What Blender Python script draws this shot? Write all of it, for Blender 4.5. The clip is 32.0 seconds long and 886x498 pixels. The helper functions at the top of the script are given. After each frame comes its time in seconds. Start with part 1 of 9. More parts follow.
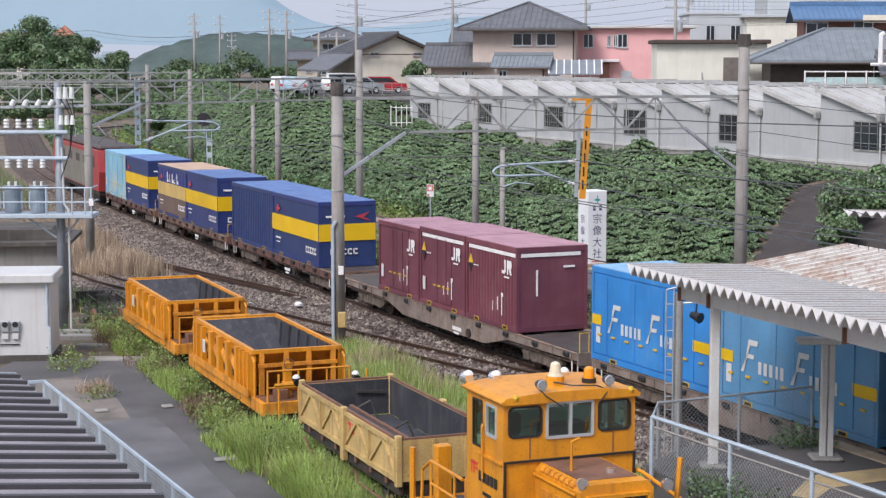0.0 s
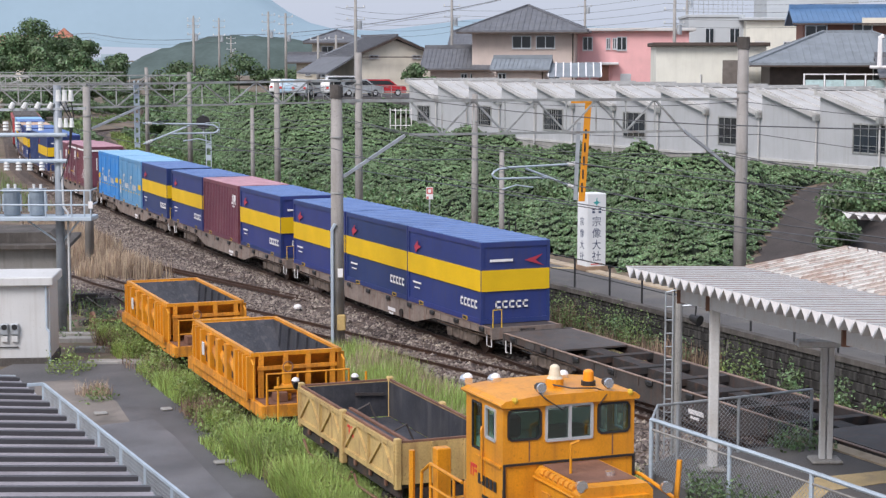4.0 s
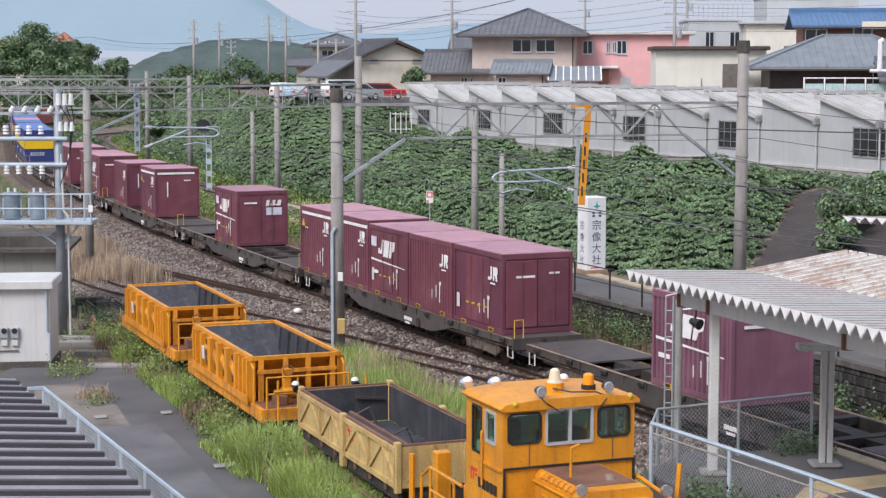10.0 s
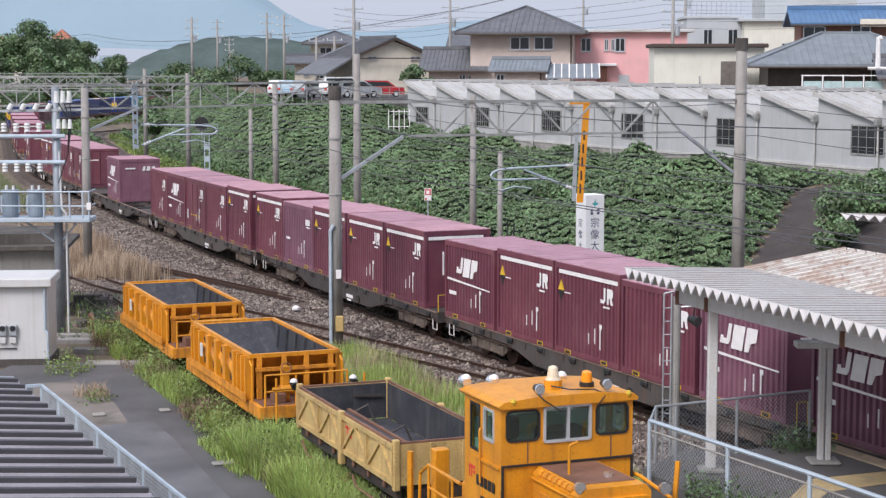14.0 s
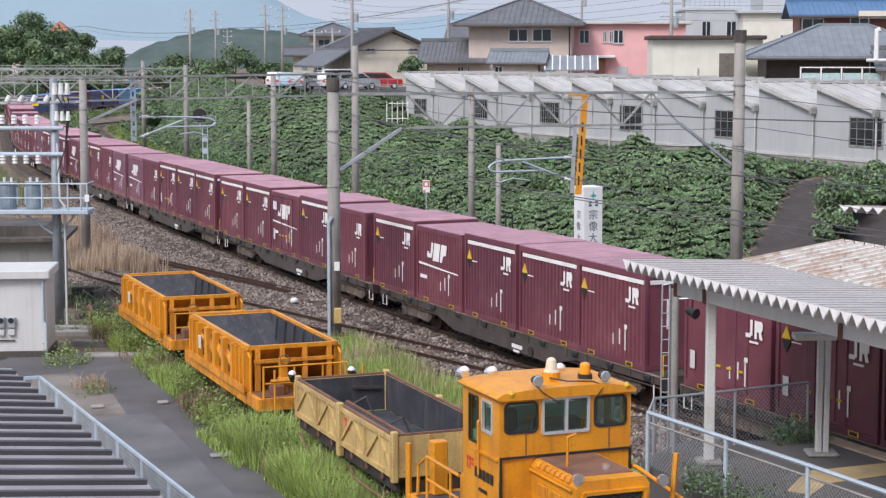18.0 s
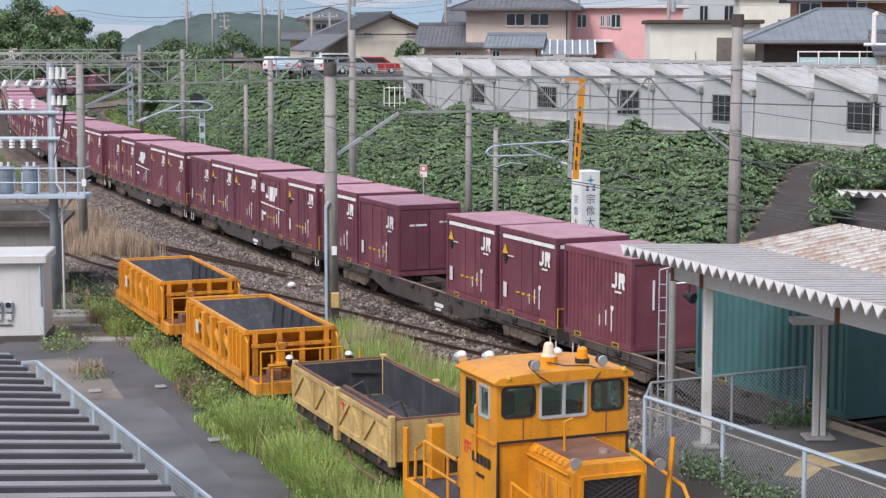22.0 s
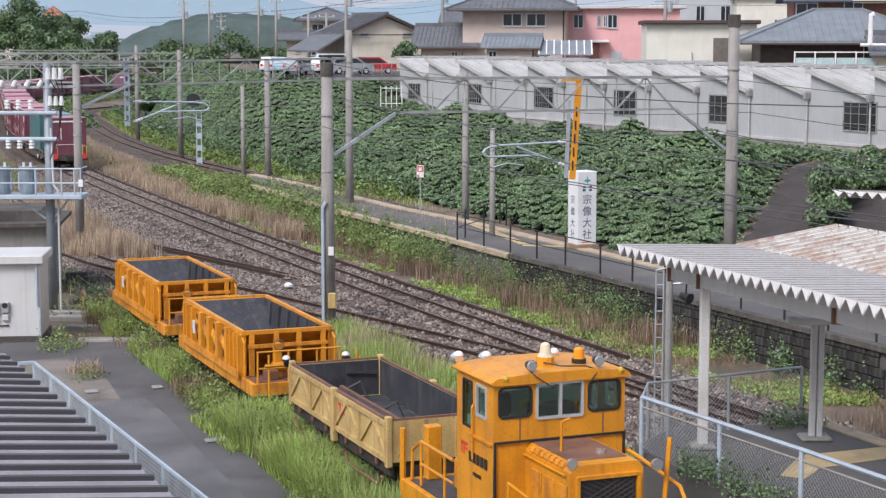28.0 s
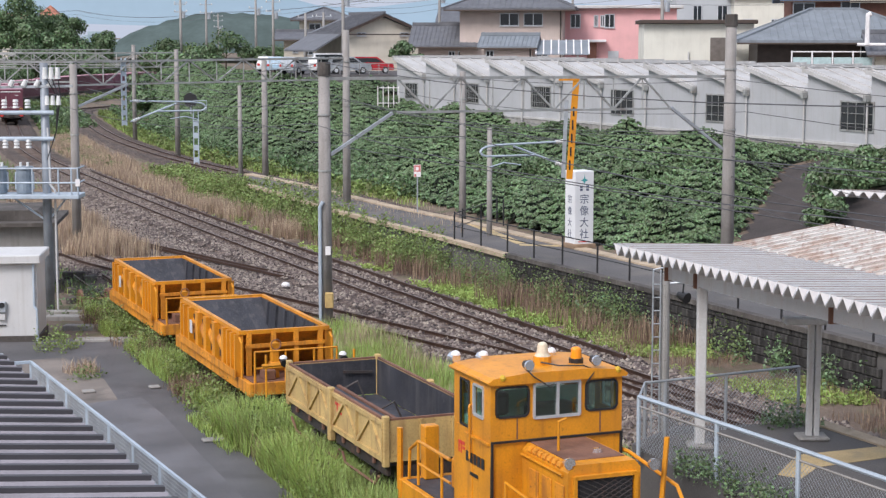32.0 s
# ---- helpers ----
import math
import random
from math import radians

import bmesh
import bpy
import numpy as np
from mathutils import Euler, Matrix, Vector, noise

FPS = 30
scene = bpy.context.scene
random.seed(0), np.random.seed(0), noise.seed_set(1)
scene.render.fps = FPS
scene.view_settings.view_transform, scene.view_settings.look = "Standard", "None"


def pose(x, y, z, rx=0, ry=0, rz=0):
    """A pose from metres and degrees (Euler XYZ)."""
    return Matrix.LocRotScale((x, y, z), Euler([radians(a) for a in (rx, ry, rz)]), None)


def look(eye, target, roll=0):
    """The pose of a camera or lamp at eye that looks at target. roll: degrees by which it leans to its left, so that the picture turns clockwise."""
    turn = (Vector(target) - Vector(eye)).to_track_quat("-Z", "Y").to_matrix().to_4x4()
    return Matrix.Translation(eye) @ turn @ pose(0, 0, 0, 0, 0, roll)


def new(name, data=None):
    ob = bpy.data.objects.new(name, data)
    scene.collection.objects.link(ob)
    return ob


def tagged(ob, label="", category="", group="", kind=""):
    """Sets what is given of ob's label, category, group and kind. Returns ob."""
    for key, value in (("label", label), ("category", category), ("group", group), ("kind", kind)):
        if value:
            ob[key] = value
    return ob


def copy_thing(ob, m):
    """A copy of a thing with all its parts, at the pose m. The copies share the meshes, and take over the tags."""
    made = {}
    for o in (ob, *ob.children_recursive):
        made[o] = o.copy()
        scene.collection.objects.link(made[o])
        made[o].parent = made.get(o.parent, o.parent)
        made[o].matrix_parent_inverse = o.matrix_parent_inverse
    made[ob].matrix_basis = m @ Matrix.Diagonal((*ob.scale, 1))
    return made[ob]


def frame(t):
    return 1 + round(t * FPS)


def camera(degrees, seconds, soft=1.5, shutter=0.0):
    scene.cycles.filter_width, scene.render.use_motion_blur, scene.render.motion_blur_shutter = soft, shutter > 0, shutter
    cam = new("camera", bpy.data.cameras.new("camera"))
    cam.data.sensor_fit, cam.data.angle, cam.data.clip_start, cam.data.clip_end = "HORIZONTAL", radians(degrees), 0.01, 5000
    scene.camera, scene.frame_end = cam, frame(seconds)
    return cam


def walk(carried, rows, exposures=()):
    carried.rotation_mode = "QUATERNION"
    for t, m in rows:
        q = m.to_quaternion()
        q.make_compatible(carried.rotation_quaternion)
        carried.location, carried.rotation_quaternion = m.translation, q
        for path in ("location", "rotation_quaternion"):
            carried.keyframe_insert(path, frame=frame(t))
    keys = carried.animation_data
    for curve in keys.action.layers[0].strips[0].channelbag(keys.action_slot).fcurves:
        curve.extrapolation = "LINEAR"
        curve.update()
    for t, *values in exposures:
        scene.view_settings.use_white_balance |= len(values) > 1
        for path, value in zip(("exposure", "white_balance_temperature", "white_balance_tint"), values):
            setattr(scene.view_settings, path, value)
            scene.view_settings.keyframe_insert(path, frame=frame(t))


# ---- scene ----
LENS, TILT, EYE = 28.12, 6.297, (0.0, 0.0, 9.45)
RAD = 3129.0


def aim(dx, dy):
    """The standing camera's pose, turned by small steps across and up."""
    return pose(*EYE, 90 - TILT + math.degrees(dy / RAD), 0, math.degrees(dx / RAD))


cam = camera(LENS, 32.0, 1.35)
walk(cam, [
    (0, aim(0.0, 0.0)),    (0.5, aim(-0.6, 0.0)),    (1, aim(-0.2, 0.8)),    (1.5, aim(-0.6, 1.8)),
    (2, aim(-0.5, 3.0)),    (2.5, aim(-0.7, 2.9)),    (3, aim(-0.4, 3.8)),    (3.5, aim(-0.8, 4.5)),
    (5.5, aim(-1.5, 6.1)),    (6, aim(-1.3, 7.3)),    (6.5, aim(-1.4, 7.5)),    (7, aim(-1.4, 7.5)),
    (7.5, aim(-1.7, 7.8)),    (8, aim(-0.6, 8.0)),    (8.5, aim(-0.7, 9.9)),    (9, aim(-1.0, 10.8)),
    (9.5, aim(-1.0, 10.8)),    (10, aim(-1.1, 11.3)),    (10.5, aim(-1.1, 11.9)),    (11, aim(-1.2, 11.2)),
    (11.5, aim(-2.3, 11.4)),    (12, aim(-2.8, 12.1)),    (12.5, aim(-2.6, 11.2)),    (13, aim(-3.6, 9.0)),
    (13.5, aim(-4.2, 6.8)),    (14, aim(-4.2, 6.9)),    (14.5, aim(-5.3, 5.1)),    (16.5, aim(-5.8, -6.8)),
    (17, aim(-6.9, -7.0)),    (17.5, aim(-7.0, -7.8)),    (18, aim(-7.2, -7.3)),    (18.5, aim(-8.6, -7.3)),
    (19, aim(-8.1, -7.9)),    (19.5, aim(-9.5, -7.3)),    (20, aim(-10.2, -6.9)),    (20.5, aim(-10.2, -14.0)),
    (21, aim(-10.9, -27.6)),    (21.5, aim(-13.0, -34.2)),    (22, aim(-12.0, -34.7)),    (22.5, aim(-13.0, -34.7)),
    (23, aim(-13.3, -34.3)),    (23.5, aim(-13.4, -34.5)),    (24, aim(-14.7, -34.2)),    (24.5, aim(-14.7, -34.3)),
    (25, aim(-16.1, -33.2)),    (25.5, aim(-15.7, -33.8)),    (27.5, aim(-17.4, -33.6)),    (28, aim(-17.8, -34.0)),
    (28.5, aim(-19.1, -33.9)),    (29, aim(-19.2, -34.2)),    (29.5, aim(-19.5, -35.0)),    (30, aim(-21.0, -33.9)),
    (30.5, aim(-20.7, -33.6)),    (31, aim(-21.4, -34.1)),    (31.5, aim(-22.0, -34.7)),    (32, aim(-22.9, -34.7)),

])
# ---- light: a bright overcast summer day ----
world = bpy.data.worlds.new("sky")
scene.world = world
world.use_nodes = True
wn, wl = world.node_tree.nodes, world.node_tree.links
sky = wn.new("ShaderNodeTexSky")
sky.sky_type, sky.sun_disc = "NISHITA", False
sky.sun_elevation, sky.sun_rotation = radians(45), radians(217)
sky.air_density, sky.dust_density, sky.ozone_density = 1.6, 4.0, 1.0
tint = wn.new("ShaderNodeMix")
tint.data_type, tint.inputs[0].default_value = "RGBA", 0.72
tint.inputs[7].default_value = (5.75, 6.3, 7.8, 1)
wl.new(sky.outputs[0], tint.inputs[6])
wn["Background"].inputs[1].default_value = 0.13
wl.new(tint.outputs[2], wn["Background"].inputs[0])
sun = new("sun", bpy.data.lights.new("sun", "SUN"))
sun.data.energy, sun.data.angle, sun.data.color = 3.1, radians(26), (1.0, 0.955, 0.975)
sun.matrix_world = look((-45, -60, 75), (0, 0, 0))
scene.view_settings.exposure = 0.0


# ---- materials ----
def mat(name, color, rough=0.6, metal=0.0, vary=0.18, scale=3.0, bump=0.0, fine=40.0, dirt=None, dirt_amount=0.5, island=0.0, each=0.0, stretch=(1, 1, 1), thin=0.0, streak=None, streak_amount=0.4, cells=0.0):
    """Two scales of colour variation, optional dirt patches, a fine relief, and variation by piece."""
    m = bpy.data.materials.new(name)
    m.use_nodes = True
    n, l = m.node_tree.nodes, m.node_tree.links
    bsdf = n["Principled BSDF"]
    bsdf.inputs["Roughness"].default_value, bsdf.inputs["Metallic"].default_value = rough, metal
    co = n.new("ShaderNodeTexCoord")
    mp = n.new("ShaderNodeMapping")
    mp.inputs["Scale"].default_value = stretch
    l.new(co.outputs["Object"], mp.inputs[0])

    def nz(s, detail=4.0):
        t = n.new("ShaderNodeTexNoise")
        t.inputs["Scale"].default_value, t.inputs["Detail"].default_value = s, detail
        l.new(mp.outputs[0], t.inputs["Vector"])
        return t.outputs["Fac"]

    def mix(kind, fac, a, b):
        x = n.new("ShaderNodeMix")
        x.data_type, x.blend_type = "RGBA", kind
        for slot, v in ((0, fac), (6, a), (7, b)):
            if hasattr(v, "is_output"):
                l.new(v, x.inputs[slot])
            else:
                x.inputs[slot].default_value = v
        return x.outputs[2]

    def ramp(v, lo, hi, a=0.0, b=1.0):
        r = n.new("ShaderNodeMapRange")
        r.inputs[1].default_value, r.inputs[2].default_value, r.inputs[3].default_value, r.inputs[4].default_value = lo, hi, a, b
        l.new(v, r.inputs[0])
        return r.outputs[0]

    c = (*color, 1)
    dark = tuple(v * (1 - vary) for v in color) + (1,)
    light = tuple(min(1, v * (1 + vary)) for v in color) + (1,)
    out = mix("MIX", ramp(nz(scale), 0.3, 0.7), dark, light)
    out = mix("MULTIPLY", 1.0, out, ramp(nz(fine, 3.0), 0.3, 0.7, 1 - 0.6 * vary, 1 + 0.6 * vary))
    if cells:  # broken stone: each cell its own shade, dark joints between
        vo = n.new("ShaderNodeTexVoronoi")
        vo.inputs["Scale"].default_value = cells
        l.new(mp.outputs[0], vo.inputs["Vector"])
        hs = n.new("ShaderNodeSeparateColor")
        l.new(vo.outputs["Color"], hs.inputs[0])
        out = mix("MULTIPLY", 1.0, out, ramp(hs.outputs[0], 0, 1, 0.3, 1.9))
        out = mix("MULTIPLY", 1.0, out, ramp(vo.outputs["Distance"], 0.35, 0.75, 1.1, 0.45))
    if dirt:
        out = mix("MIX", ramp(nz(scale * 1.7, 6.0), 0.5, 0.72, 0.0, dirt_amount), out, (*dirt, 1))
    if streak:  # long runs of dirt or rust down the surface
        sm = n.new("ShaderNodeMapping")
        sm.inputs["Scale"].default_value = (6.0, 6.0, 0.35)
        l.new(co.outputs["Object"], sm.inputs[0])
        st = n.new("ShaderNodeTexNoise")
        st.inputs["Scale"].default_value, st.inputs["Detail"].default_value = 1.0, 5.0
        l.new(sm.outputs[0], st.inputs["Vector"])
        out = mix("MIX", ramp(st.outputs["Fac"], 0.52, 0.72, 0.0, streak_amount), out, (*streak, 1))
        out = mix("MIX", ramp(nz(14.0, 6.0), 0.62, 0.7, 0.0, streak_amount), out, tuple(v * 0.8 for v in streak) + (1,))
    for amount, node, sock in ((island, "ShaderNodeNewGeometry", "Random Per Island"), (each, "ShaderNodeObjectInfo", "Random")):
        if amount:
            g = n.new(node)
            hsv = n.new("ShaderNodeHueSaturation")
            l.new(ramp(g.outputs[sock], 0, 1, 1 - amount, 1 + amount), hsv.inputs["Value"])
            l.new(ramp(g.outputs[sock], 0, 1, 0.5 - amount * 0.05, 0.5 + amount * 0.05), hsv.inputs["Hue"])
            l.new(out, hsv.inputs["Color"])
            out = hsv.outputs[0]
    l.new(out, bsdf.inputs["Base Color"])
    if thin:
        tr, mx = n.new("ShaderNodeBsdfTranslucent"), n.new("ShaderNodeMixShader")
        mx.inputs[0].default_value = thin
        l.new(out, tr.inputs["Color"])
        l.new(bsdf.outputs[0], mx.inputs[1]), l.new(tr.outputs[0], mx.inputs[2]), l.new(mx.outputs[0], n["Material Output"].inputs[0])
    if bump:
        b = n.new("ShaderNodeBump")
        b.inputs["Strength"].default_value, b.inputs["Distance"].default_value = min(1.0, bump), 0.03
        if cells:
            b.inputs["Distance"].default_value = 0.06
            l.new(ramp(vo.outputs["Distance"], 0, 0.8, 1, 0), b.inputs["Height"])
        else:
            l.new(nz(fine, 5.0), b.inputs["Height"])
        l.new(b.outputs[0], bsdf.inputs["Normal"])
    return m


def glow(name, color, strength):
    m = bpy.data.materials.new(name)
    m.use_nodes = True
    b = m.node_tree.nodes["Principled BSDF"]
    b.inputs["Base Color"].default_value = (*color, 1)
    b.inputs["Emission Color"].default_value, b.inputs["Emission Strength"].default_value = (*color, 1), strength
    return m


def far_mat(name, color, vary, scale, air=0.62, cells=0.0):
    """A distant, dull land form with the air's haze put into its colour and glow."""
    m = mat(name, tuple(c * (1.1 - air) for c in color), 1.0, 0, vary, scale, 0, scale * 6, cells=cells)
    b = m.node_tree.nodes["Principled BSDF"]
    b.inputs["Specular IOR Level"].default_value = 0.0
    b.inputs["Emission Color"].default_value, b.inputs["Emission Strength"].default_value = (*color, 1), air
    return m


RUST = (0.16, 0.075, 0.04)
M_GROUND = mat("dry_soil_and_weeds", (0.165, 0.122, 0.092), 0.95, 0, 0.4, 0.5, 0.8, 11.0, (0.08, 0.11, 0.04), 0.75)
M_PLATEAU = mat("earth", (0.16, 0.14, 0.1), 0.95, 0, 0.3, 0.4, 0.5, 9.0)
M_BALLAST = mat("brown_ballast", (0.108, 0.082, 0.07), 0.95, 0, 0.3, 0.5, 1.0, 22.0, (0.08, 0.056, 0.045), 0.6, cells=8.5)
M_STONE = mat("ballast_stone", (0.185, 0.15, 0.135), 0.9, 0, 0.25, 2.0, 0, 30, (0.1, 0.07, 0.055), 0.6, 0.85)
M_ASPHALT = mat("worn_asphalt", (0.1, 0.097, 0.1), 0.7, 0, 0.3, 0.35, 0.5, 30.0, (0.055, 0.05, 0.05), 0.6)
M_PLATFORM = mat("platform_asphalt", (0.112, 0.106, 0.104), 0.85, 0, 0.2, 0.3, 0.4, 30.0, (0.2, 0.18, 0.15), 0.5)
M_EDGE = mat("platform_edge_concrete", (0.44, 0.35, 0.25), 0.85, 0, 0.2, 1.2, 0.3, 30.0, (0.2, 0.17, 0.12), 0.5)
M_TAN = mat("faded_yellow_paint", (0.5, 0.38, 0.2), 0.8, 0, 0.2, 1.2, 0.2, 30.0, (0.25, 0.22, 0.17), 0.5)
M_CONC = mat("weathered_concrete", (0.3, 0.29, 0.275), 0.85, 0, 0.16, 0.8, 0.4, 30.0, (0.19, 0.18, 0.165), 0.5, streak=(0.15, 0.14, 0.125), streak_amount=0.45)
M_CONC_DARK = mat("stained_concrete", (0.085, 0.075, 0.068), 0.9, 0, 0.35, 0.9, 0.5, 30.0, (0.035, 0.03, 0.027), 0.6, streak=(0.2, 0.19, 0.175), streak_amount=0.35)
M_WALLSTONE = mat("blackened_stone", (0.024, 0.022, 0.021), 0.9, 0, 0.4, 2.0, 0.8, 20.0, (0.012, 0.011, 0.011), 0.5, 0, 0.2, streak=(0.3, 0.285, 0.27), streak_amount=0.16)
M_RAIL = mat("rusty_rail", (0.07, 0.04, 0.029), 0.55, 0.4, 0.25, 2.0, 0.2, 40.0)
M_RAILTOP = mat("worn_rail_head", (0.18, 0.132, 0.112), 0.4, 0.5, 0.2, 2.0)
M_FIELD = mat("grey_ballast_field", (0.135, 0.11, 0.097), 0.95, 0, 0.3, 0.6, 1.0, 18.0, (0.1, 0.075, 0.063), 0.6, cells=7.5)
M_SLEEPER = mat("grey_brown_sleeper", (0.135, 0.1, 0.083), 0.9, 0, 0.25, 3.0, 0.5, 30.0, (0.11, 0.075, 0.06), 0.5, 0, 0.3)
M_STEEL = mat("galvanised_steel", (0.42, 0.45, 0.48), 0.5, 0.5, 0.15, 2.0, 0.1, 30.0, (0.3, 0.29, 0.28), 0.4)
M_PIPE = mat("pale_blue_grey_paint", (0.42, 0.49, 0.56), 0.5, 0.1, 0.12, 2.0, 0.1, 30.0)
M_BEAM = mat("dull_grey_steel", (0.35, 0.36, 0.35), 0.6, 0.3, 0.22, 1.5, 0.15, 30.0, RUST, 0.35)
M_CERAMIC = mat("white_ceramic", (0.68, 0.69, 0.68), 0.3, 0, 0.12, 6.0, 0, 30, (0.45, 0.44, 0.42), 0.4)
M_WIRE = mat("dark_wire", (0.09, 0.09, 0.095), 0.5, 0.3)
M_BLACK = mat("black_paint", (0.02, 0.02, 0.022), 0.5, 0, 0.2, 4.0)
M_DARK = mat("dark_underframe", (0.035, 0.031, 0.03), 0.8, 0.1, 0.3, 2.0, 0.3, 30.0, RUST, 0.4)
M_UFRAME = mat("grey_wagon_frame", (0.072, 0.064, 0.062), 0.65, 0.1, 0.25, 1.5, 0.2, 30.0, (0.08, 0.05, 0.038), 0.6, 0, 0.2, streak=(0.15, 0.08, 0.055), streak_amount=0.4)
M_FLANGE = mat("rust_tan_worn_steel", (0.27, 0.19, 0.15), 0.75, 0.1, 0.3, 2.0, 0.2, 30.0, (0.1, 0.07, 0.055), 0.7)
M_BOGIE = mat("dusty_brown_bogie", (0.15, 0.118, 0.098), 0.8, 0.1, 0.3, 2.0, 0.3, 30.0, (0.04, 0.03, 0.027), 0.6)
M_UFRAME_R = mat("rusty_red_wagon_frame", (0.17, 0.09, 0.07), 0.7, 0.1, 0.22, 1.5, 0.2, 30.0, (0.07, 0.05, 0.04), 0.5, 0, 0.2)
M_UFRAME_P = mat("rust_stained_wagon_frame", (0.24, 0.195, 0.17), 0.7, 0.1, 0.2, 1.5, 0.2, 30.0, (0.12, 0.075, 0.055), 0.6, streak=(0.2, 0.1, 0.06), streak_amount=0.6)
M_WHITE = mat("white_lettering", (0.78, 0.76, 0.76), 0.5, 0, 0.08, 4.0)
M_YEL = mat("yellow_paint", (0.62, 0.4, 0.03), 0.5, 0, 0.12, 4.0)
M_RED = mat("red_paint", (0.6, 0.05, 0.04), 0.45, 0, 0.1, 4.0)
M_ORANGE = mat("orange_machine_paint", (0.68, 0.275, 0.014), 0.42, 0, 0.14, 0.9, 0.1, 30.0, (0.44, 0.17, 0.03), 0.45, streak=(0.3, 0.11, 0.025), streak_amount=0.4)
M_ORANGE_D = mat("worn_orange_paint", (0.66, 0.26, 0.02), 0.6, 0, 0.2, 1.3, 0.2, 25.0, (0.28, 0.1, 0.03), 0.6, streak=(0.17, 0.06, 0.025), streak_amount=0.6)
M_TANPAINT = mat("faded_yellow_ochre_paint", (0.52, 0.37, 0.15), 0.6, 0, 0.18, 1.1, 0.15, 25.0, (0.3, 0.18, 0.08), 0.5, streak=(0.2, 0.1, 0.045), streak_amount=0.55)
M_RUSTPLATE = mat("rust_brown_plate", (0.19, 0.095, 0.065), 0.75, 0.1, 0.25, 1.5, 0.15, 30.0, (0.3, 0.16, 0.1), 0.4)
M_HOLD = mat("dark_grey_hopper_lining", (0.045, 0.047, 0.058), 0.6, 0.1, 0.35, 0.8, 0.2, 25.0, (0.11, 0.105, 0.11), 0.45, streak=(0.13, 0.125, 0.125), streak_amount=0.5)
M_WHITEWALL = mat("pale_grey_siding", (0.58, 0.58, 0.575), 0.7, 0, 0.06, 0.7, 0.08, 30.0, (0.5, 0.49, 0.465), 0.3, streak=(0.38, 0.36, 0.33), streak_amount=0.3)
M_WHITEROOF = mat("white_sheet_roof", (0.56, 0.56, 0.555), 0.6, 0, 0.1, 0.7, 0.1, 25.0, (0.45, 0.41, 0.37), 0.5, streak=(0.36, 0.29, 0.23), streak_amount=0.3)
M_RUSTROOF = mat("rust_streaked_white_sheet", (0.62, 0.6, 0.57), 0.65, 0, 0.1, 0.7, 0.1, 25.0, (0.34, 0.17, 0.09), 0.75, streak=(0.25, 0.11, 0.06), streak_amount=0.6)
M_RIBROOF = mat("grey_ribbed_roof", (0.38, 0.36, 0.39), 0.5, 0.1, 0.12, 0.8, 0.1, 30.0, (0.26, 0.24, 0.25), 0.4)
M_FACT = mat("cool_pale_siding", (0.41, 0.42, 0.435), 0.7, 0, 0.06, 0.7, 0.05, 30.0, (0.36, 0.36, 0.355), 0.3, streak=(0.3, 0.29, 0.27), streak_amount=0.3)
M_FACTROOF = mat("weathered_white_sheet", (0.47, 0.465, 0.455), 0.65, 0, 0.12, 0.7, 0.1, 25.0, (0.38, 0.36, 0.33), 0.5, streak=(0.33, 0.29, 0.25), streak_amount=0.3)
M_CANOPY = mat("white_canopy_sheet", (0.6, 0.605, 0.61), 0.55, 0, 0.06, 0.7, 0.05, 25.0, (0.6, 0.57, 0.53), 0.35, streak=(0.42, 0.32, 0.24), streak_amount=0.25)
M_PALEASPH = mat("pale_asphalt", (0.125, 0.122, 0.128), 0.6, 0, 0.3, 0.45, 0.5, 35.0, (0.075, 0.072, 0.074), 0.8)
M_PATCH = mat("worn_brown_concrete", (0.2, 0.175, 0.155), 0.85, 0, 0.25, 0.6, 0.4, 25.0, (0.1, 0.09, 0.08), 0.8)
M_POLE = mat("brownish_grey_concrete", (0.3, 0.283, 0.268), 0.85, 0, 0.14, 0.8, 0.3, 30.0, (0.17, 0.155, 0.14), 0.5, streak=(0.14, 0.125, 0.11), streak_amount=0.4)
# shade along the roof ribs, put into the battens' colour
M_BATTEN = mat("shaded_batten", (0.06, 0.057, 0.062), 0.5, 0.1, 0.1, 0.8)
M_GLASS = mat("dark_window_glass", (0.03, 0.036, 0.04), 0.08, 0, 0.3, 0.8)
M_SOIL = mat("bare_brown_bank", (0.058, 0.048, 0.045), 0.95, 0, 0.25, 0.8, 0.6, 12.0, (0.06, 0.048, 0.045), 0.5)
M_LEAF = mat("vine_leaf", (0.15, 0.22, 0.105), 0.4, 0, 0.35, 0.35, 0, 9, (0.08, 0.14, 0.05), 0.6, 0.6, thin=0.2)
M_LEAF_D = mat("dark_tree_leaf", (0.1, 0.155, 0.07), 0.55, 0, 0.25, 0.2, 0, 9, None, 0, 0.4, thin=0.2)
M_LEAF_W = mat("bright_weed_leaf", (0.235, 0.3, 0.1), 0.6, 0, 0.25, 0.5, 0, 9, None, 0, 0.5, thin=0.3)
M_DRY = mat("brown_dry_stalk", (0.27, 0.185, 0.135), 0.85, 0, 0.25, 0.5, 0, 9, None, 0, 0.5, thin=0.2)
M_LEAF_Y = mat("light_green_weed_leaf", (0.185, 0.25, 0.095), 0.6, 0, 0.2, 0.5, 0, 9, None, 0, 0.4, thin=0.3)
M_GRASS = mat("fresh_grass_blade", (0.37, 0.46, 0.14), 0.5, 0, 0.25, 0.5, 0, 9, None, 0, 0.5, thin=0.4)
M_REED = mat("dry_reed", (0.45, 0.345, 0.255), 0.8, 0, 0.2, 0.5, 0, 9, None, 0, 0.4, thin=0.25)
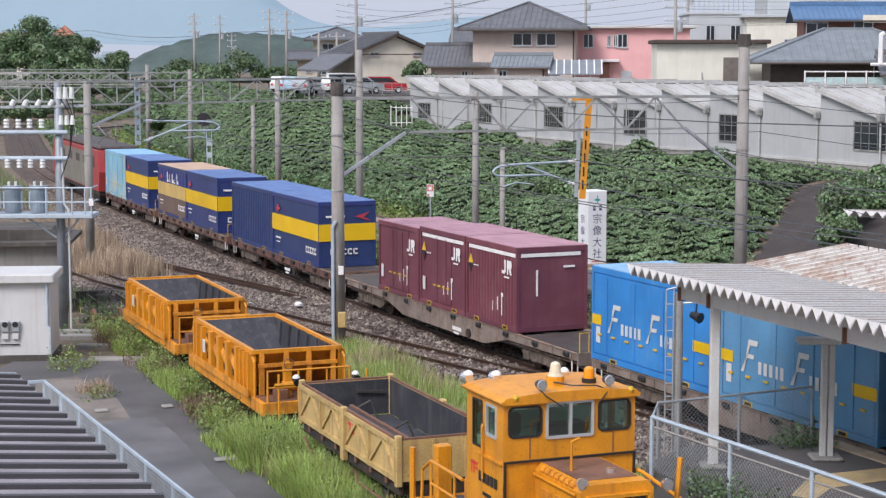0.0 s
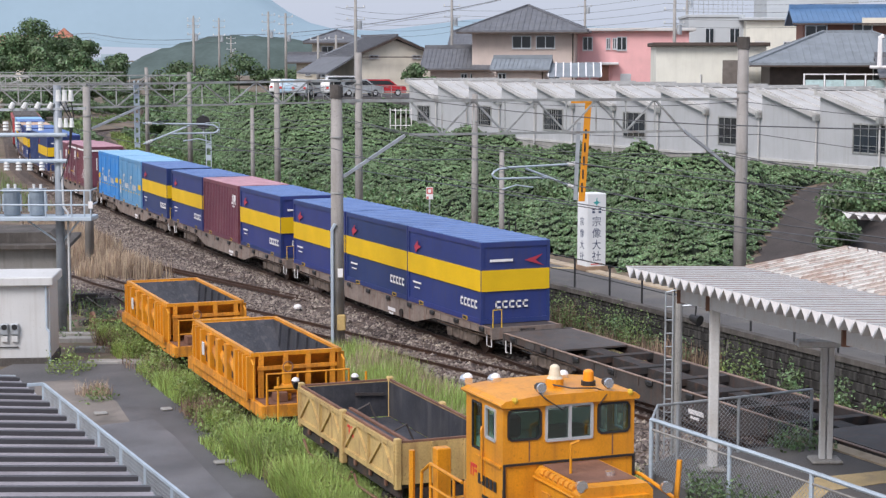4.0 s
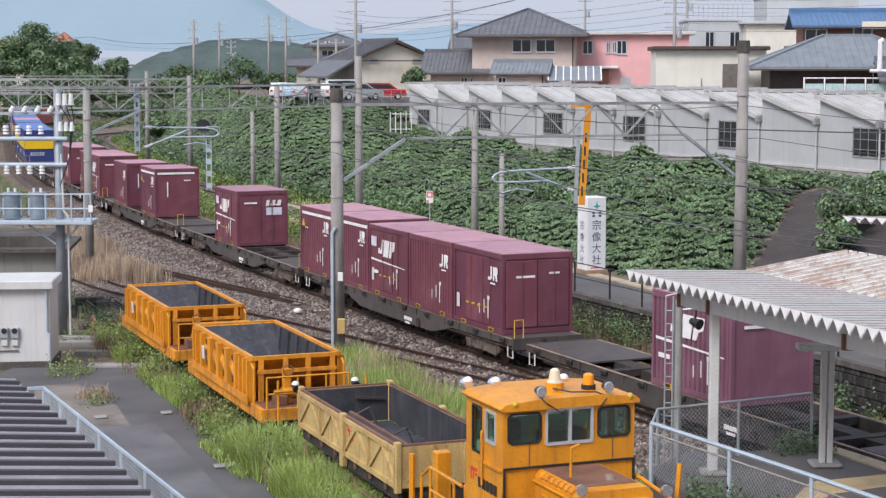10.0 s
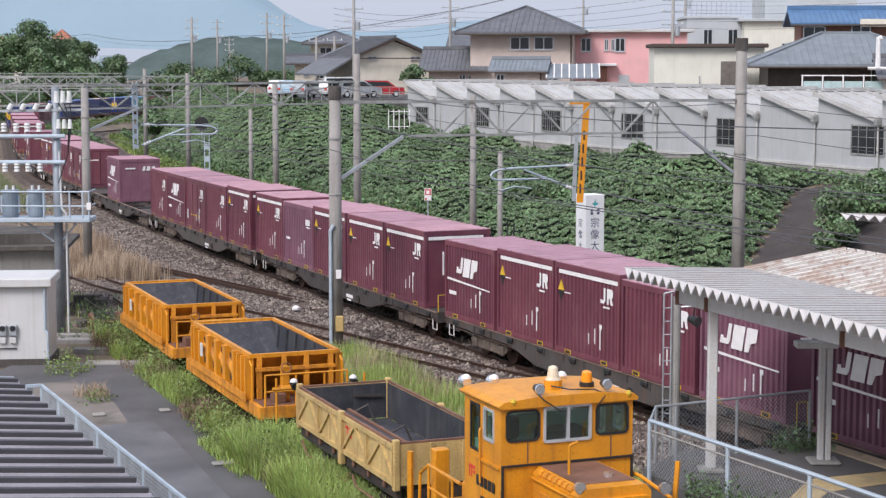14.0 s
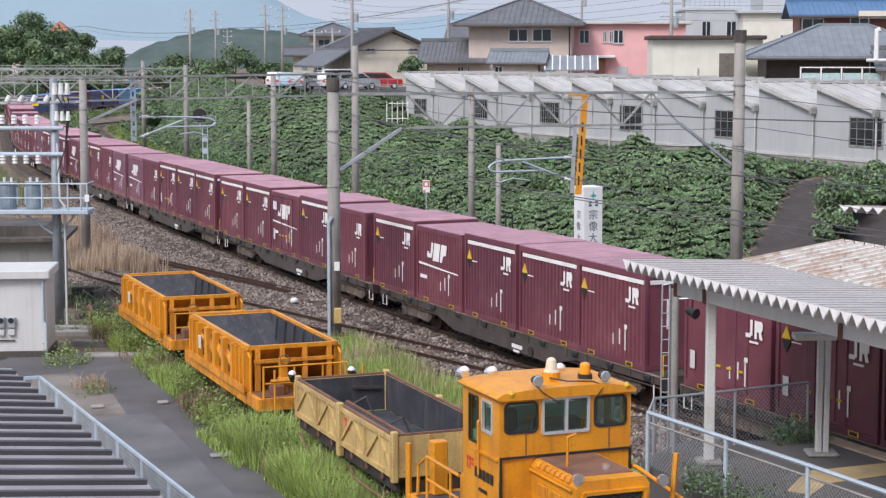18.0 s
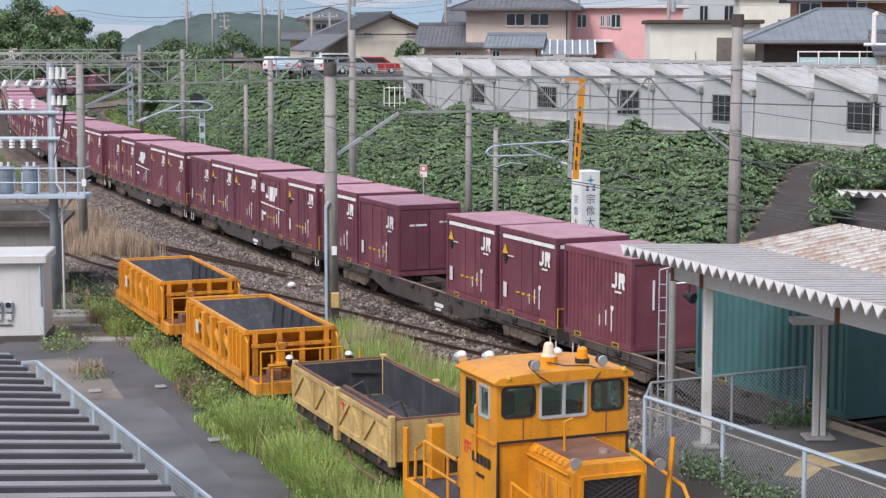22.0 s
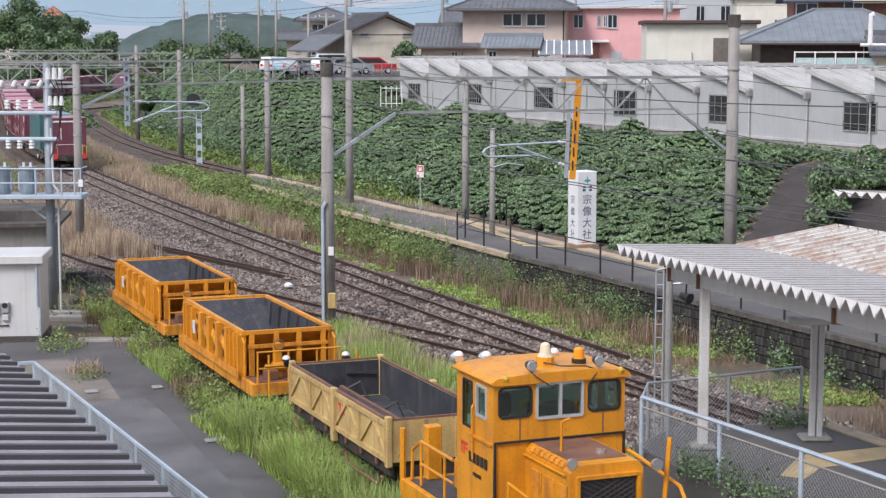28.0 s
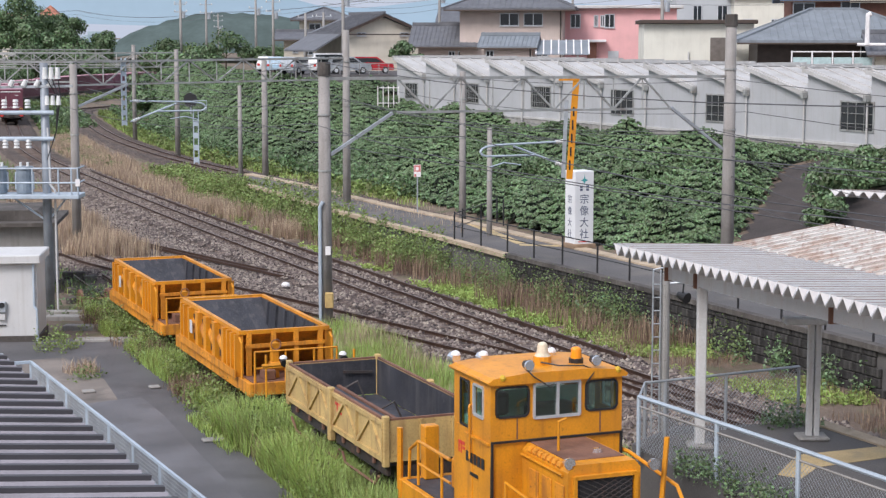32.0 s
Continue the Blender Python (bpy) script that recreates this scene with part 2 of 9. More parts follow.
M_BARK = mat("bark", (0.11, 0.085, 0.06), 0.9, 0, 0.25, 4.0, 0.5, 20)
# shade between the vine leaves, put into a near-black colour
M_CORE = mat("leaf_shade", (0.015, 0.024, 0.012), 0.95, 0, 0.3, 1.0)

M_CABGREEN = mat("pale_green_cab_lining", (0.42, 0.56, 0.5), 0.6, 0, 0.1, 2.0)
M_ALU = mat("aluminium_frame", (0.62, 0.64, 0.66), 0.4, 0.5, 0.06, 3.0)
M_LENS = mat("chrome_lamp", (0.8, 0.82, 0.84), 0.15, 0.85, 0.05, 3.0)
M_AMBER = mat("amber_beacon", (0.85, 0.3, 0.02), 0.15, 0, 0.05, 3.0)


# ---- mesh helpers ----
class Shape:
    """Collects simple solids into one mesh."""

    def __init__(self):
        self.v, self.f = [], []

    def add(self, verts, faces, m=None):
        k = len(self.v)
        self.v += [tuple(m @ Vector(p)) for p in verts] if m else [tuple(p) for p in verts]
        self.f += [tuple(i + k for i in f) for f in faces]
        return self

    def box(self, x0, y0, z0, x1, y1, z1, m=None):
        v = [(x, y, z) for x in (x0, x1) for y in (y0, y1) for z in (z0, z1)]
        return self.add(v, [(0, 1, 3, 2), (4, 6, 7, 5), (0, 4, 5, 1), (2, 3, 7, 6), (0, 2, 6, 4), (1, 5, 7, 3)], m)

    def pierced(self, ys, zs, holes, x0, x1, m=None):
        """A wall across x, from y to y and z to z, with rectangular openings (y0, y1, z0, z1); one closed shell."""
        open_cell = lambda i, j: any(a <= (ys[i] + ys[i + 1]) / 2 <= b and c <= (zs[j] + zs[j + 1]) / 2 <= d for a, b, c, d in holes)
        ny, nz = len(ys), len(zs)
        v = [(x, y, z) for x in (x0, x1) for y in ys for z in zs]
        idx = lambda k, i, j: k * ny * nz + i * nz + j
        cells = {(i, j) for i in range(ny - 1) for j in range(nz - 1) if not open_cell(i, j)}
        f = []
        for i, j in cells:
            f.append((idx(0, i, j), idx(0, i, j + 1), idx(0, i + 1, j + 1), idx(0, i + 1, j)))
            f.append((idx(1, i, j), idx(1, i + 1, j), idx(1, i + 1, j + 1), idx(1, i, j + 1)))
            for (di, dj), (a, b) in (((-1, 0), ((i, j), (i, j + 1))), ((1, 0), ((i + 1, j + 1), (i + 1, j))), ((0, -1), ((i + 1, j), (i, j))), ((0, 1), ((i, j + 1), (i + 1, j + 1)))):
                if (i + di, j + dj) not in cells:
                    f.append((idx(0, *a), idx(1, *a), idx(1, *b), idx(0, *b)))
        return self.add(v, f, m)

    def block(self, x0, y0, z0, x1, y1, z1, c=0.03, m=None):
        """A box with its edges cut off by c."""
        v, f = [], []
        for x, sx in ((x0, 1), (x1, -1)):
            for y, sy in ((y0, 1), (y1, -1)):
                for z, sz in ((z0, 1), (z1, -1)):
                    v += [(x, y + c * sy, z + c * sz), (x + c * sx, y, z + c * sz), (x + c * sx, y + c * sy, z)]
        bm = bmesh.new()
        for p in v:
            bm.verts.new(p)
        bmesh.ops.convex_hull(bm, input=bm.verts)
        bm.verts.index_update()
        self.add([p.co[:] for p in bm.verts], [[q.index for q in g.verts] for g in bm.faces], m)
        bm.free()
        return self

    def rod(self, p, q, r, r2=None, n=8, m=None):
        p, q = Vector(p), Vector(q)
        r2 = r if r2 is None else r2
        z = (q - p).normalized()
        x = z.orthogonal().normalized()
        y = z.cross(x)
        ring = [(math.cos(2 * math.pi * i / n), math.sin(2 * math.pi * i / n)) for i in range(n)]
        v = [p + (x * a + y * b) * r for a, b in ring] + [q + (x * a + y * b) * r2 for a, b in ring]
        f = [(i, (i + 1) % n, n + (i + 1) % n, n + i) for i in range(n)] + [tuple(range(n))[::-1], tuple(range(n, 2 * n))]
        return self.add(v, f, m)

    def bar(self, p, q, w, h=None, m=None):
        """A square bar from p to q."""
        p, q = Vector(p), Vector(q)
        h = w if h is None else h
        z = (q - p).normalized()
        x = z.cross(Vector((0, 0, 1)))
        x = Vector((1, 0, 0)) if x.length < 1e-4 else x.normalized()
        y = z.cross(x)
        k = [(-w / 2, -h / 2), (w / 2, -h / 2), (w / 2, h / 2), (-w / 2, h / 2)]
        v = [p + x * a + y * b for a, b in k] + [q + x * a + y * b for a, b in k]
        return self.add(v, [(3, 2, 1, 0), (4, 5, 6, 7), (0, 1, 5, 4), (1, 2, 6, 5), (2, 3, 7, 6), (3, 0, 4, 7)], m)

    def path(self, pts, w, h=None):
        return self.sweep(pts, [(-w / 2, -(h or w) / 2), (w / 2, -(h or w) / 2), (w / 2, (h or w) / 2), (-w / 2, (h or w) / 2)])

    def pipe(self, pts, r, n=6):
        return self.sweep(pts, [(r * math.cos(2 * math.pi * i / n), r * math.sin(2 * math.pi * i / n)) for i in range(n)])

    def sweep(self, pts, section):
        """A section drawn along a line, mitred at its bends."""
        pts = [Vector(p) for p in pts]
        n = len(section)
        v, x = [], None
        for i, p in enumerate(pts):
            d = ((p - pts[i - 1]).normalized() if i else Vector()) + ((pts[i + 1] - p).normalized() if i < len(pts) - 1 else Vector())
            d = d.normalized() if d.length > 1e-6 else (p - pts[i - 1]).normalized()
            if x is None:
                x = d.cross(Vector((0, 0, 1)))
                x = Vector((1, 0, 0)) if x.length < 1e-3 else x
            x = (x - d * x.dot(d)).normalized()
            y = d.cross(x)
            v += [p + x * a + y * b for a, b in section]
        f = [(i * n + j, i * n + (j + 1) % n, (i + 1) * n + (j + 1) % n, (i + 1) * n + j) for i in range(len(pts) - 1) for j in range(n)]
        f += [tuple(range(n))[::-1], tuple(range((len(pts) - 1) * n, len(pts) * n))]
        return self.add(v, f)

    def prism(self, poly, y0, y1, m=None):
        """A polygon in x and z, drawn out along y."""
        n = len(poly)
        v = [(x, y0, z) for x, z in poly] + [(x, y1, z) for x, z in poly]
        f = [tuple(range(n)), tuple(range(2 * n - 1, n - 1, -1))] + [((i + 1) % n, i, n + i, n + (i + 1) % n) for i in range(n)]
        return self.add(v, f, m)

    def slab(self, poly, z0, z1):
        """A polygon in x and y, drawn out along z."""
        n = len(poly)
        v = [(x, y, z0) for x, y in poly] + [(x, y, z1) for x, y in poly]
        f = [tuple(range(n))[::-1], tuple(range(n, 2 * n))] + [(i, (i + 1) % n, n + (i + 1) % n, n + i) for i in range(n)]
        return self.add(v, f)

    def ball(self, c, r, squash=1.0, n=8, half=False, m=None):
        rows = n // 2
        v, f = [], []
        for i in range(rows + 1):
            a = math.pi * i / rows * (0.5 if half else 1)
            for j in range(n):
                b = 2 * math.pi * j / n
                v.append((c[0] + r * math.sin(a) * math.cos(b), c[1] + r * math.sin(a) * math.sin(b), c[2] + r * squash * math.cos(a)))
        for i in range(rows):
            for j in range(n):
                f.append((i * n + j, (i + 1) * n + j, (i + 1) * n + (j + 1) % n, i * n + (j + 1) % n))
        if half:
            f.append(tuple(rows * n + j for j in range(n)))
        return self.add(v, f, m)

    def mesh(self, name, material, smooth=False):
        me = bpy.data.meshes.new(name)
        me.from_pydata(self.v, [], self.f)
        me.validate()
        if material:
            me.materials.append(material)
        if smooth:
            me.shade_smooth()
        return me


def part(name, shape, material, parent=None, label="", smooth=False, at=None):
    ob = new(name, shape.mesh(name, material, smooth))
    if parent:
        ob.parent = parent
    if at is not None:
        ob.matrix_basis = at
    if label:
        tagged(ob, label)
    return ob


def thing(name, label, category, m=None, group="", kind=""):
    ob = new(name)
    ob.empty_display_size = 0.3
    if m is not None:
        ob.matrix_basis = m
    return tagged(ob, label, category, group, kind)


def solid(name, shape, material, label, category="", group="", kind="", smooth=False):
    """A thing that is one mesh."""
    return tagged(part(name, shape, material, None, "", smooth), label, category, group, kind)


def stuff(name, verts, faces, material, label, parent=None, category="plants"):
    me = bpy.data.meshes.new(name)
    me.from_pydata(verts, [], faces)
    me.materials.append(material)
    ob = new(name, me)
    if parent:
        ob.parent = parent
        return tagged(ob, label, kind="stuff")
    return tagged(ob, label, category, kind="stuff")


# ---- the plan: the main line, its neighbours and the lie of the land ----
def line_of(x0, y0, s0, s1, bends, step=1.0):
    """A track's centre line: x0, y0 at s = 0; bends are (from s, heading there, change of heading per metre)."""
    def heading(s):
        b = [b for b in bends if b[0] <= s] or [bends[0]]
        return b[-1][1] + b[-1][2] * (s - b[-1][0])
    pts = {0: (x0, y0)}
    for way in (1, -1):
        x, y, s = x0, y0, 0.0
        end = s1 if way > 0 else s0
        while s * way < end * way:
            a = heading(s + way * step / 2)
            x, y, s = x + way * step * math.sin(a), y + way * step * math.cos(a), s + way * step
            pts[s] = (x, y)
    return [(s, *pts[s], heading(s)) for s in sorted(pts)]


MAIN = line_of(3.16, 53.68, -430, 640, [(-430, -0.465, 0.0), (-60, -0.465, 0.0008), (80, -0.353, 0.0026), (120, -0.249, 0.0), (200, -0.249, 0.006), (330, 0.531, 0.0)])
M0 = MAIN[0][0]


def grade(y):
    """The railway falls gently beyond the far curve."""
    k = min(1.0, max(0.0, (y - 205) / 80))
    return -1.4 * k * k * (3 - 2 * k)


def on_main(s, side=0.0):
    """Place and heading on the main line at s metres; side: metres to the right."""
    i = min(len(MAIN) - 2, max(0, int(math.floor(s - M0))))
    a, b = MAIN[i], MAIN[i + 1]
    k = s - a[0]
    x, y, h = (a[j] + (b[j] - a[j]) * k for j in (1, 2, 3))
    return x + side * math.cos(h), y - side * math.sin(h), h


def smooth_line(pts, step=1.0):
    """A rounded line through a few points of the plan."""
    out = []
    n = len(pts)
    for i in range(n - 1):
        p0, p1, p2, p3 = (Vector(pts[min(n - 1, max(0, j))]) for j in (i - 1, i, i + 1, i + 2))
        k = max(1, int((p2 - p1).length / step))
        for j in range(k):
            t = j / k
            out.append(0.5 * (2 * p1 + (p2 - p0) * t + (2 * p0 - 5 * p1 + 4 * p2 - p3) * t * t + (3 * p1 - p0 - 3 * p2 + p3) * t ** 3))
    return [tuple(p) for p in out] + [tuple(pts[-1])]


SIDING = smooth_line([(-27.0, 92.5), (-17.0, 79.0), (-13.3, 73.0), (-7.0, 65.0), (-3.1, 59.5), (1.1, 53.6), (4.6, 48.6), (7.6, 43.0)])
SECOND = smooth_line([(30.0, 28.0), (16.0, 58.0), (7.8, 74.0), (-6.6, 107.5), (-17.5, 131.5), (-24.8, 150.5), (-31.0, 170.0), (-37.6, 195.0), (-42.6, 215.0), (-46.2, 234.0), (-47.8, 254.0), (-45.5, 280.0), (-38.0, 310.0), (-22.0, 350.0)])


def yard(y):
    """The works train's track."""
    return -9.6 + (59.7 - y) * 0.3923


FOOT = [(44.0, -10.0), (20.0, 52.0), (10.6, 72.6), (-2.6, 108.5), (-13.6, 133.0), (-20.8, 152.5), (-26.8, 172.0), (-34.2, 198.5), (-40.0, 229.0), (-41.0, 262.0), (-36.0, 306.0), (-20.0, 352.0)]


def bank_distance(x, y):
    """Metres to the right of the foot of the bank, negative on the railway's side."""
    best, sign = 1e9, 1
    for (ax, ay), (bx, by) in zip(FOOT, FOOT[1:]):
        dx, dy = bx - ax, by - ay
        t = min(1, max(0, ((x - ax) * dx + (y - ay) * dy) / (dx * dx + dy * dy)))
        px, py = x - ax - t * dx, y - ay - t * dy
        d = math.hypot(px, py)
        if d < best:
            best, sign = d, (1 if px * dy - py * dx > 0 else -1)
    return best * sign


def lerp_table(table, x):
    for (a, va), (b, vb) in zip(table, table[1:]):
        if x <= b:
            return va + (vb - va) * max(0, (x - a) / (b - a))
    return table[-1][1]


def land(x, y):
    """Height of the ground."""
    d = bank_distance(x, y)
    if d <= 0:
        return -0.32 + grade(y)
    wide = lerp_table([(60, 16), (120, 15.6), (134, 14.0), (146, 6.2), (400, 6.0)], y)
    k = min(1, d / wide)
    k = k * k * (3 - 2 * k) * 0.35 + k * 0.65
    first = lerp_table([(0, 3.95), (116, 3.95), (138, 5.3), (175, 5.6), (400, 6.3)], y)
    return -0.32 + grade(y) + first * k + (6.55 - first) * min(1, max(0, (d - wide - 2) / 28)) + 0.010 * min(260, max(0, d - 60))


# ---- ground ----
def ground_sheet():
    xs = [-4000, -1500, -600, -300, -160, -110, -85] + [-70 + i * 2.2 for i in range(64)] + [76, 90, 120, 180, 300, 600, 1500, 4000]
    ys = [-600, -200, -80, -30, 0, 14] + [20 + i * 2.2 for i in range(72)] + [182 + i * 6 for i in range(24)] + [340, 380, 450, 600, 900, 1500, 3000, 4900]
    v = []
    for y in ys:
        for x in xs:
            v.append((x, y, land(x, y) + 0.05 * noise.noise((x * 0.4, y * 0.4, 0.0))))
    n = len(xs)
    f = [(j * n + i, j * n + i + 1, (j + 1) * n + i + 1, (j + 1) * n + i) for j in range(len(ys) - 1) for i in range(n - 1)]
    me = bpy.data.meshes.new("ground")
    me.from_pydata(v, [], f)
    me.materials.append(M_GROUND)
    me.shade_smooth()
    return tagged(new("ground", me), "dry soil with patches of low weeds", "ground", kind="structure")


ground_sheet()


def ribbon(name, pts, halves, z, material, label, skirt=0.25):
    """A flat-topped bed along a line, with sloping sides."""
    s = Shape()
    v, f = [], []
    for i, p in enumerate(pts):
        a, b = Vector(pts[max(0, i - 1)]), Vector(pts[min(len(pts) - 1, i + 1)])
        d = (b - a).normalized()
        nx, ny = d.y, -d.x
        for off, zz in ((-halves[0] - skirt * 2, z - skirt), (-halves[0], z), (halves[1], z), (halves[1] + skirt * 2, z - skirt)):
            v.append((p[0] + nx * off, p[1] + ny * off, zz + grade(p[1])))
    for i in range(len(pts) - 1):
        for j in range(3):
            f.append((4 * i + j, 4 * i + j + 1, 4 * i + j + 5, 4 * i + j + 4))
    s.add(v, f)
    return solid(name, s, material, label, "ground", kind="structure")


main_pts = [(x, y) for s, x, y, h in MAIN if -60 <= s <= 330]
field = [p for p in main_pts if 38 < p[1] < 125]
s = Shape().slab([(x + 2.0, y) for x, y in field] + [(x - (0.5 if y > 95 else 7.0 * min(1, (95 - y) / 18) * min(1, max(0.1, (y - 40) / 30)) + 0.5), y) for x, y in field[::-1]], -0.5, -0.26)
solid("ballast_field", s, M_FIELD, "grey-brown crushed stone between the tracks", "ground", kind="structure")
ribbon("ballast_main", main_pts, (1.75, 1.75), -0.135, M_BALLAST, "brown crushed-stone ballast under the main line")
ribbon("ballast_siding", SIDING, (1.5, 1.5), -0.2, M_BALLAST, "brown ballast under the diverging track")
ribbon("ballast_second", SECOND, (1.6, 1.6), -0.14, M_BALLAST, "brown ballast under the second main line")
yard_pts = [(yard(y), y) for y in range(18, 72, 2)]
ribbon("ballast_yard", yard_pts, (1.1, 1.1), -0.22, M_BALLAST, "weedy ballast under the works train")


def track(name, pts, label, bright=True, z=0.0):
    """Two rails with foot, web and head."""
    root = thing(name, label, "railway track", kind="structure")
    for side in (-0.565, 0.565):
        s = Shape()
        heads = Shape()
        prof = [(-0.06, -0.13), (0.06, -0.13), (0.06, -0.115), (0.012, -0.1), (0.012, -0.04), (0.033, -0.03), (0.033, 0.0), (-0.033, 0.0), (-0.033, -0.03), (-0.012, -0.04), (-0.012, -0.1), (-0.06, -0.115)]
        v, f, hv, hf = [], [], [], []
        for i, p in enumerate(pts):
            a, b = Vector(pts[max(0, i - 1)]), Vector(pts[min(len(pts) - 1, i + 1)])
            d = (b - a).normalized()
            nx, ny = d.y, -d.x
            v += [(p[0] + nx * (side + o), p[1] + ny * (side + o), z + zz + grade(p[1])) for o, zz in prof]
            hv += [(p[0] + nx * (side + o), p[1] + ny * (side + o), z + 0.003 + grade(p[1])) for o in (-0.03, 0.03)]
        k = len(prof)
        for i in range(len(pts) - 1):
            f += [(i * k + j, i * k + (j + 1) % k, (i + 1) * k + (j + 1) % k, (i + 1) * k + j) for j in range(k)]
            hf.append((2 * i, 2 * i + 1, 2 * i + 3, 2 * i + 2))
        rail = part("rail", s.add(v, f), M_RAIL, root)
        if bright:
            part("rail_head", heads.add(hv, hf), M_RAILTOP, rail, "worn shiny running surface")
    return root


main_track = track("track_main", main_pts, "main line of rusty-sided rails on ballast", z=0.0)
siding_track = track("track_siding", SIDING, "diverging track of brown rusty rails", bright=False, z=-0.03)
second_track = track("track_second", SECOND, "second main line curving along the bank", z=-0.02)
yard_track = track("track_yard", yard_pts, "weed-grown track under the works train", bright=False, z=-0.05)
spare = [on_main(s, 1.55)[:2] for s in range(-3, 78, 3)]
s = Shape()
s.path([(x, y, -0.06) for x, y in spare], 0.09, 0.13)
solid("spare_rail", s, M_RAIL, "long spare rail lying beside the main line", "rail")
for o in (0.0, 0.45):
    s = Shape().path([(-13.9 + o * 0.4, 81.3 + o, -0.12), (-5.4 + o * 0.4, 69.2 + o, -0.14)], 0.065, 0.11)
    solid("spare_rail", s, M_RAIL, "rusty spare rail lying on the ballast", "rail")

# ---- the far platform ----
NEAR = [(-10.2, 99.5), (-7.1, 91.7), (-4.3, 84.3), (0.0, 74.7), (3.0, 67.4), (5.4, 62.3), (7.2, 58.3), (8.9, 54.3), (12.2, 47.0), (20.0, 29.0)]
FAR = [(-11.0, 107.0), (-8.1, 101.2), (-1.7, 86.2), (1.0, 81.0), (4.0, 73.9), (5.6, 70.2), (9.4, 61.4), (13.2, 53.0), (18.0, 42.0), (25.0, 27.0)]
PZ = 1.0
s = Shape()
poly = NEAR + FAR[::-1]
s.slab([(x, y) for x, y in poly], -0.6, PZ)
solid("platform_far", s, M_PLATFORM, "low asphalt platform with weeds in its cracks", "platform", kind="structure")
s = Shape()
for a, b in zip(FAR, FAR[1:]):
    s.bar((*a, PZ - 0.02), (*b, PZ - 0.02), 0.55, 0.16)
solid("platform_edge_far", s, M_EDGE, "pale worn concrete platform edge", "platform edge", kind="structure")
s = Shape()
for a, b in zip(NEAR[:5], NEAR[1:5]):
    s.bar((*a, PZ - 0.02), (*b, PZ - 0.02), 0.35, 0.16)
solid("platform_edge_near", s, M_EDGE, "pale concrete platform edge behind weeds", "platform edge", kind="structure")
s = Shape()
for a, b in zip(NEAR[4:], NEAR[5:]):
    s.bar((*a, PZ + 0.02), (*b, PZ + 0.02), 0.3, 0.16)
solid("wall_coping", s, M_CONC_DARK, "dark stained concrete coping along the platform wall", "coping", kind="structure")
s = Shape()
s.slab([(1.2, 80.4), (3.5, 71.2), (3.9, 71.4), (1.6, 80.6)], PZ + 0.004, PZ + 0.01)
s.slab([(3.6, 70.6), (5.6, 70.1), (5.7, 70.5), (3.6, 71.1)], PZ + 0.004, PZ + 0.012)
solid("platform_marking", s, M_TAN, "faded yellow-brown painted strip on the platform", "marking", kind="structure")


def black_fence():
    root = thing("platform_fence", "thin black steel railing along the platform edge", "fence")
    line = smooth_line([(1.0, 72.3), (3.35, 67.2), (5.7, 62.3), (7.5, 58.3), (9.2, 54.3), (12.5, 47.0), (16.0, 39.0)], 0.4)
    marks, acc = [line[0]], 0.0
    for a, b in zip(line, line[1:]):
        acc += math.dist(a, b)
        if acc > 2.05:
            marks.append(b)
            acc = 0.0
    for x, y in marks:
        part("post", Shape().rod((x, y, PZ - 0.05), (x, y, PZ + 1.15), 0.035), M_BLACK, root)
    for z in (1.12, 0.6):
        part("rail", Shape().pipe([(x, y, PZ + z) for x, y in marks], 0.018 if z < 1 else 0.022), M_BLACK, root)
    return root


black_fence()
root = thing("platform_gate", "black steel barrier across the platform", "fence")
for x, y in ((1.0, 72.4), (1.35, 73.6), (3.0, 79.0), (3.25, 78.0), (2.2, 75.9)):
    part("post", Shape().rod((x, y, PZ), (x, y, PZ + 1.2), 0.035), M_BLACK, root)
part("rail", Shape().pipe([(1.0, 72.4, PZ + 1.12), (2.2, 75.9, PZ + 1.12), (3.0, 79.0, PZ + 1.12)], 0.022), M_BLACK, root)
part("rail", Shape().pipe([(1.0, 72.4, PZ + 0.55), (2.2, 75.9, PZ + 0.55), (3.0, 79.0, PZ + 0.55)], 0.018), M_BLACK, root)

# ---- the near platform with its canopy ----
NZ = 1.0
edge_pts = [on_main(s, -1.65)[:2] for s in (-16.5, -20, -30, -40, -55)]
s = Shape()
s.slab([(4.2, 36.0), (5.3, 37.6), edge_pts[0]] + edge_pts[1:] + [(18.0, 6.0), (4.9, 33.6)], -0.5, NZ)
solid("platform_near", s, M_PLATFORM, "worn grey asphalt platform end", "platform", kind="structure")
s = Shape()
for a, b in zip(edge_pts, edge_pts[1:]):
    s.bar((*a, NZ - 0.03), (*b, NZ - 0.03), 0.4, 0.14)
solid("platform_edge_canopy", s, M_EDGE, "pale concrete edge of the near platform", "platform edge", kind="structure")
s = Shape().slab([(6.7, 33.3), (7.4, 34.9), (9.9, 35.9), (10.2, 35.2), (7.6, 33.9), (7.1, 33.0)], NZ + 0.004, NZ + 0.012)
solid("tactile_strip", s, M_TAN, "worn yellow-tan tactile strip on the platform", "marking", kind="structure")


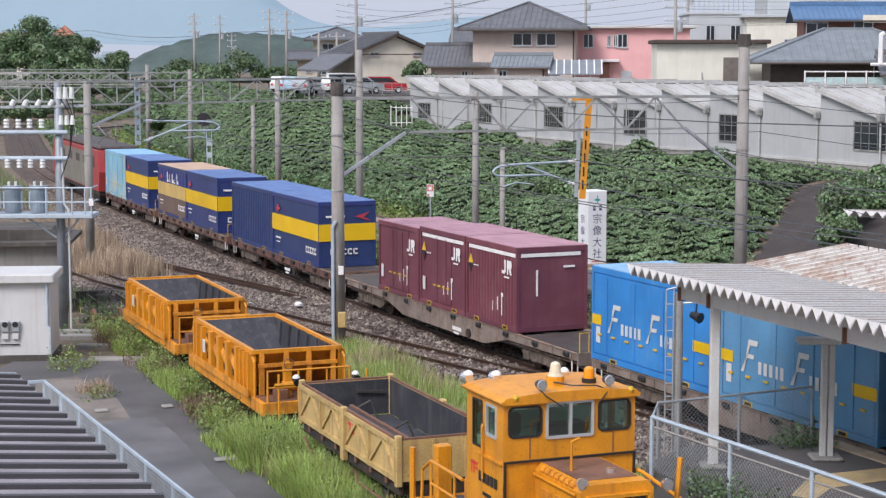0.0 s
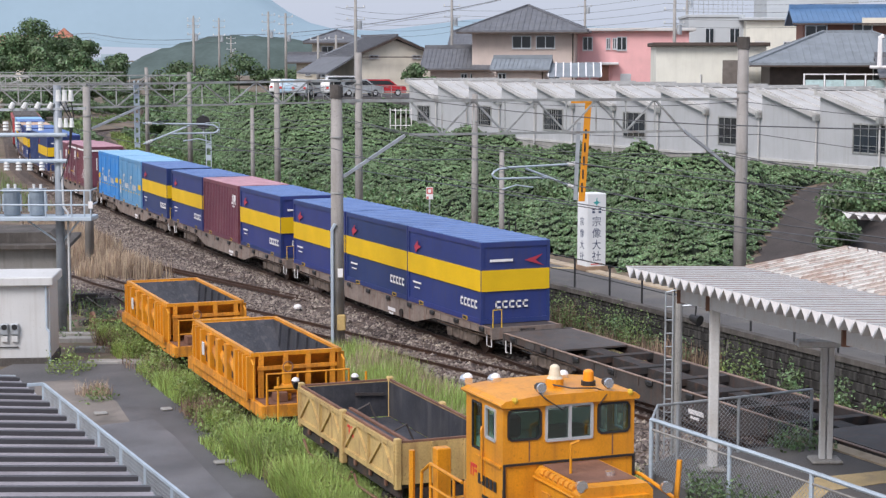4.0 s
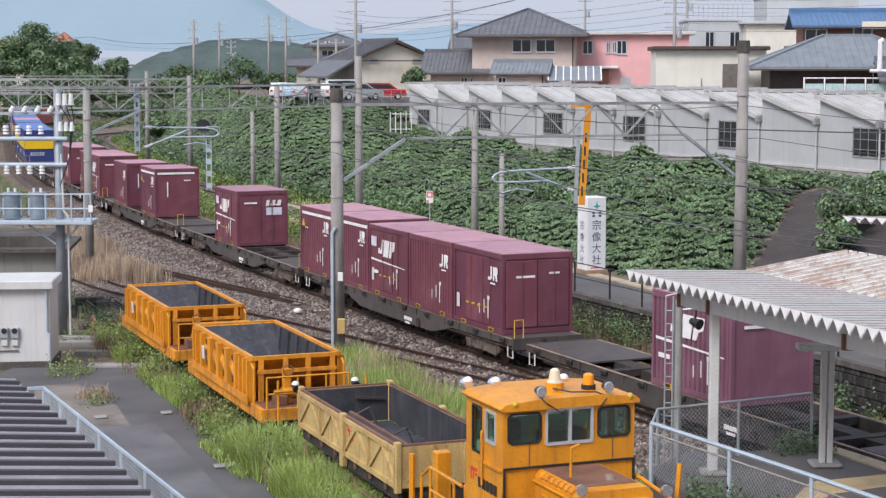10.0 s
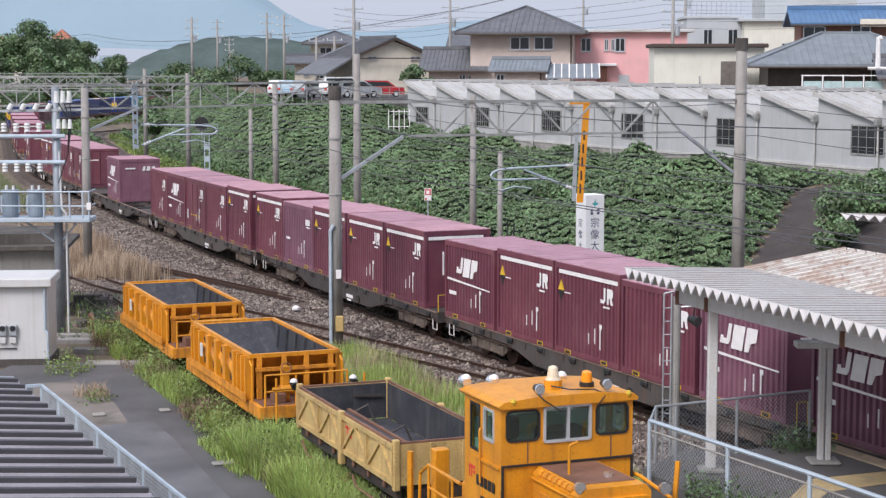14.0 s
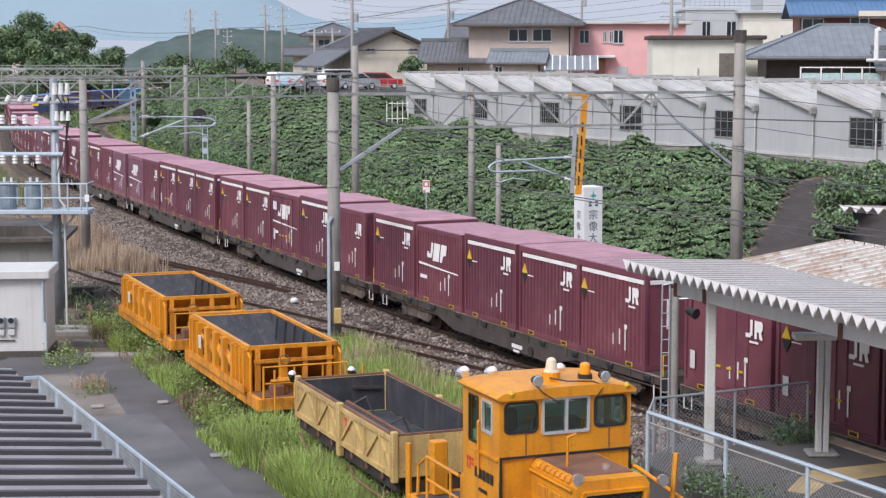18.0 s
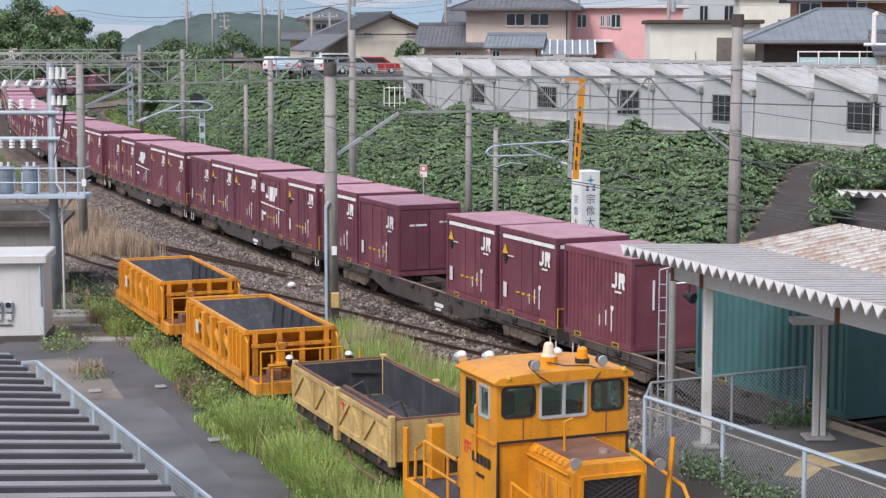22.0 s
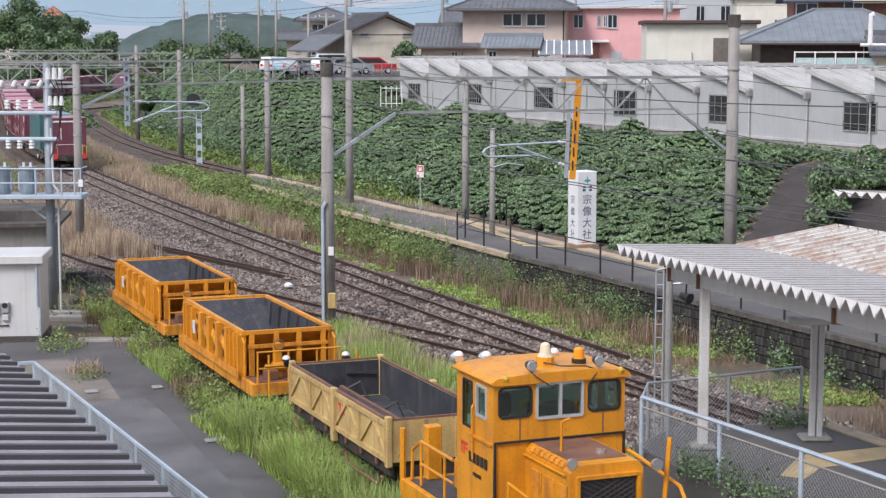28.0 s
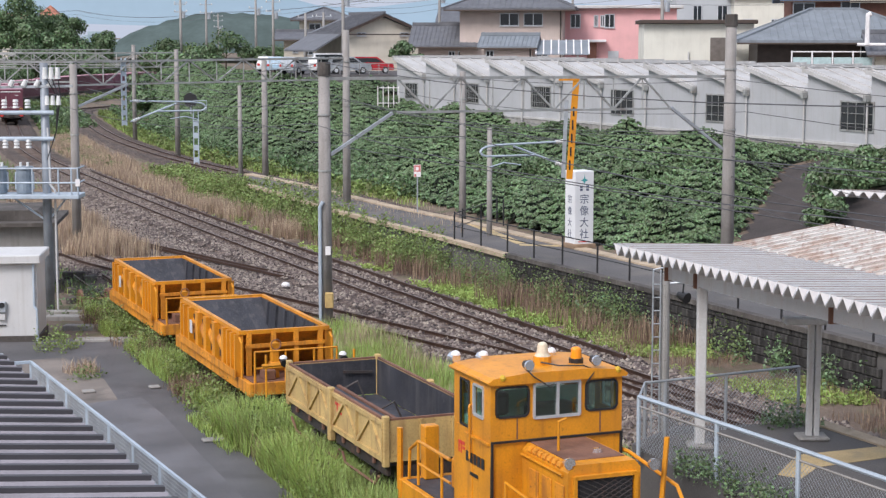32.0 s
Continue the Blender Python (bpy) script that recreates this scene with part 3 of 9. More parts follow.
def folded_wing(root, e0, e1, v0, v1, ze, zv, material, name, teeth, depth=0.2):
    """One wing of the canopy: folded steel sheet whose folds run from the eaves e to the valley v."""
    s = Shape()
    v, f = [], []
    marks_at = []
    for i in range(teeth):
        for k, low in ((0.0, 0.0), (0.06, 0.0), (0.5, depth), (0.94, 0.0)):
            marks_at.append(((i + k) / teeth, low))
    marks_at.append((1.0, 0.0))
    for t, low in marks_at:
        a, b = Vector(e0).lerp(Vector(e1), t), Vector(v0).lerp(Vector(v1), t)
        v += [(a.x, a.y, ze - low), (b.x, b.y, zv - low), (a.x, a.y, ze - low - 0.02), (b.x, b.y, zv - low - 0.02)]
    for i in range(len(marks_at) - 1):
        k = 4 * i
        f += [(k, k + 1, k + 5, k + 4), (k + 2, k + 6, k + 7, k + 3), (k, k + 4, k + 6, k + 2), (k + 1, k + 3, k + 7, k + 5)]
    s.add(v, f)
    sheet = part(name, s, material, root)
    for i in range(1, teeth * 2, 2):
        t = i / (teeth * 2)
        h = 0.5 / (teeth * 2) * 0.9
        a, l, r = (Vector(e0).lerp(Vector(e1), q) for q in (t, t - 2 * h, t + 2 * h))
        d = (Vector(e0) - Vector(v0)).normalized() * 0.02
        cap = Shape().add([(l.x + d.x, l.y + d.y, ze + 0.01), (r.x + d.x, r.y + d.y, ze + 0.01), (a.x + d.x, a.y + d.y, ze - depth)], [(0, 1, 2)])
        part("end_cap", cap, M_WHITE, sheet, "white triangular end cap")
    for i in range(teeth + 1):
        t = i / teeth
        a, b = Vector(e0).lerp(Vector(e1), t), Vector(v0).lerp(Vector(v1), t)
        part("fold_cap", Shape().bar((a.x, a.y, ze + 0.006), (b.x, b.y, zv + 0.006), 0.075, 0.03), material, sheet)
        part("seam", Shape().bar((a.x, a.y, ze + 0.022), (b.x, b.y, zv + 0.022), 0.018, 0.01), M_RUSTPLATE, root, "thin rusty seam")
    return sheet


def canopy():
    root = thing("platform_canopy", "folded white steel butterfly canopy streaked with rust", "canopy")
    e0, e1 = (3.93, 37.4), (8.6, 25.6)
    v0, v1 = (6.68, 38.7), (11.6, 26.6)
    f0, f1 = (8.95, 38.9), (13.9, 26.9)
    folded_wing(root, e0, e1, v0, v1, 5.0, 4.83, M_CANOPY, "roof_sheet", 38, 0.21)
    folded_wing(root, f0, f1, v0, v1, 5.27, 4.85, M_RUSTROOF, "roof_sheet", 36)
    d = Vector((e1[0] - e0[0], e1[1] - e0[1], 0)).normalized()
    p = Vector((5.02, 36.9, 4.5))
    s = Shape()
    s.bar(p, p + d * 11.5, 0.16, 0.34)
    part("beam", s, M_CANOPY, root, "dull white steel beam with rusty joints")
    for k in (0.0, 1.2, 6.0):
        part("bracket", Shape().box(-0.13, -0.06, -0.2, 0.13, 0.06, 0.25, Matrix.Translation(p + d * (k + 0.1))), M_RUSTPLATE, root, "rusty joint plate")
    q = Vector((5.54, 35.6))
    part("post", Shape().block(q.x - 0.1, q.y - 0.1, NZ, q.x + 0.1, q.y + 0.1, 4.35, 0.02), M_WHITEROOF, root, "white steel post")
    part("post_base", Shape().block(q.x - 0.26, q.y - 0.26, NZ, q.x + 0.26, q.y + 0.26, NZ + 0.1, 0.03), M_CONC, root, "concrete foot")
    for k in (0.7, 5.5, 10.5):
        a = p + d * k
        part("rafter", Shape().bar((a.x - 0.1, a.y - 0.04, 4.7), (a.x + 3.6, a.y + 1.4, 4.62), 0.1, 0.16), M_CONC, root)
    return root


canopy()
root = thing("steel_post", "short white double steel post with a flat cross head", "post")
for o in (-0.075, 0.075):
    part("leg", Shape().block(8.03 + o - 0.06, 36.32, NZ, 8.03 + o + 0.06, 36.48, 3.45, 0.015), M_WHITEROOF, root)
part("head", Shape().block(7.38, 36.2, 3.45, 8.25, 36.6, 3.58, 0.02), M_WHITEROOF, root, "flat white cross head")
part("foot", Shape().block(7.7, 36.1, NZ, 8.35, 36.7, NZ + 0.08, 0.03), M_CONC, root, "concrete foot")


def small_canopy():
    root = thing("platform_canopy", "far white folded-sheet platform canopy on a post", "canopy")
    folded_wing(root, (15.0, 66.0), (24.0, 58.0), (17.2, 67.2), (26.0, 59.5), 3.65, 3.5, M_WHITEROOF, "roof_sheet", 26, 0.22)
    part("post", Shape().block(17.1, 65.6, -0.3, 17.35, 65.85, 3.5, 0.02), M_WHITEROOF, root)
    return root


small_canopy()


def pipe_fence():
    root = thing("pipe_fence", "pale blue-grey pipe railing with chain-link mesh", "fence")
    pts = [(4.25, 35.35), (5.45, 32.95), (6.55, 30.75), (7.7, 28.3), (9.5, 24.6)]
    for x, y in pts:
        part("post", Shape().rod((x, y, NZ - 0.2), (x, y, NZ + 1.12), 0.045), M_PIPE, root)
    part("top_rail", Shape().pipe([(x, y, NZ + 1.12) for x, y in pts], 0.045), M_PIPE, root)
    part("mid_rail", Shape().pipe([(x, y, NZ + 0.92) for x, y in pts], 0.022), M_CONC, root)
    back = [(4.25, 35.35), (4.5, 36.4), (4.95, 36.6), (6.35, 37.3), (8.1, 38.2)]
    for x, y in back[1:]:
        part("post", Shape().rod((x, y, NZ - 0.5), (x, y, NZ + 1.2), 0.035), M_STEEL, root)
    part("top_rail", Shape().pipe([(back[0][0], back[0][1], NZ + 1.1)] + [(x, y, NZ + 1.2) for x, y in back[1:]], 0.03), M_STEEL, root)
    for line, zt in ((pts, NZ + 0.92), (back[1:], NZ + 1.15)):
        wires = Shape()
        for (ax, ay), (bx, by) in zip(line, line[1:]):
            n = int(math.dist((ax, ay), (bx, by)) / 0.1)
            h = zt - NZ
            for i in range(-int(h / 0.1), n):
                for up in (1, -1):
                    t0, t1 = i / n, (i + h / 0.1) / n
                    c0, c1 = max(0.0, t0), min(1.0, t1)
                    if c1 <= c0:
                        continue
                    z0, z1 = NZ + h * (c0 - t0) / (t1 - t0), NZ + h * (c1 - t0) / (t1 - t0)
                    if up < 0:
                        z0, z1 = 2 * NZ + h - z0, 2 * NZ + h - z1
                    wires.bar((ax + (bx - ax) * c0, ay + (by - ay) * c0, z0), (ax + (bx - ax) * c1, ay + (by - ay) * c1, z1), 0.005)
        part("chain_link", wires, M_STEEL, root, "thin galvanised chain-link mesh")
    return root


pipe_fence()

# ---- yard: asphalt, hut, roof, fence ----
s = Shape().slab([(-13.5, 56.0), (-9.3, 56.0), (-8.0, 51.0), (-6.4, 46.6), (-4.8, 43.2), (-3.7, 39.0), (-2.2, 35.0), (0.2, 28.0), (1.8, 20.0), (-14.0, 20.0), (-16.0, 40.0)], -0.5, -0.24)
solid("yard_asphalt", s, M_ASPHALT, "dark patched asphalt of the works yard", "pavement", kind="structure")
s = Shape().slab([(-9.24, 45.78), (-8.72, 46.21), (-7.75, 46.73), (-6.81, 44.46), (-5.52, 40.74), (-3.93, 36.31)] + [(2.0, 20.0), (-6.0, 20.0), (-10.0, 40.0)], -0.3, -0.234)
solid("yard_asphalt_new", s, M_PALEASPH, "paler asphalt in the works yard", "pavement", kind="structure")
s = Shape().slab([(-11.0, 52.6), (-9.2, 49.2), (-8.1, 45.7), (-9.5, 45.4), (-11.6, 49.6), (-12.2, 52.2)], -0.3, -0.235)
solid("concrete_patch", s, M_PATCH, "worn brownish concrete patch beside the asphalt", "pavement", kind="structure")
for y, w, x0, x1 in ((55.6, 0.45, -11.3, -9.2), (60.2, 0.4, -13.2, -11.0), (61.3, 0.3, -13.6, -11.2), (58.2, 0.35, -12.2, -10.2)):
    s = Shape().block(x0, y - w / 2, -0.4, x1, y + w / 2, -0.15, 0.03)
    solid("concrete_kerb", s, M_CONC, "weathered concrete slab across the path", "kerb", kind="structure")

for x, y, w in ((-8.5, 52.4, 0.5), (-5.2, 41.6, 0.55), (-9.3, 47.4, 0.35), (-7.6, 48.0, 0.3)):
    solid("concrete_chip", Shape().block(-w / 2, -0.14, 0, w / 2, 0.14, 0.07, 0.025, pose(x, y, -0.24, 0, 0, 20)), M_CONC, "pale broken concrete chip on the asphalt", "debris")


def hut():
    root = thing("equipment_hut", "pale grey flat-roofed equipment hut", "hut", pose(-12.43, 55.5, -0.32, 0, 0, 5))
    part("wall", Shape().block(-5.0, 0.0, 0.25, 0.0, 2.0, 2.6, 0.02), M_WHITEWALL, root, "pale grey painted wall")
    part("plinth", Shape().box(-5.05, -0.05, 0, 0.05, 2.05, 0.26), M_CONC_DARK, root, "dark concrete plinth")
    part("roof", Shape().block(-5.2, -0.22, 2.58, 0.14, 2.15, 2.86, 0.03), M_WHITEWALL, root, "overhanging white roof slab")
    part("downpipe", Shape().pipe([(-0.1, -0.06, 2.7), (-0.1, -0.06, 1.2), (-0.02, -0.08, 1.1), (-0.02, -0.08, 0.1)], 0.04), M_PIPE, root, "grey downpipe")
    for x in (-1.75, -1.42, -1.1):
        meter = part("meter", Shape().block(x - 0.13, -0.13, 1.02, x + 0.13, 0.0, 1.38, 0.03), M_STEEL, root, "grey electricity meter")
        part("dial", Shape().rod((x, -0.13, 1.27), (x, -0.15, 1.27), 0.09, None, 12), M_BLACK, meter, "black dial")
        part("box", Shape().block(x - 0.1, -0.1, 0.78, x + 0.1, 0.0, 0.98, 0.02), M_WHITEWALL, meter)
    part("conduit", Shape().pipe([(-1.75, -0.04, 0.75), (-1.75, -0.04, 0.62), (-1.0, -0.04, 0.62)], 0.02), M_BLACK, root)
    return root


hut()
root = thing("low_shed", "dark-roofed low shed behind the hut", "shed", pose(-16.0, 66.0, -0.3, 0, 0, 6))
part("wall", Shape().box(-6, 0, 0, 1.6, 4, 2.6), M_CONC, root)
part("roof", Shape().prism([(-6.3, 2.6), (2.0, 2.6), (2.0, 2.75), (-6.3, 2.75)], -0.4, 4.4), M_CONC_DARK, root, "dark flat roof")
part("roof_sheet", Shape().prism([(-6.3, 2.76), (1.7, 2.76), (1.2, 3.15), (-6.3, 3.15)], 0.4, 3.6), M_CONC_DARK, root)


def ribbed_roof():
    """The station building's roof that fills the near corner."""
    root = thing("station_building", "low building under a dark ribbed metal roof", "building")
    e0, d = Vector((-7.93, 32.40, 3.5)), Vector((0.4129, -0.9108, 0))
    out = Vector((-0.91, -0.4145, 0.1))
    L, W = 22.0, 9.0
    s = Shape()
    v, f = [], []
    n = 34
    for i in range(n):
        a = i * L / n
        for k, h in ((0, 0), (0.42, 0), (0.43, 0.05), (0.63, 0.05), (0.64, 0)):
            p = e0 + d * (a + k)
            v += [(p.x, p.y, p.z + h), (p.x + out.x * W, p.y + out.y * W, p.z + out.z * W + h)]
    for i in range(len(v) // 2 - 1):
        f.append((2 * i, 2 * i + 2, 2 * i + 3, 2 * i + 1))
    part("roof", s.add(v, f), M_RIBROOF, root, "dark grey ribbed metal roof")
    # one batten on each rib, coloured as dark as the rib's shade
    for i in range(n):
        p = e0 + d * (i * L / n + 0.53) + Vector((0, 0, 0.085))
        part("batten", Shape().bar(p + out * 0.03, p + out * W, 0.11, 0.07), M_BATTEN, root, "dark raised batten with shade put into its colour")
    s = Shape().bar(e0 + Vector((0.0, 0.0, -0.06)), e0 + d * L + Vector((0.0, 0.0, -0.06)), 0.07, 0.12)
    part("gutter", s, M_STEEL, root, "pale metal eaves trim")
    s = Shape().bar(e0 - d * 0.02 + Vector((0, 0, -0.04)), e0 - d * 0.02 + out * W + Vector((0, 0, -0.04)), 0.1, 0.2)
    part("verge", s, M_STEEL, root)
    a, b = e0 + out * 0.5 + d * 0.3, e0 + out * 8.6 + d * 0.3
    a2, b2 = a + d * (L - 0.6), b + d * (L - 0.6)
    part("wall", Shape().slab([a2[:2], b2[:2], b[:2], a[:2]], -0.4, 3.4), M_WHITEWALL, root)
    return root


ribbed_roof()


def mesh_fence():
    root = thing("mesh_fence", "pale galvanised mesh fence beside the building", "fence")
    a, b = Vector((-10.26, 44.85, 0)), Vector((-1.15, 24.83, 0))
    n = 11
    for i in range(n + 1):
        p = a.lerp(b, i / n)
        part("post", Shape().bar((p.x, p.y, -0.3), (p.x, p.y, 1.05), 0.07), M_PIPE, root)
    part("top_rail", Shape().bar((a.x, a.y, 1.08), (b.x, b.y, 1.08), 0.06, 0.06), M_PIPE, root)
    part("end_rail", Shape().bar((a.x, a.y, 1.08), (a.x - 1.6, a.y - 0.6, 1.08), 0.09, 0.07), M_PIPE, root)
    mesh = Shape()
    L = (b - a).length
    for i in range(int(L / 0.075)):
        p = a.lerp(b, i * 0.075 / L)
        mesh.bar((p.x, p.y, -0.2), (p.x, p.y, 1.05), 0.012)
    for k in range(15):
        z = -0.15 + k * 0.085
        mesh.bar((a.x, a.y, z), (b.x, b.y, z), 0.01)
    part("wire_mesh", mesh, M_STEEL, root, "fine galvanised wire mesh")
    return root


mesh_fence()


# ---- factory with a saw-tooth roof on the bank ----
def factory():
    root = thing("factory", "long pale grey workshop with a white saw-tooth roof", "factory")
    p0, p1 = Vector((-2.52, 136.1, 3.63)), Vector((29.7, 71.7, 3.63))
    d = (p1 - p0).normalized()
    back = Vector((0.894, 0.447, 0)).normalized()
    L, pitch, low, high = (p1 - p0).length, 4.94, 2.72, 4.1
    n = int(L / pitch)
    m = Matrix(((d.x, back.x, 0, p0.x), (d.y, back.y, 0, p0.y), (0, 0, 1, p0.z), (0, 0, 0, 1)))
    poly = [(0, -0.6), (0, low + 0.95)]
    for i in range(n):
        poly += [(i * pitch + 0.001, high - 0.12), ((i + 1) * pitch, low)]
    poly += [(n * pitch, -0.6)]
    part("wall", Shape().prism(poly, 0, 7.5, m), M_FACT, root, "pale grey wall with saw-tooth top")
    part("base", Shape().box(0, -0.06, -0.7, n * pitch, -0.002, 0.22, m), M_CONC, root, "concrete plinth")
    part("base_trim", Shape().box(0, -0.1, 0.22, n * pitch, -0.002, 0.36, m), M_FACTROOF, root, "white base trim")
    for i in range(n):
        x0, x1 = i * pitch, (i + 1) * pitch
        prof = [(x0 - 0.12, high), (x0 - 0.12, high - 0.28), (x0 + 0.1, high - 0.28), (x1 - 0.06, low - 0.1), (x1 - 0.06, low + 0.16)]
        roof = part("roof", Shape().prism(prof, -0.3, 7.7, m), M_FACTROOF, root, "white sheet saw-tooth roof")
        ribs = Shape()
        for k in range(8):
            y = -0.1 + k * 1.05
            ribs.bar((x0 - 0.05, y, high + 0.03), (x1 - 0.1, y, low + 0.19), 0.09, 0.06, m)
        ribs.box(x0 - 0.2, -0.3, high - 0.02, x0 + 0.12, 7.7, high + 0.07, m)
        part("ribs", ribs, M_FACTROOF, roof)
        part("gutter", Shape().box(x1 - 0.2, -0.34, low - 0.22, x1 + 0.05, -0.06, low + 0.08, m), M_BEAM, root, "dark gutter end")
        part("downpipe", Shape().rod((x1 - 0.08, -0.16, low - 0.2), (x1 - 0.08, -0.16, -0.5), 0.055, None, 6, m), M_FACTROOF, root)
    for x, w, z, h in ((1.5, 2.1, 0.95, 1.2), (11.0, 2.3, 1.0, 1.35), (20.7, 2.5, 1.0, 1.4), (30.5, 2.5, 0.95, 1.5), (40.5, 2.4, 0.95, 1.5), (52.1, 2.5, 1.0, 1.45), (62.0, 2.5, 1.0, 1.45)):
        win = part("window", Shape().box(x, -0.02, z, x + w, 0.12, z + h, m), M_GLASS, root, "dark glazed steel window")
        fr = Shape()
        for a in (x, x + w):
            fr.box(a - 0.04, -0.06, z - 0.04, a + 0.04, 0.0, z + h + 0.04, m)
        for b in (z, z + h):
            fr.box(x, -0.055, b - 0.04, x + w, 0.0, b + 0.04, m)
        part("frame", fr, M_BEAM, win)
        bars = Shape()
        gap = 0.28 if x < 25 else 0.62
        for k in range(1, int(w / gap)):
            bars.box(x + k * gap - 0.012, -0.1, z, x + k * gap + 0.012, -0.075, z + h, m)
        for k in (0.25, 0.6):
            bars.box(x, -0.1, z + h * k - 0.012, x + w, -0.075, z + h * k + 0.012, m)
        part("grille", bars, M_BEAM, win, "steel window grille")
    return root


factory()


# ---- poles, portals and wires ----
def concrete_pole(x, y, h, r=0.19, z=-0.35, cap=False, label="tall grey concrete pole"):
    root = thing("concrete_pole", label, "pole", pose(x, y, z))
    part("shaft", Shape().rod((0, 0, 0), (0, 0, h), r * 1.08, r * 0.85, 14), M_POLE, root, "", True)
    if cap:
        part("cap", Shape().rod((0, 0, h - 0.02), (0, 0, h + 0.42), r * 1.0, r * 0.98, 12), M_CONC_DARK, root, "dark stained pole top")
    for k in (0.62, 0.84):
        part("band", Shape().rod((0, 0, h * k), (0, 0, h * k + 0.06), r * 1.03, None, 12), M_BEAM, root, "steel clamp band")
    return root


def truss(p, q, h, n, label, lower_cut=0.0, w=0.0):
    """A steel catenary beam between two points: chords, posts and diagonals."""
    root = thing("catenary_beam", label, "overhead line beam")
    p, q = Vector(p), Vector(q)
    up = Vector((0, 0, h))
    part("top_chord", Shape().bar(p + up, q + up, 0.1), M_BEAM, root)
    part("bottom_chord", Shape().bar(p.lerp(q, lower_cut), q.lerp(p, lower_cut), 0.08), M_BEAM, root)
    for i in range(n):
        a, b = p.lerp(q, lower_cut + (1 - 2 * lower_cut) * i / n), p.lerp(q, lower_cut + (1 - 2 * lower_cut) * (i + 1) / n)
        if i % 2:
            part("diagonal", Shape().bar(a, b + up, 0.06), M_BEAM, root)
        else:
            part("diagonal", Shape().bar(a + up, b, 0.06), M_BEAM, root)
        if i:
            part("strut", Shape().bar(a, a + up, 0.05), M_BEAM, root)
    return root


def brace(p, q, label="pale steel brace of the overhead line"):
    return solid("brace", Shape().bar(p, q, 0.1), M_STEEL, label, "brace")


A, Bp = (-3.52, 59.0), (11.05, 65.3)
concrete_pole(*A, 8.45, 0.225, cap=True, label="tall grey concrete pole with a dark top")
concrete_pole(*Bp, 10.1, 0.235, cap=True, label="tall grey concrete pole on the far side of the platform")
truss((A[0] + 0.1, A[1], 6.83), (Bp[0], Bp[1], 6.75), 1.15, 9, "grey steel lattice beam over the tracks", 0.16)
brace((A[0] + 0.2, A[1], 5.45), (A[0] + 2.25, A[1] + 0.9, 6.8))
brace((Bp[0] - 0.2, Bp[1], 5.2), (Bp[0] - 2.3, Bp[1] - 0.9, 6.8))
root = thing("cable_riser", "pale blue pipe and boxes strapped to the pole", "cable riser")
part("pipe", Shape().pipe([(A[0] - 0.16, A[1] - 0.26, -0.2), (A[0] - 0.16, A[1] - 0.26, 3.7), (A[0] - 0.05, A[1] - 0.26, 3.9)], 0.06), M_PIPE, root)
part("box", Shape().block(A[0] + 0.0, A[1] - 0.42, 0.32, A[0] + 0.28, A[1] - 0.22, 0.85, 0.03), M_TANPAINT, root, "small cream junction box")
part("plate", Shape().block(A[0] + 0.02, A[1] - 0.3, 2.1, A[0] + 0.2, A[1] - 0.24, 2.4, 0.01), M_WHITE, root, "white number plate")
TOPS = [
    # x, y, height, radius: the other poles of the overhead line
    (-16.1, 80.3, 8.45, 0.2, "grey concrete pole between the yard and the main line"),
    (-4.2, 89.0, 10.0, 0.2, "tall slim concrete pole on the platform"),
    (1.5, 81.6, 8.1, 0.16, "slim grey concrete pole on the platform"),
    (2.5, 74.2, 5.9, 0.12, "short slim grey pole on the platform"),
    (-10.3, 110.5, 8.3, 0.2, "grey concrete pole beside the second track"),
    (-11.9, 111.0, 6.6, 0.14, "slim grey pole beside the second track"),
    (-19.8, 139.0, 8.6, 0.2, "grey concrete pole at the foot of the bank"),
    (-27.3, 164.0, 8.8, 0.2, "grey concrete pole at the foot of the bank"),
    (-37.0, 131.0, 8.4, 0.2, "grey concrete pole on the far side of the line"),
    (-51.0, 172.0, 8.4, 0.2, "grey concrete pole on the far side of the line"),
]
for x, y, h, r, label in TOPS:
    concrete_pole(x, y, h, r, -0.35, False, label)
truss((-16.1, 80.3, 7.15), (-4.2, 89.0, 7.2), 1.05, 10, "grey steel lattice beam over two tracks")
truss((-24.0, 79.0, 7.3), (-16.1, 80.3, 7.3), 0.9, 8, "grey steel lattice beam over the sidings")
truss((-37.0, 131.0, 6.9), (-19.8, 139.0, 6.9), 1.1, 12, "distant grey lattice beam")
truss((-51.0, 172.0, 6.6), (-27.3, 164.0, 6.6), 1.1, 14, "distant grey lattice beam")
truss((-70.0, 150.0, 7.0), (-37.0, 131.0, 7.0), 1.2, 16, "distant grey lattice beam")
truss((-62.0, 205.0, 6.4), (-38.0, 212.0, 6.4), 1.2, 14, "far grey lattice beam")
truss((-70.0, 125.0, 7.4), (-26.0, 112.0, 7.4), 0.8, 18, "grey lattice beam across the yard")
brace((-15.9, 80.3, 6.2), (-13.9, 81.7, 7.15))


def lattice_mast(x, y, h, w, label):
    root = thing("lattice_mast", label, "mast", pose(x, y, -0.3))
    for a in (-w, w):
        part("upright", Shape().bar((a, 0, 0), (a, 0, h), 0.07), M_PIPE, root)
    n = int(h / 0.9)
    for i in range(n):
        part("batten", Shape().box(-w, -0.03, i * 0.9 + 0.3, w, 0.03, i * 0.9 + 0.7), M_PIPE, root)
    return root


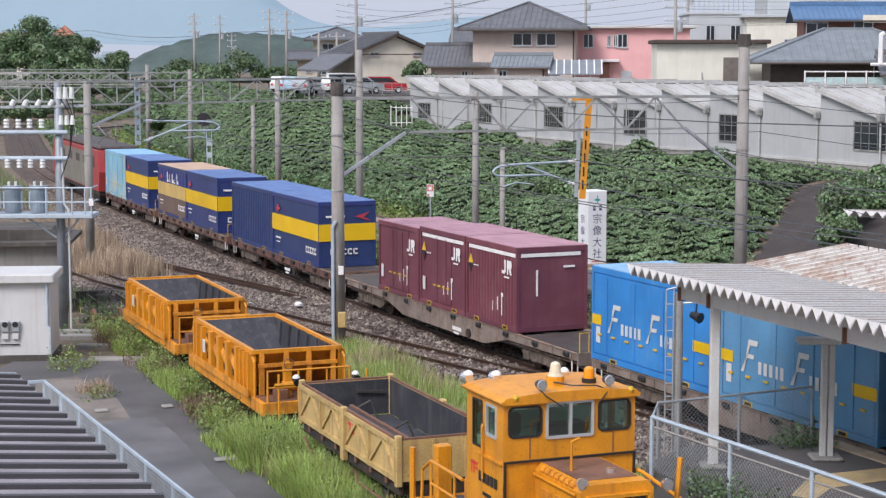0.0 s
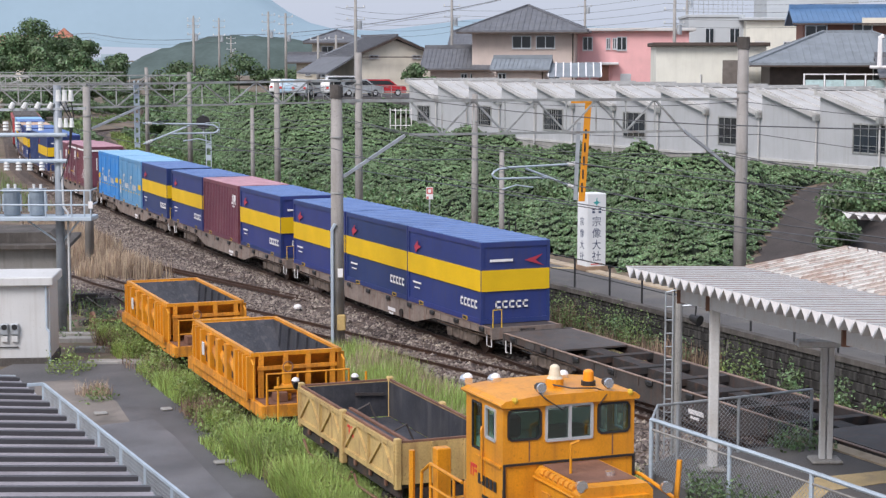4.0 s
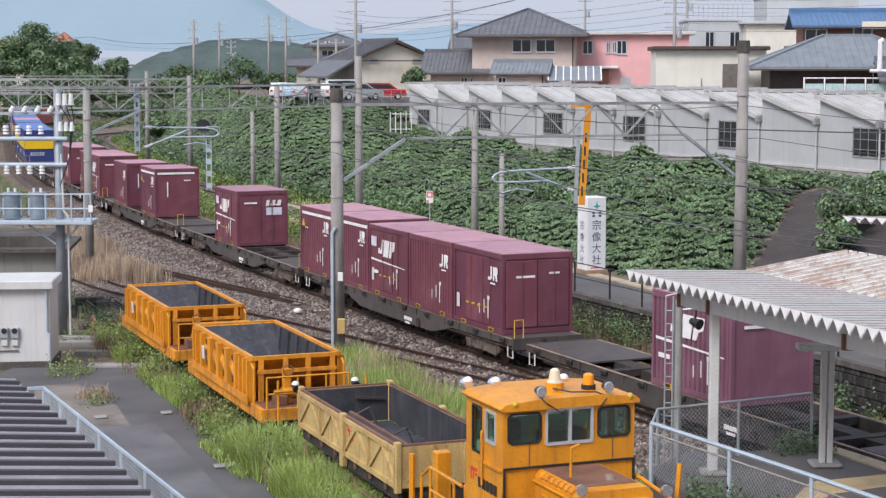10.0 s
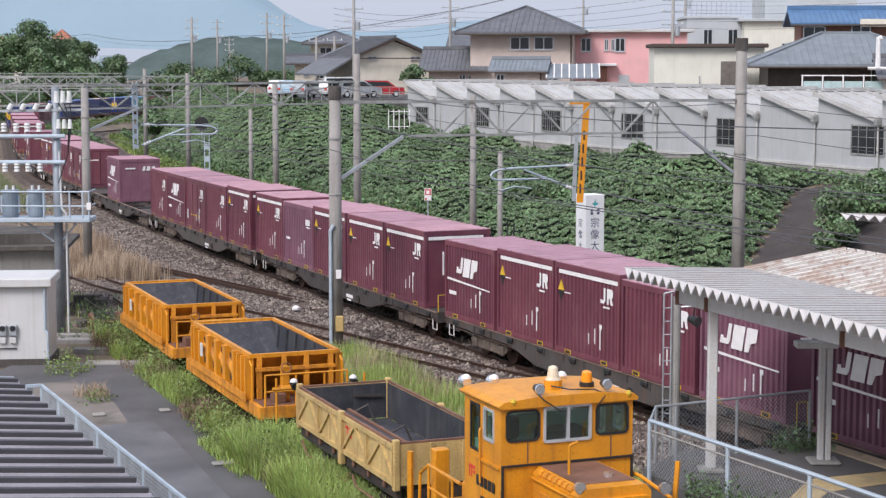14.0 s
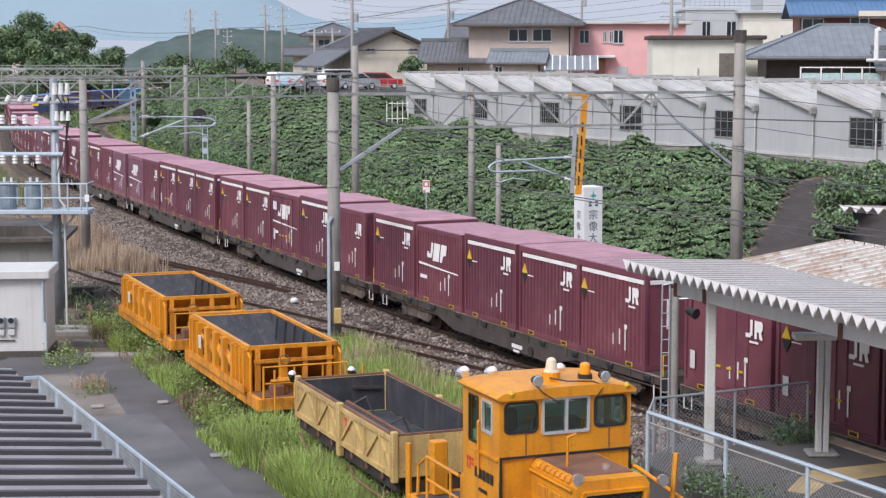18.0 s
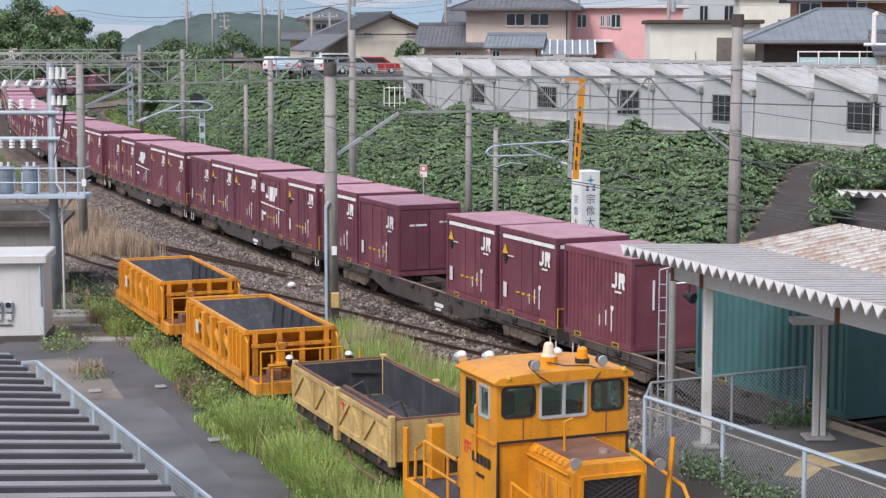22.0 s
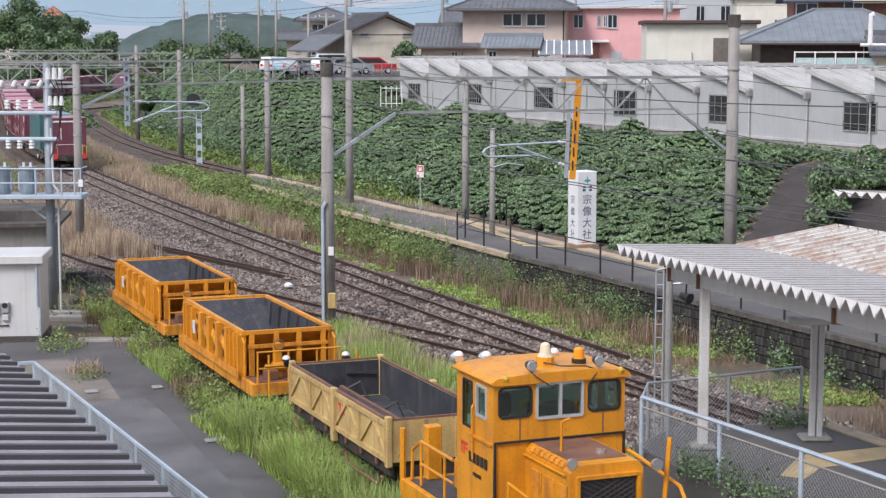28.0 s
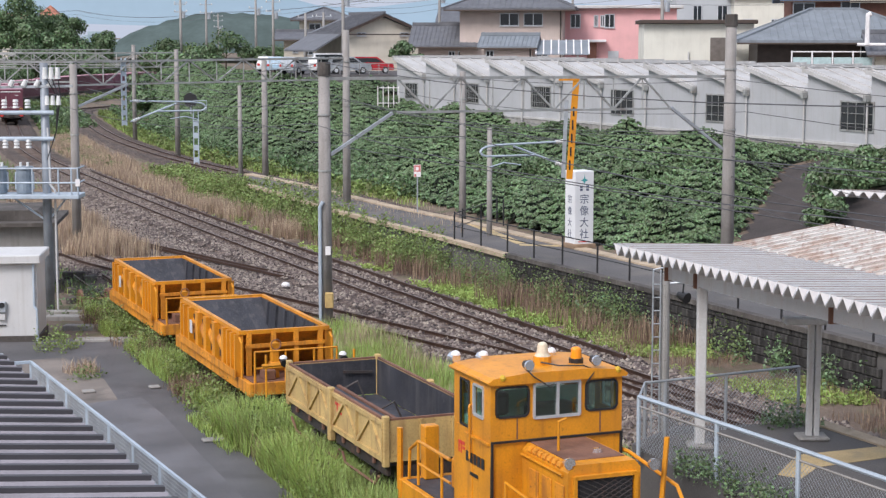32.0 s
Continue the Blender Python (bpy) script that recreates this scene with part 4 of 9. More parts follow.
root = thing("hanging_mast", "pale blue steel drop mast hung from the lattice beam", "mast", pose(-14.1, 81.85, 0, 0, 0, 30))
for a in (-0.1, 0.1):
    part("upright", Shape().bar((a, 0, 5.25), (a, 0, 8.35), 0.06), M_PIPE, root)
for k in range(7):
    part("batten", Shape().box(-0.1, -0.025, 5.28 + k * 0.45, 0.1, 0.025, 5.5 + k * 0.45), M_PIPE, root)
lattice_mast(-17.3, 131.0, 4.2, 0.18, "slim steel ladder mast of the signal")
root = thing("railway_signal", "black round-headed signal on its mast", "signal", pose(-17.6, 130.5, 3.9))
part("head", Shape().rod((0, 0.06, 0.75), (0, -0.06, 0.75), 0.5, None, 24), M_BLACK, root, "round black backplate")
part("post", Shape().rod((0, 0.1, -0.3), (0, 0.1, 1.3), 0.06), M_STEEL, root)
part("cage", Shape().pipe([(0.2, -0.2, 0), (1.2, -0.2, 0), (1.2, -0.2, 0.7), (0.2, -0.2, 0.7)], 0.03), M_PIPE, root, "pale work cage")


def cantilever(x, y, z, rz, label):
    """A hinged catenary arm: two tubes that meet in a loop, with white insulators at the mast."""
    root = thing("overhead_cantilever", label, "catenary arm", pose(x, y, z, 0, 0, rz))
    part("upper_tube", Shape().pipe([(0, 0, 0.95), (-2.9, 0, 0.88), (-3.35, 0, 0.82), (-3.52, 0, 0.74), (-3.6, 0, 0.63), (-3.52, 0, 0.52), (-3.35, 0, 0.46), (-1.3, 0, 0.46)], 0.045), M_PIPE, root)
    part("lower_tube", Shape().pipe([(0, 0, 0.0), (-2.2, 0, 0.82)], 0.045), M_PIPE, root)
    part("steady_arm", Shape().pipe([(-1.9, 0, 0.1), (-2.6, 0, 0.2), (-3.2, 0, 0.05)], 0.03), M_PIPE, root)
    for z0, d in ((0.95, 0.0), (0.0, 0.15)):
        for k in range(3):
            part("insulator", Shape().rod((-0.12 - k * 0.11, 0, z0 + d * (k + 1) * 0.3), (-0.2 - k * 0.11, 0, z0 + d * (k + 1) * 0.3), 0.095, 0.07, 10), M_CERAMIC, root, "white ceramic insulator")
    return root


cantilever(5.2, 68.0, 4.4, 23.0, "pale blue tubular catenary arm with white insulators")
cantilever(-13.85, 82.0, 5.42, 203.0, "pale blue tubular catenary arm with white insulators")
root = thing("hanging_mast", "orange and grey drop mast hung from the lattice beam", "mast", pose(5.05, 66.2, 0))
part("orange_bar", Shape().add([(x + k, y, z) for z, k in ((4.05, 0.05), (7.8, 0.28)) for x, y in ((0, -0.08), (0.24, -0.08), (0.24, -0.02), (0, -0.02))], [(0, 1, 5, 4), (1, 2, 6, 5), (2, 3, 7, 6), (3, 0, 4, 7), (0, 3, 2, 1), (4, 5, 6, 7)]), M_ORANGE, root, "orange warning bar")
part("orange_head", Shape().box(-0.25, -0.1, 7.72, 0.45, 0.0, 7.9), M_ORANGE, root, "orange head of the warning bar")
part("drop_post", Shape().bar((-0.06, 0, 4.1), (0.05, 0, 7.0), 0.14), M_STEEL, root, "grey steel drop post")
for k in range(5):
    part("slot", Shape().box(0.15 + k * 0.032, -0.095, 4.4 + k * 0.5, 0.21 + k * 0.032, -0.082, 4.75 + k * 0.5), M_BLACK, root)

# overhead wires
def wire(name, pts, sag, label, r=0.014):
    line = []
    for a, b in zip(pts, pts[1:]):
        a, b = Vector(a), Vector(b)
        line += [a.lerp(b, k / 8) - Vector((0, 0, sag * 4 * (k / 8) * (1 - k / 8))) for k in range(8)]
    s = Shape().pipe(line + [pts[-1]], r, 4)
    return solid(name, s, M_WIRE, label, "wire")


for side, label in ((0.0, "main line"), (4.6, "second line")):
    pts = {}
    for s0 in (-70, -30, 5, 45, 85, 125, 165, 210):
        x, y, h = on_main(s0, side if s0 > 100 else side + (5.0 if side else 0))
        pts[s0] = (x, y)
    wire("contact_wire", [(*pts[k], 5.1) for k in sorted(pts)], 0.05, "thin contact wire over the " + label)
    wire("catenary_wire", [(*pts[k], 6.1) for k in sorted(pts)], 0.7, "sagging catenary wire over the " + label)
for dx, z in ((0.0, 8.2), (0.6, 7.0), (-0.5, 6.2)):
    wire("feeder_wire", [(-16.1 + dx, 80.3, z), (-3.5 + dx, 59.0, z + 0.3), (11.0 + dx, 24.0, z + 0.3)], 0.5, "feeder wire along the poles", 0.012)
    wire("feeder_wire", [(-19.8 + dx, 139.0, z), (-10.3 + dx, 110.5, z), (-4.2 + dx, 89.0, z), (11.05 + dx, 65.3, z - 0.4), (30.0 + dx, 30.0, z - 0.4)], 0.6, "feeder wire above the platform", 0.012)
for k in range(5):
    wire("pole_wire", [(-9.0, 150.0, 13.6 - k * 0.5), (0.9, 168.0, 13.8 - k * 0.5), (17.5, 140.0, 14.2 - k * 0.6), (40.0, 120.0, 14.5 - k * 0.5)], 0.5, "thin street wire between utility poles", 0.012)
for k in range(3):
    wire("signal_wire", [(3.0, 100.0, 5.2 - k * 0.7), (11.05, 65.3, 5.0 - k * 0.75), (17.0, 47.0, 4.0 - k * 0.75)], 0.3, "thin wire across the bank", 0.012)


def transformer_mast():
    """Steel mast behind the hut: cross arms with insulators, a platform with grey cans and railings."""
    x, y = -13.45, 62.0
    root = thing("transformer_mast", "pale steel mast with transformers, insulators and a railed platform", "mast", pose(x, y, -0.3))
    part("shaft", Shape().rod((0, 0, 0), (0, 0, 8.75), 0.17, 0.14, 14), mat("weathered_zinc", (0.27, 0.3, 0.335), 0.55, 0.3, 0.15, 2.0, 0.1, 30.0, (0.2, 0.21, 0.22), 0.4), root, "galvanised steel shaft", True)
    part("pipe", Shape().pipe([(0.3, -0.1, 0), (0.3, -0.1, 4.3), (0.15, -0.1, 4.5), (0.1, -0.1, 6.5)], 0.04), M_WHITEWALL, root, "pale cable pipe")
    for z, n in ((7.03, 5), (6.12, 5)):
        part("cross_arm", Shape().rod((-2.6, -0.2, z), (0.35, -0.2, z), 0.075, None, 10), M_PIPE, root, "pale tubular cross arm")
        for i in range(n):
            a = -2.2 + i * 0.42 if i < 3 else -0.55 - (i - 3) * 0.42
            up = -0.32 if z < 6.5 else 0.16
            ins = Shape()
            for k in range(3):
                ins.rod((a, -0.2, z + up + k * 0.11), (a, -0.2, z + up + k * 0.11 + 0.08), 0.105, 0.08, 10)
            part("insulator", ins, M_CERAMIC, root, "stacked white insulator")
    for i in range(5):
        part("switch_insulator", Shape().rod((-1.6 + i * 0.45, -0.15, 7.95), (-1.5 + i * 0.45, -0.15, 8.15), 0.1, 0.08, 10), M_CERAMIC, root, "white switch insulator")
    part("switch_frame", Shape().bar((-2.0, -0.1, 7.9), (1.0, -0.1, 7.95), 0.09), M_STEEL, root)
    for i in range(3):
        part("bushing", Shape().rod((0.15 + i * 0.2, -0.3, 7.3), (0.15 + i * 0.2, -0.3, 7.62), 0.09, 0.06, 10), M_CERAMIC, root, "white bushing")
        part("bushing", Shape().rod((0.1 + i * 0.22, -0.3, 8.2), (0.1 + i * 0.22, -0.3, 8.6), 0.1, 0.07, 10), M_CERAMIC, root, "white bushing")
        part("jumper", Shape().pipe([(0.15 + i * 0.2, -0.3, 8.2), (0.5 + i * 0.06, -0.3, 7.6), (0.45, -0.3, 6.4), (0.1, -0.3, 5.4)], 0.02), M_BLACK, root, "black jumper cable")
    part("platform", Shape().block(-2.8, -0.7, 4.05, 1.25, 0.5, 4.2, 0.02), M_PIPE, root, "pale blue-grey platform")
    for z in (4.62, 5.12):
        part("rail", Shape().pipe([(-2.8, -0.68, z), (1.22, -0.68, z), (1.22, 0.45, z)], 0.03), M_PIPE, root)
    for a in (-2.0, -0.35, 0.55, 1.0, 1.22):
        part("rail_post", Shape().rod((a, -0.68, 4.2), (a, -0.68, 5.12), 0.03), M_PIPE, root)
    for a in (-1.65, -0.75, -2.4):
        can = part("transformer", Shape().rod((a, -0.1, 4.22), (a, -0.1, 5.05), 0.29, None, 16).rod((a, -0.1, 5.05), (a, -0.1, 5.15), 0.32, None, 16), mat("grey_blue_tank", (0.24, 0.29, 0.34), 0.45, 0.2), root, "grey-blue cylindrical transformer")
        part("fins", Shape().box(a - 0.33, -0.14, 4.35, a + 0.33, -0.06, 4.95), M_PIPE, can)
        for k in (-0.12, 0.12):
            part("bushing", Shape().rod((a + k, -0.1, 5.15), (a + k, -0.1, 5.3), 0.05, None, 8), M_CERAMIC, can)
    part("plate", Shape().box(1.15, -0.75, 4.5, 1.3, -0.72, 4.75), M_WHITE, root, "white plate")
    for q in ((-1.2, 4.05), (0.7, 4.05)):
        part("strut", Shape().bar((q[0], 0, q[1]), (0, 0, 3.2), 0.06), M_PIPE, root)
    return root


transformer_mast()


def text_mesh(text, size, material, parent, m, name="lettering"):
    cu = bpy.data.curves.new(name, "FONT")
    cu.body, cu.size, cu.align_x, cu.extrude = text, size, "CENTER", 0.002
    tmp = new("text_source", cu)
    bpy.context.view_layer.update()
    me = bpy.data.meshes.new_from_object(tmp)
    bpy.data.objects.remove(tmp)
    me.materials.append(material) if not me.materials else None
    ob = new(name, me)
    ob.parent, ob.matrix_basis = parent, m
    return ob


M_INK = mat("dark_blue_ink", (0.06, 0.08, 0.14), 0.6)
M_TEALINK = mat("teal_ink", (0.06, 0.36, 0.36), 0.6)
root = thing("sign_tower", "white square sign tower with vertical dark lettering", "sign", pose(5.93, 69.95, PZ, 0, 0, 23))
part("tower", Shape().block(-0.42, -0.42, 0.18, 0.42, 0.42, 3.08, 0.02), mat("white_sign_panel", (0.76, 0.77, 0.78), 0.5, 0, 0.04), root, "white sign panel")
part("foot", Shape().block(-0.5, -0.5, 0.0, 0.5, 0.5, 0.2, 0.02), mat("brown_wooden_foot", (0.3, 0.21, 0.14), 0.8, 0, 0.2, 3.0), root, "brown wooden foot")
part("emblem", Shape().prism([(-0.16, 2.72), (-0.03, 2.78), (0, 2.94), (0.03, 2.78), (0.16, 2.72), (0.03, 2.66), (0, 2.56), (-0.03, 2.66)], -0.424, -0.421), M_TEALINK, root, "teal leaf emblem")
for i, ch in enumerate("宗像大社"):
    text_mesh(ch, 0.42, M_INK, root, pose(0.0, -0.424, 1.82 - i * 0.46, 90, 0, 0))
    text_mesh(ch, 0.36, M_INK, root, pose(-0.424, 0.0, 1.82 - i * 0.46, 90, 0, -90))
for a in (-0.14, 0.14):
    for z in (2.3, 2.42):
        part("small_lettering", Shape().box(a - 0.06, -0.424, z, a + 0.06, -0.421, z + 0.09), M_INK, root, "small dark lettering bars")
part("small_lettering", Shape().box(-0.25, -0.424, 0.26, 0.25, -0.421, 0.3), M_RED, root, "small red lettering bar")

root = thing("platform_sign", "small red and white sign on a thin post", "sign", pose(-0.6, 83.6, PZ))
part("post", Shape().rod((0, 0, 0), (0, 0, 2.2), 0.035), M_STEEL, root)
part("board", Shape().block(-0.17, -0.05, 1.72, 0.17, -0.02, 2.3, 0.01), M_WHITE, root, "white board")
faded = mat("faded_red_paint", (0.55, 0.17, 0.16), 0.6, 0, 0.15, 4.0)
for box in ((-0.15, 1.74, -0.05, 1.86), (-0.15, 1.98, -0.08, 2.28), (0.06, 1.98, 0.15, 2.28), (-0.08, 2.2, 0.06, 2.28), (-0.08, 1.98, 0.06, 2.04)):
    part("red_field", Shape().box(box[0], -0.056, box[1], box[2], -0.051, box[3]), faded, root, "faded red field")

root = thing("signal_post", "grey post with a ladder and a black lamp", "post", pose(5.66, 42.0, -0.3))
part("post", Shape().rod((0, 0, 0), (0, 0, 4.05), 0.11, 0.1, 12), M_CONC, root)
for a in (-0.32, -0.14):
    part("ladder_rail", Shape().rod((a, -0.1, 0.2), (a, -0.1, 4.15), 0.02), M_STEEL, root)
for k in range(11):
    part("rung", Shape().rod((-0.32, -0.1, 0.6 + k * 0.32), (-0.14, -0.1, 0.6 + k * 0.32), 0.014), M_STEEL, root)
part("stay", Shape().pipe([(-0.32, -0.1, 4.15), (-0.1, -0.1, 4.2), (0.1, 0, 4.1)], 0.02), M_STEEL, root)
part("arm", Shape().pipe([(0, 0, 3.8), (0.45, -0.1, 3.85)], 0.025), M_STEEL, root)
part("lamp", Shape().rod((0.32, 0.1, 3.52), (0.5, -0.12, 3.46), 0.08, 0.135, 14), M_BLACK, root, "black hooded lamp")
part("lamp_hanger", Shape().rod((0.42, -0.08, 3.85), (0.4, -0.05, 3.55), 0.02), M_BLACK, root)


# ---- the neighbourhood on the bank ----
M_TILE_D = mat("dark_grey_roof_tile", (0.125, 0.13, 0.145), 0.6, 0, 0.18, 1.2, 0.3, 12.0, (0.2, 0.2, 0.2), 0.4)
M_TILE_G = mat("grey_blue_roof_tile", (0.2, 0.225, 0.25), 0.6, 0, 0.12, 1.2, 0.25, 12.0, (0.14, 0.15, 0.16), 0.4)
M_TILE_B = mat("bright_blue_glazed_tile", (0.085, 0.175, 0.32), 0.4, 0, 0.12, 1.2, 0.2, 12.0)
M_BEIGE = mat("beige_render", (0.55, 0.46, 0.415), 0.8, 0, 0.08, 0.8, 0.1, 25.0, (0.42, 0.35, 0.29), 0.3, streak=(0.36, 0.3, 0.25), streak_amount=0.14)
M_CREAM = mat("cream_render", (0.68, 0.63, 0.53), 0.8, 0, 0.08, 0.8, 0.1, 25.0, (0.52, 0.47, 0.38), 0.3, streak=(0.44, 0.39, 0.32), streak_amount=0.14)
M_PINK = mat("pink_render", (0.76, 0.42, 0.42), 0.8, 0, 0.06, 0.8, 0.1, 25.0, (0.62, 0.35, 0.34), 0.3, streak=(0.5, 0.29, 0.28), streak_amount=0.14)
M_IVORY = mat("ivory_render", (0.7, 0.69, 0.61), 0.8, 0, 0.07, 0.6, 0.1, 25.0, (0.54, 0.52, 0.45), 0.4, streak=(0.4, 0.38, 0.33), streak_amount=0.14)
M_GREYW = mat("cool_grey_render", (0.45, 0.48, 0.5), 0.8, 0, 0.06, 0.6, 0.1, 25.0)
M_BRICK = mat("brown_brick_cladding", (0.22, 0.1, 0.07), 0.8, 0, 0.15, 3.0, 0.2, 14.0)
M_TRIM = mat("dark_brown_trim", (0.07, 0.05, 0.04), 0.6)


def window(parent, m, x, z, w, h, frame=None, y=0.0):
    """A framed pane on a wall whose outside faces -y."""
    win = part("window", Shape().box(x, y - 0.02, z, x + w, y + 0.06, z + h, m), M_GLASS, parent, "dark window")
    fr = Shape()
    for a in (x, x + w / 2, x + w):
        fr.box(a - 0.035, y - 0.06, z - 0.03, a + 0.035, y - 0.021, z + h + 0.03, m)
    for b in (z, z + h):
        fr.box(x - 0.03, y - 0.055, b - 0.035, x + w + 0.03, y - 0.02, b + 0.035, m)
    part("frame", fr, frame or M_ALU, win)
    part("sill", Shape().box(x - 0.06, y - 0.12, z - 0.09, x + w + 0.06, y - 0.02, z - 0.04, m), frame or M_ALU, win)
    return win


def ridged(shape, a, b, n, r, m=None):
    """Round ridges from eaves to ridge over a sloping roof face given by two edges."""
    for i in range(n + 1):
        p, q = Vector(a[0]).lerp(Vector(a[1]), i / n), Vector(b[0]).lerp(Vector(b[1]), i / n)
        if (p - q).length > 0.3:
            shape.bar(p, q, r, r * 0.6, m)


def house(name, label, x, y, rz, w, d, z1, rise, style, wall, roof_mat, windows=(), over=0.6, z0=None, side_windows=(), ribs=0.35):
    """Walls up to the eaves z1 and a hip, gable or flat roof; x, y is the front's left corner, the front faces -y before turning."""
    z0 = land(x, y) - 0.8 if z0 is None else z0
    r = thing(name, label, "house", pose(x, y, z0, 0, 0, rz))
    h = z1 - z0
    e = over
    part("wall", Shape().box(0, 0, 0, w, d, h), wall, r)
    roof = Shape()
    rid = Shape()
    if style == "hip":
        k = min(w, d) / 2 + e
        base = [(-e, -e, h), (w + e, -e, h), (w + e, d + e, h), (-e, d + e, h)]
        if w >= d:
            top = [(-e + k, d / 2, h + rise), (w + e - k, d / 2, h + rise)]
        else:
            top = [(w / 2, -e + k, h + rise), (w / 2, d + e - k, h + rise)]
        lo = [(a, b, c - 0.16) for a, b, c in base]
        if w >= d:
            faces = [(0, 1, 5, 4), (1, 2, 5), (2, 3, 4, 5), (3, 0, 4)]
        else:
            faces = [(0, 1, 4), (1, 2, 5, 4), (2, 3, 5), (3, 0, 4, 5)]
        roof.add(base + top + lo, faces + [(0, 6, 7, 1), (1, 7, 8, 2), (2, 8, 9, 3), (3, 9, 6, 0), (6, 9, 8, 7)])
        for a in range(4):
            t = top[0] if (a in (0, 3) if w >= d else a in (0, 1)) else top[1]
            rid.bar(base[a], (t[0], t[1], t[2] + 0.05), 0.22, 0.16)
        rid.bar(top[0], top[1], 0.26, 0.25)
        n = int(w / ribs)
        for i in range(n + 1):
            xx = -e + (w + 2 * e) * i / n
            reach = min(1.0, (xx + e) / k, (w + e - xx) / k)
            if reach > 0.05:
                rid.bar((xx, -e, h + 0.03), (xx, -e + (d / 2 + e) * reach if w >= d else -e + k * reach, h + 0.03 + rise * reach), 0.07, 0.035)
    elif style == "gable":  # ridge runs away from the front
        m = w / 2
        roof.add([(-e, -e, h - 0.05), (m, -e, h + rise), (w + e, -e, h - 0.05), (-e, d + e, h - 0.05), (m, d + e, h + rise), (w + e, d + e, h - 0.05),
                  (-e, -e, h - 0.23), (m, -e, h + rise - 0.2), (w + e, -e, h - 0.23), (-e, d + e, h - 0.23), (m, d + e, h + rise - 0.2), (w + e, d + e, h - 0.23)],
                 [(0, 1, 4, 3), (1, 2, 5, 4), (6, 9, 10, 7), (7, 10, 11, 8), (0, 6, 7, 1), (1, 7, 8, 2), (3, 4, 10, 9), (4, 5, 11, 10), (0, 3, 9, 6), (2, 8, 11, 5)])
        part("gable", Shape().prism([(0.02, h), (w - 0.02, h), (m, h + rise - 0.35)], 0.01, d - 0.01), wall, r)
        part("barge_board", Shape().bar((-e, -e - 0.04, h - 0.2), (m, -e - 0.04, h + rise - 0.16), 0.06, 0.2).bar((m, -e - 0.04, h + rise - 0.16), (w + e, -e - 0.04, h - 0.2), 0.06, 0.2), M_TRIM, r, "dark barge board")
        for i in range(int(d / ribs)):
            yy = -e + i * ribs
            rid.bar((-e, yy, h - 0.02), (m, yy, h + rise + 0.03), 0.06, 0.035)
            rid.bar((w + e, yy, h - 0.02), (m, yy, h + rise + 0.03), 0.06, 0.035)
        rid.bar((m, -e, h + rise + 0.08), (m, d + e, h + rise + 0.08), 0.26, 0.22)
    elif style == "side":  # ridge runs along the front
        m = d / 2
        roof.add([(-e, -e, h - 0.05), (w + e, -e, h - 0.05), (w + e, m, h + rise), (-e, m, h + rise), (w + e, d + e, h - 0.05), (-e, d + e, h - 0.05),
                  (-e, -e, h - 0.23), (w + e, -e, h - 0.23), (w + e, m, h + rise - 0.18), (-e, m, h + rise - 0.18), (w + e, d + e, h - 0.23), (-e, d + e, h - 0.23)],
                 [(0, 1, 2, 3), (3, 2, 4, 5), (6, 9, 8, 7), (9, 11, 10, 8), (0, 6, 7, 1), (1, 7, 8, 2), (2, 8, 10, 4), (3, 9, 6, 0), (5, 11, 9, 3), (4, 10, 11, 5)])
        part("gable", Shape().add([(0.01, 0.02, h), (0.01, d - 0.02, h), (0.01, m, h + rise - 0.3), (w - 0.01, 0.02, h), (w - 0.01, d - 0.02, h), (w - 0.01, m, h + rise - 0.3)], [(0, 2, 1), (3, 4, 5), (0, 3, 5, 2), (1, 2, 5, 4)]), wall, r)
        for i in range(int((w + 2 * e) / ribs) + 1):
            xx = -e + i * ribs
            rid.bar((xx, -e, h - 0.02), (xx, m, h + rise + 0.03), 0.06, 0.035)
        rid.bar((-e, m, h + rise + 0.1), (w + e, m, h + rise + 0.1), 0.3, 0.26)
    else:
        roof.block(-e, -e, h, w + e, d + e, h + 0.28, 0.04)
    ro = part("roof", roof, roof_mat, r)
    if rid.v:
        tagged(part("tile_ridge", rid, roof_mat, ro), kind="stuff")
    if style != "flat":
        part("gutter", Shape().bar((-e, -e - 0.06, h - 0.2), (w + e, -e - 0.06, h - 0.2), 0.1), M_TRIM, r)
        part("downpipe", Shape().rod((w - 0.15, -0.08, h - 0.2), (w - 0.15, -0.08, 0), 0.05), M_TRIM, r)
    for a, b, c, e2 in windows:
        window(r, None, a, b - z0, c, e2)
    for a, b, c, e2 in side_windows:  # on the left side wall
        window(r, Matrix(((0, 1, 0, 0), (-1, 0, 0, d), (0, 0, 1, 0), (0, 0, 0, 1))), a, b - z0, c, e2)
    return r


# beige two-storey house with a dark hip roof, and its lower wings
house("house", "beige two-storey house under a dark tiled hip roof", 2.5, 149.5, -8, 8.6, 9.0, 11.6, 2.2, "hip", M_BEIGE, M_TILE_D, [(3.4, 10.15, 1.55, 1.0), (5.4, 10.15, 1.55, 1.0), (6.4, 7.6, 1.0, 0.8)], 1.2)
house("house", "small beige annexe under a grey metal roof", 4.3, 142.5, -10, 3.9, 3.5, 8.5, 0.85, "side", M_BEIGE, M_TILE_G, [(-0.15 + 0.35, 7.2, 0.6, 0.9)], 0.45)
house("house", "low beige wing under a dark tiled roof", -1.0, 150.0, -6, 4.4, 6.0, 8.5, 1.7, "side", M_BEIGE, M_TILE_D, [(2.6, 7.3, 0.5, 0.7), (3.4, 7.3, 0.5, 0.7)], 0.8)
